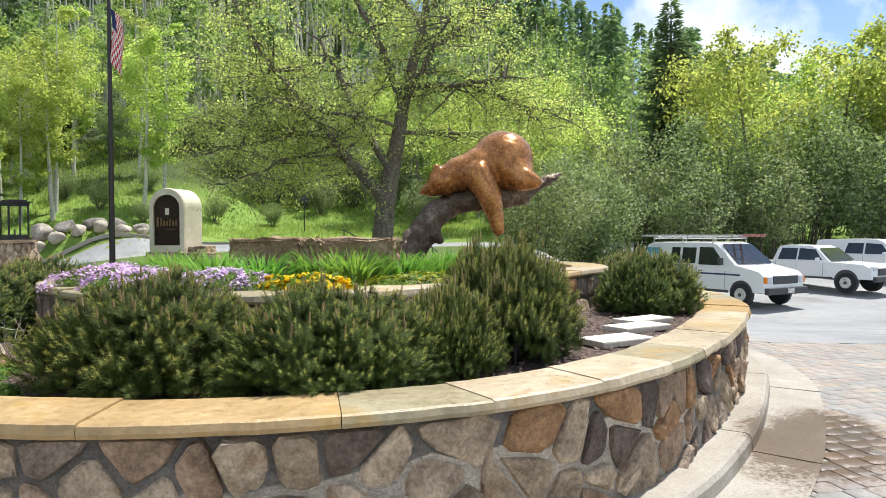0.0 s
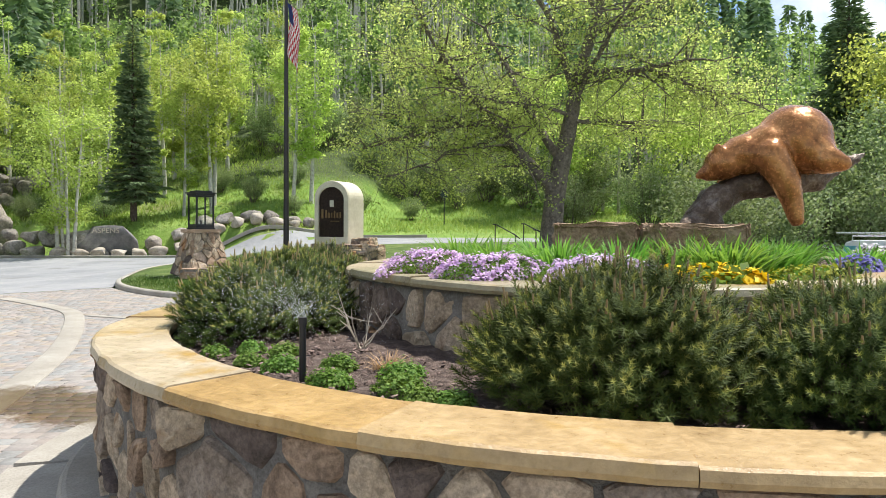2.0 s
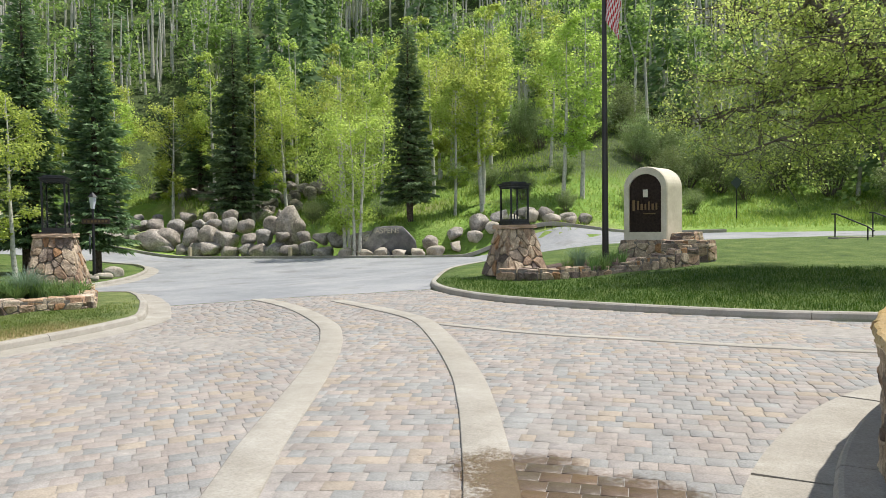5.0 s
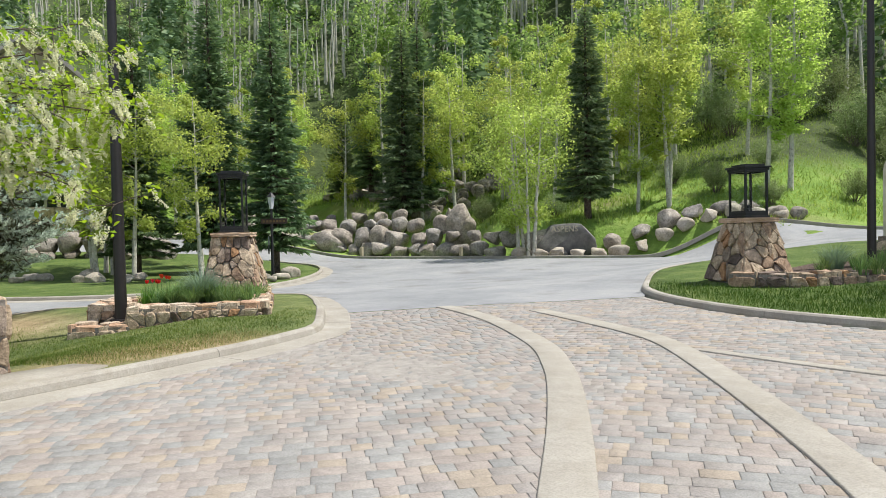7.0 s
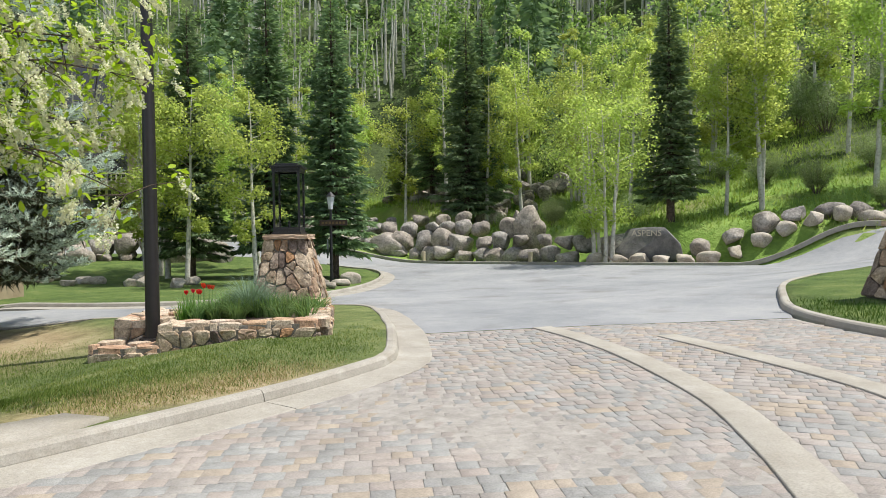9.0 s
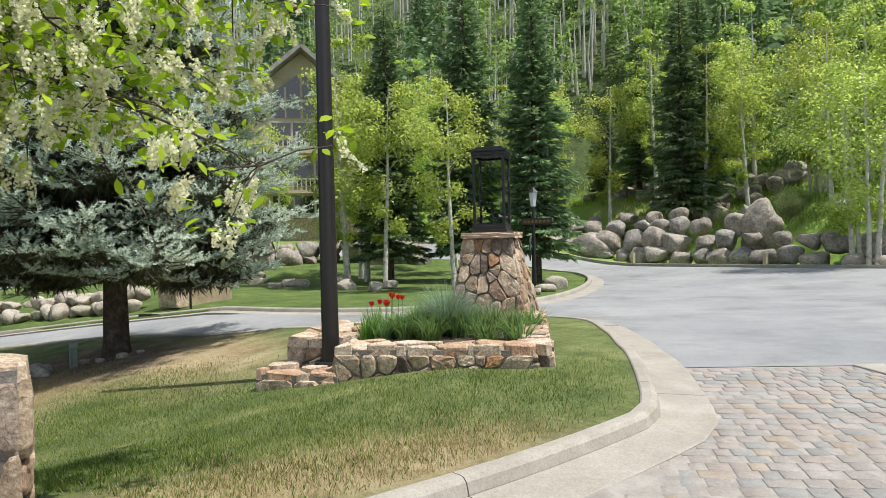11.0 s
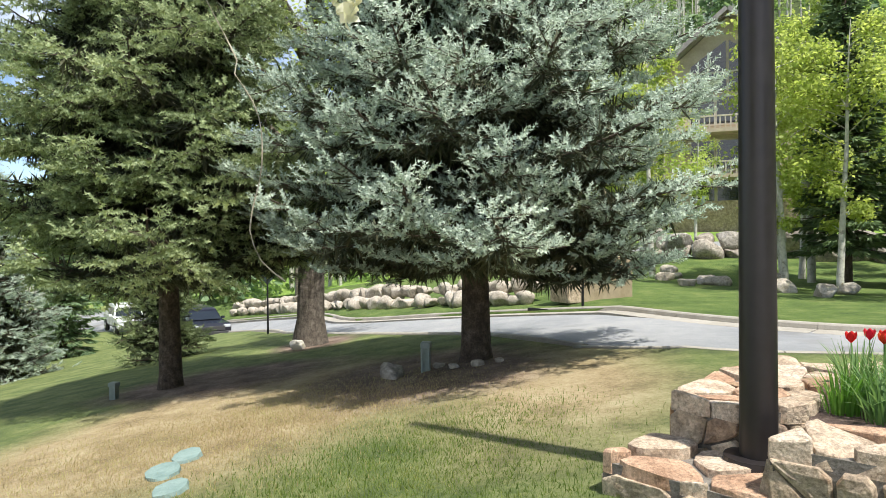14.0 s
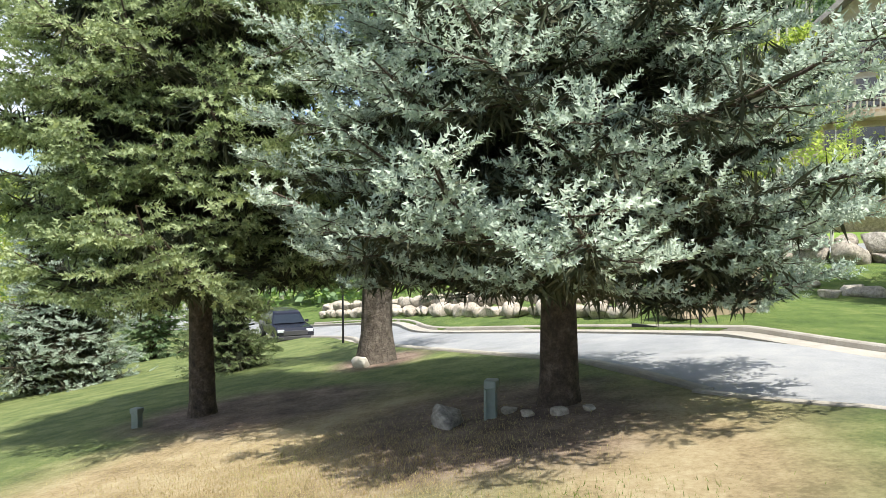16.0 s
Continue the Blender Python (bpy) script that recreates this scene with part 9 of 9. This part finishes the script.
# ---- pavers, last ----
def pavers():
    """Random-coursed pavers in four lengths; the courses turn from bay to bay between the bands. The nearest are single pieces."""
    r = np.random.default_rng(320)
    depth, gap = 0.155, 0.005
    lengths = (0.115, 0.155, 0.19, 0.23)
    protos = []
    for L in lengths:
        a, b, h, c = (L - gap) / 2, (depth - gap) / 2, 0.003, 0.0015
        low = [(-a, -b, -0.03), (a, -b, -0.03), (a, b, -0.03), (-a, b, -0.03)]
        mid = [(x, y, h - c) for x, y, _ in low]
        top = [(x - math.copysign(c, x), y - math.copysign(c, y), h) for x, y, _ in low]
        v = np.array(low + mid + top)
        f = [(i, (i + 1) % 4, 4 + (i + 1) % 4, 4 + i) for i in range(4)] + [(4 + i, 4 + (i + 1) % 4, 8 + (i + 1) % 4, 8 + i) for i in range(4)] + [(8, 9, 10, 11)]
        protos.append((v, np.array(f)))
    shared = [mesh_of("paver", v, f) for v, f in protos]
    for m in shared:
        m.materials.append(M_PAVER)
    yard = [(-18.1, 12.8), (-17.5, 12.55), (-16.25, 11.5), (-15.87, 10.5), (-15.58, 9.1), (-15.25, 7.4), (-14.68, 3.4), (-14.3, 0.0), (-8, -1.5), (9, -1.5), (12, 5.0), (12, 9.1), (9, 9.2), (4.6, 9.6), (4.2, 13), (3.2, 16.6), (-0.5, 16.4), (-4.6, 15.55), (-6.6, 15.3), (-9.3, 15.5), (-11.3, 16.0), (-13, 17.1), (-14.2, 18.0)]
    ca, cb = [tuple(q) for q in ring(BAND_A, 60, False)], [tuple(q) for q in ring(BAND_B, 60, False)]
    west = ca + [(-22, 16), (-22, -4), (-6.0, -4)]
    east = cb[::-1] + [(-5.0, -4), (14, -4), (14, 20), (-15, 20)]
    apron = OUTER + outward(OUTER) * 0.56
    bays = []
    for bay, degrees in ((0, 25.0), (1, 52.0), (2, 13.0)):
        turn = radians(degrees)
        ux, uy = np.array([math.cos(turn), math.sin(turn)]), np.array([-math.sin(turn), math.cos(turn)])
        spots = []
        for row in range(-138, 138):
            u = -23 + r.uniform(0, 0.3)
            kinds = iter(np.searchsorted(np.array([0.2, 0.47, 0.78]), r.random(420)).tolist())
            while u < 23:
                k = next(kinds)
                c = ux * (u + lengths[k] / 2) + uy * row * depth + np.array([-4.0, 7.0])
                spots.append((c[0], c[1], k, turn))
                u += lengths[k]
        s = np.array(spots)
        s = s[inside(yard, s[:, 0], s[:, 1]) & ~inside(apron, s[:, 0], s[:, 1])]
        in_w, in_e = inside(west, s[:, 0], s[:, 1]), inside(east, s[:, 0], s[:, 1])
        bays.append(s[(in_w, in_w, in_e)[bay] if bay else ~in_w & ~in_e])
    s = np.concatenate(bays)
    single = inside([(-9.0, 6.6), (-5.9, 6.4), (-6.6, 9.4), (-9.6, 9.6)], s[:, 0], s[:, 1])
    near = np.where(single)[0][:300]
    floor = thing("paver_field", 0, 0, 0, "random-coursed concrete pavers in tan, rose and grey", "pavement", kind="structure")
    for i in near:
        x, y, k, a = s[i]
        part("paver", shared[int(k)], M_PAVER, floor, "", pose(x, y, gz(x, y) - 0.004 + r.uniform(-0.0015, 0.0015), r.uniform(-0.3, 0.3), r.uniform(-0.3, 0.3), math.degrees(a) + r.uniform(-0.25, 0.25)))
    rest = np.delete(s, near, axis=0)
    soup = Soup()
    for k in range(4):
        q = rest[rest[:, 2] == k]
        n = len(q)
        a = q[:, 3] + r.normal(size=n) * 0.004
        X = np.stack([np.cos(a), np.sin(a), np.zeros(n)], 1)
        Y_ = np.stack([-np.sin(a), np.cos(a), np.zeros(n)], 1)
        Z = np.tile(np.array([[0, 0, 1.0]]), (n, 1))
        P = np.column_stack([q[:, :2], ground(q[:, 0], q[:, 1]) - 0.004 + r.uniform(-0.0015, 0.0015, n)])
        soup.add(*spread(*protos[k], P, X, Y_, Z, np.ones(n)))
    part("paver_rest", soup.mesh("paver_rest"), M_PAVER_FIELD, floor)["kind"] = "stuff"


pavers()
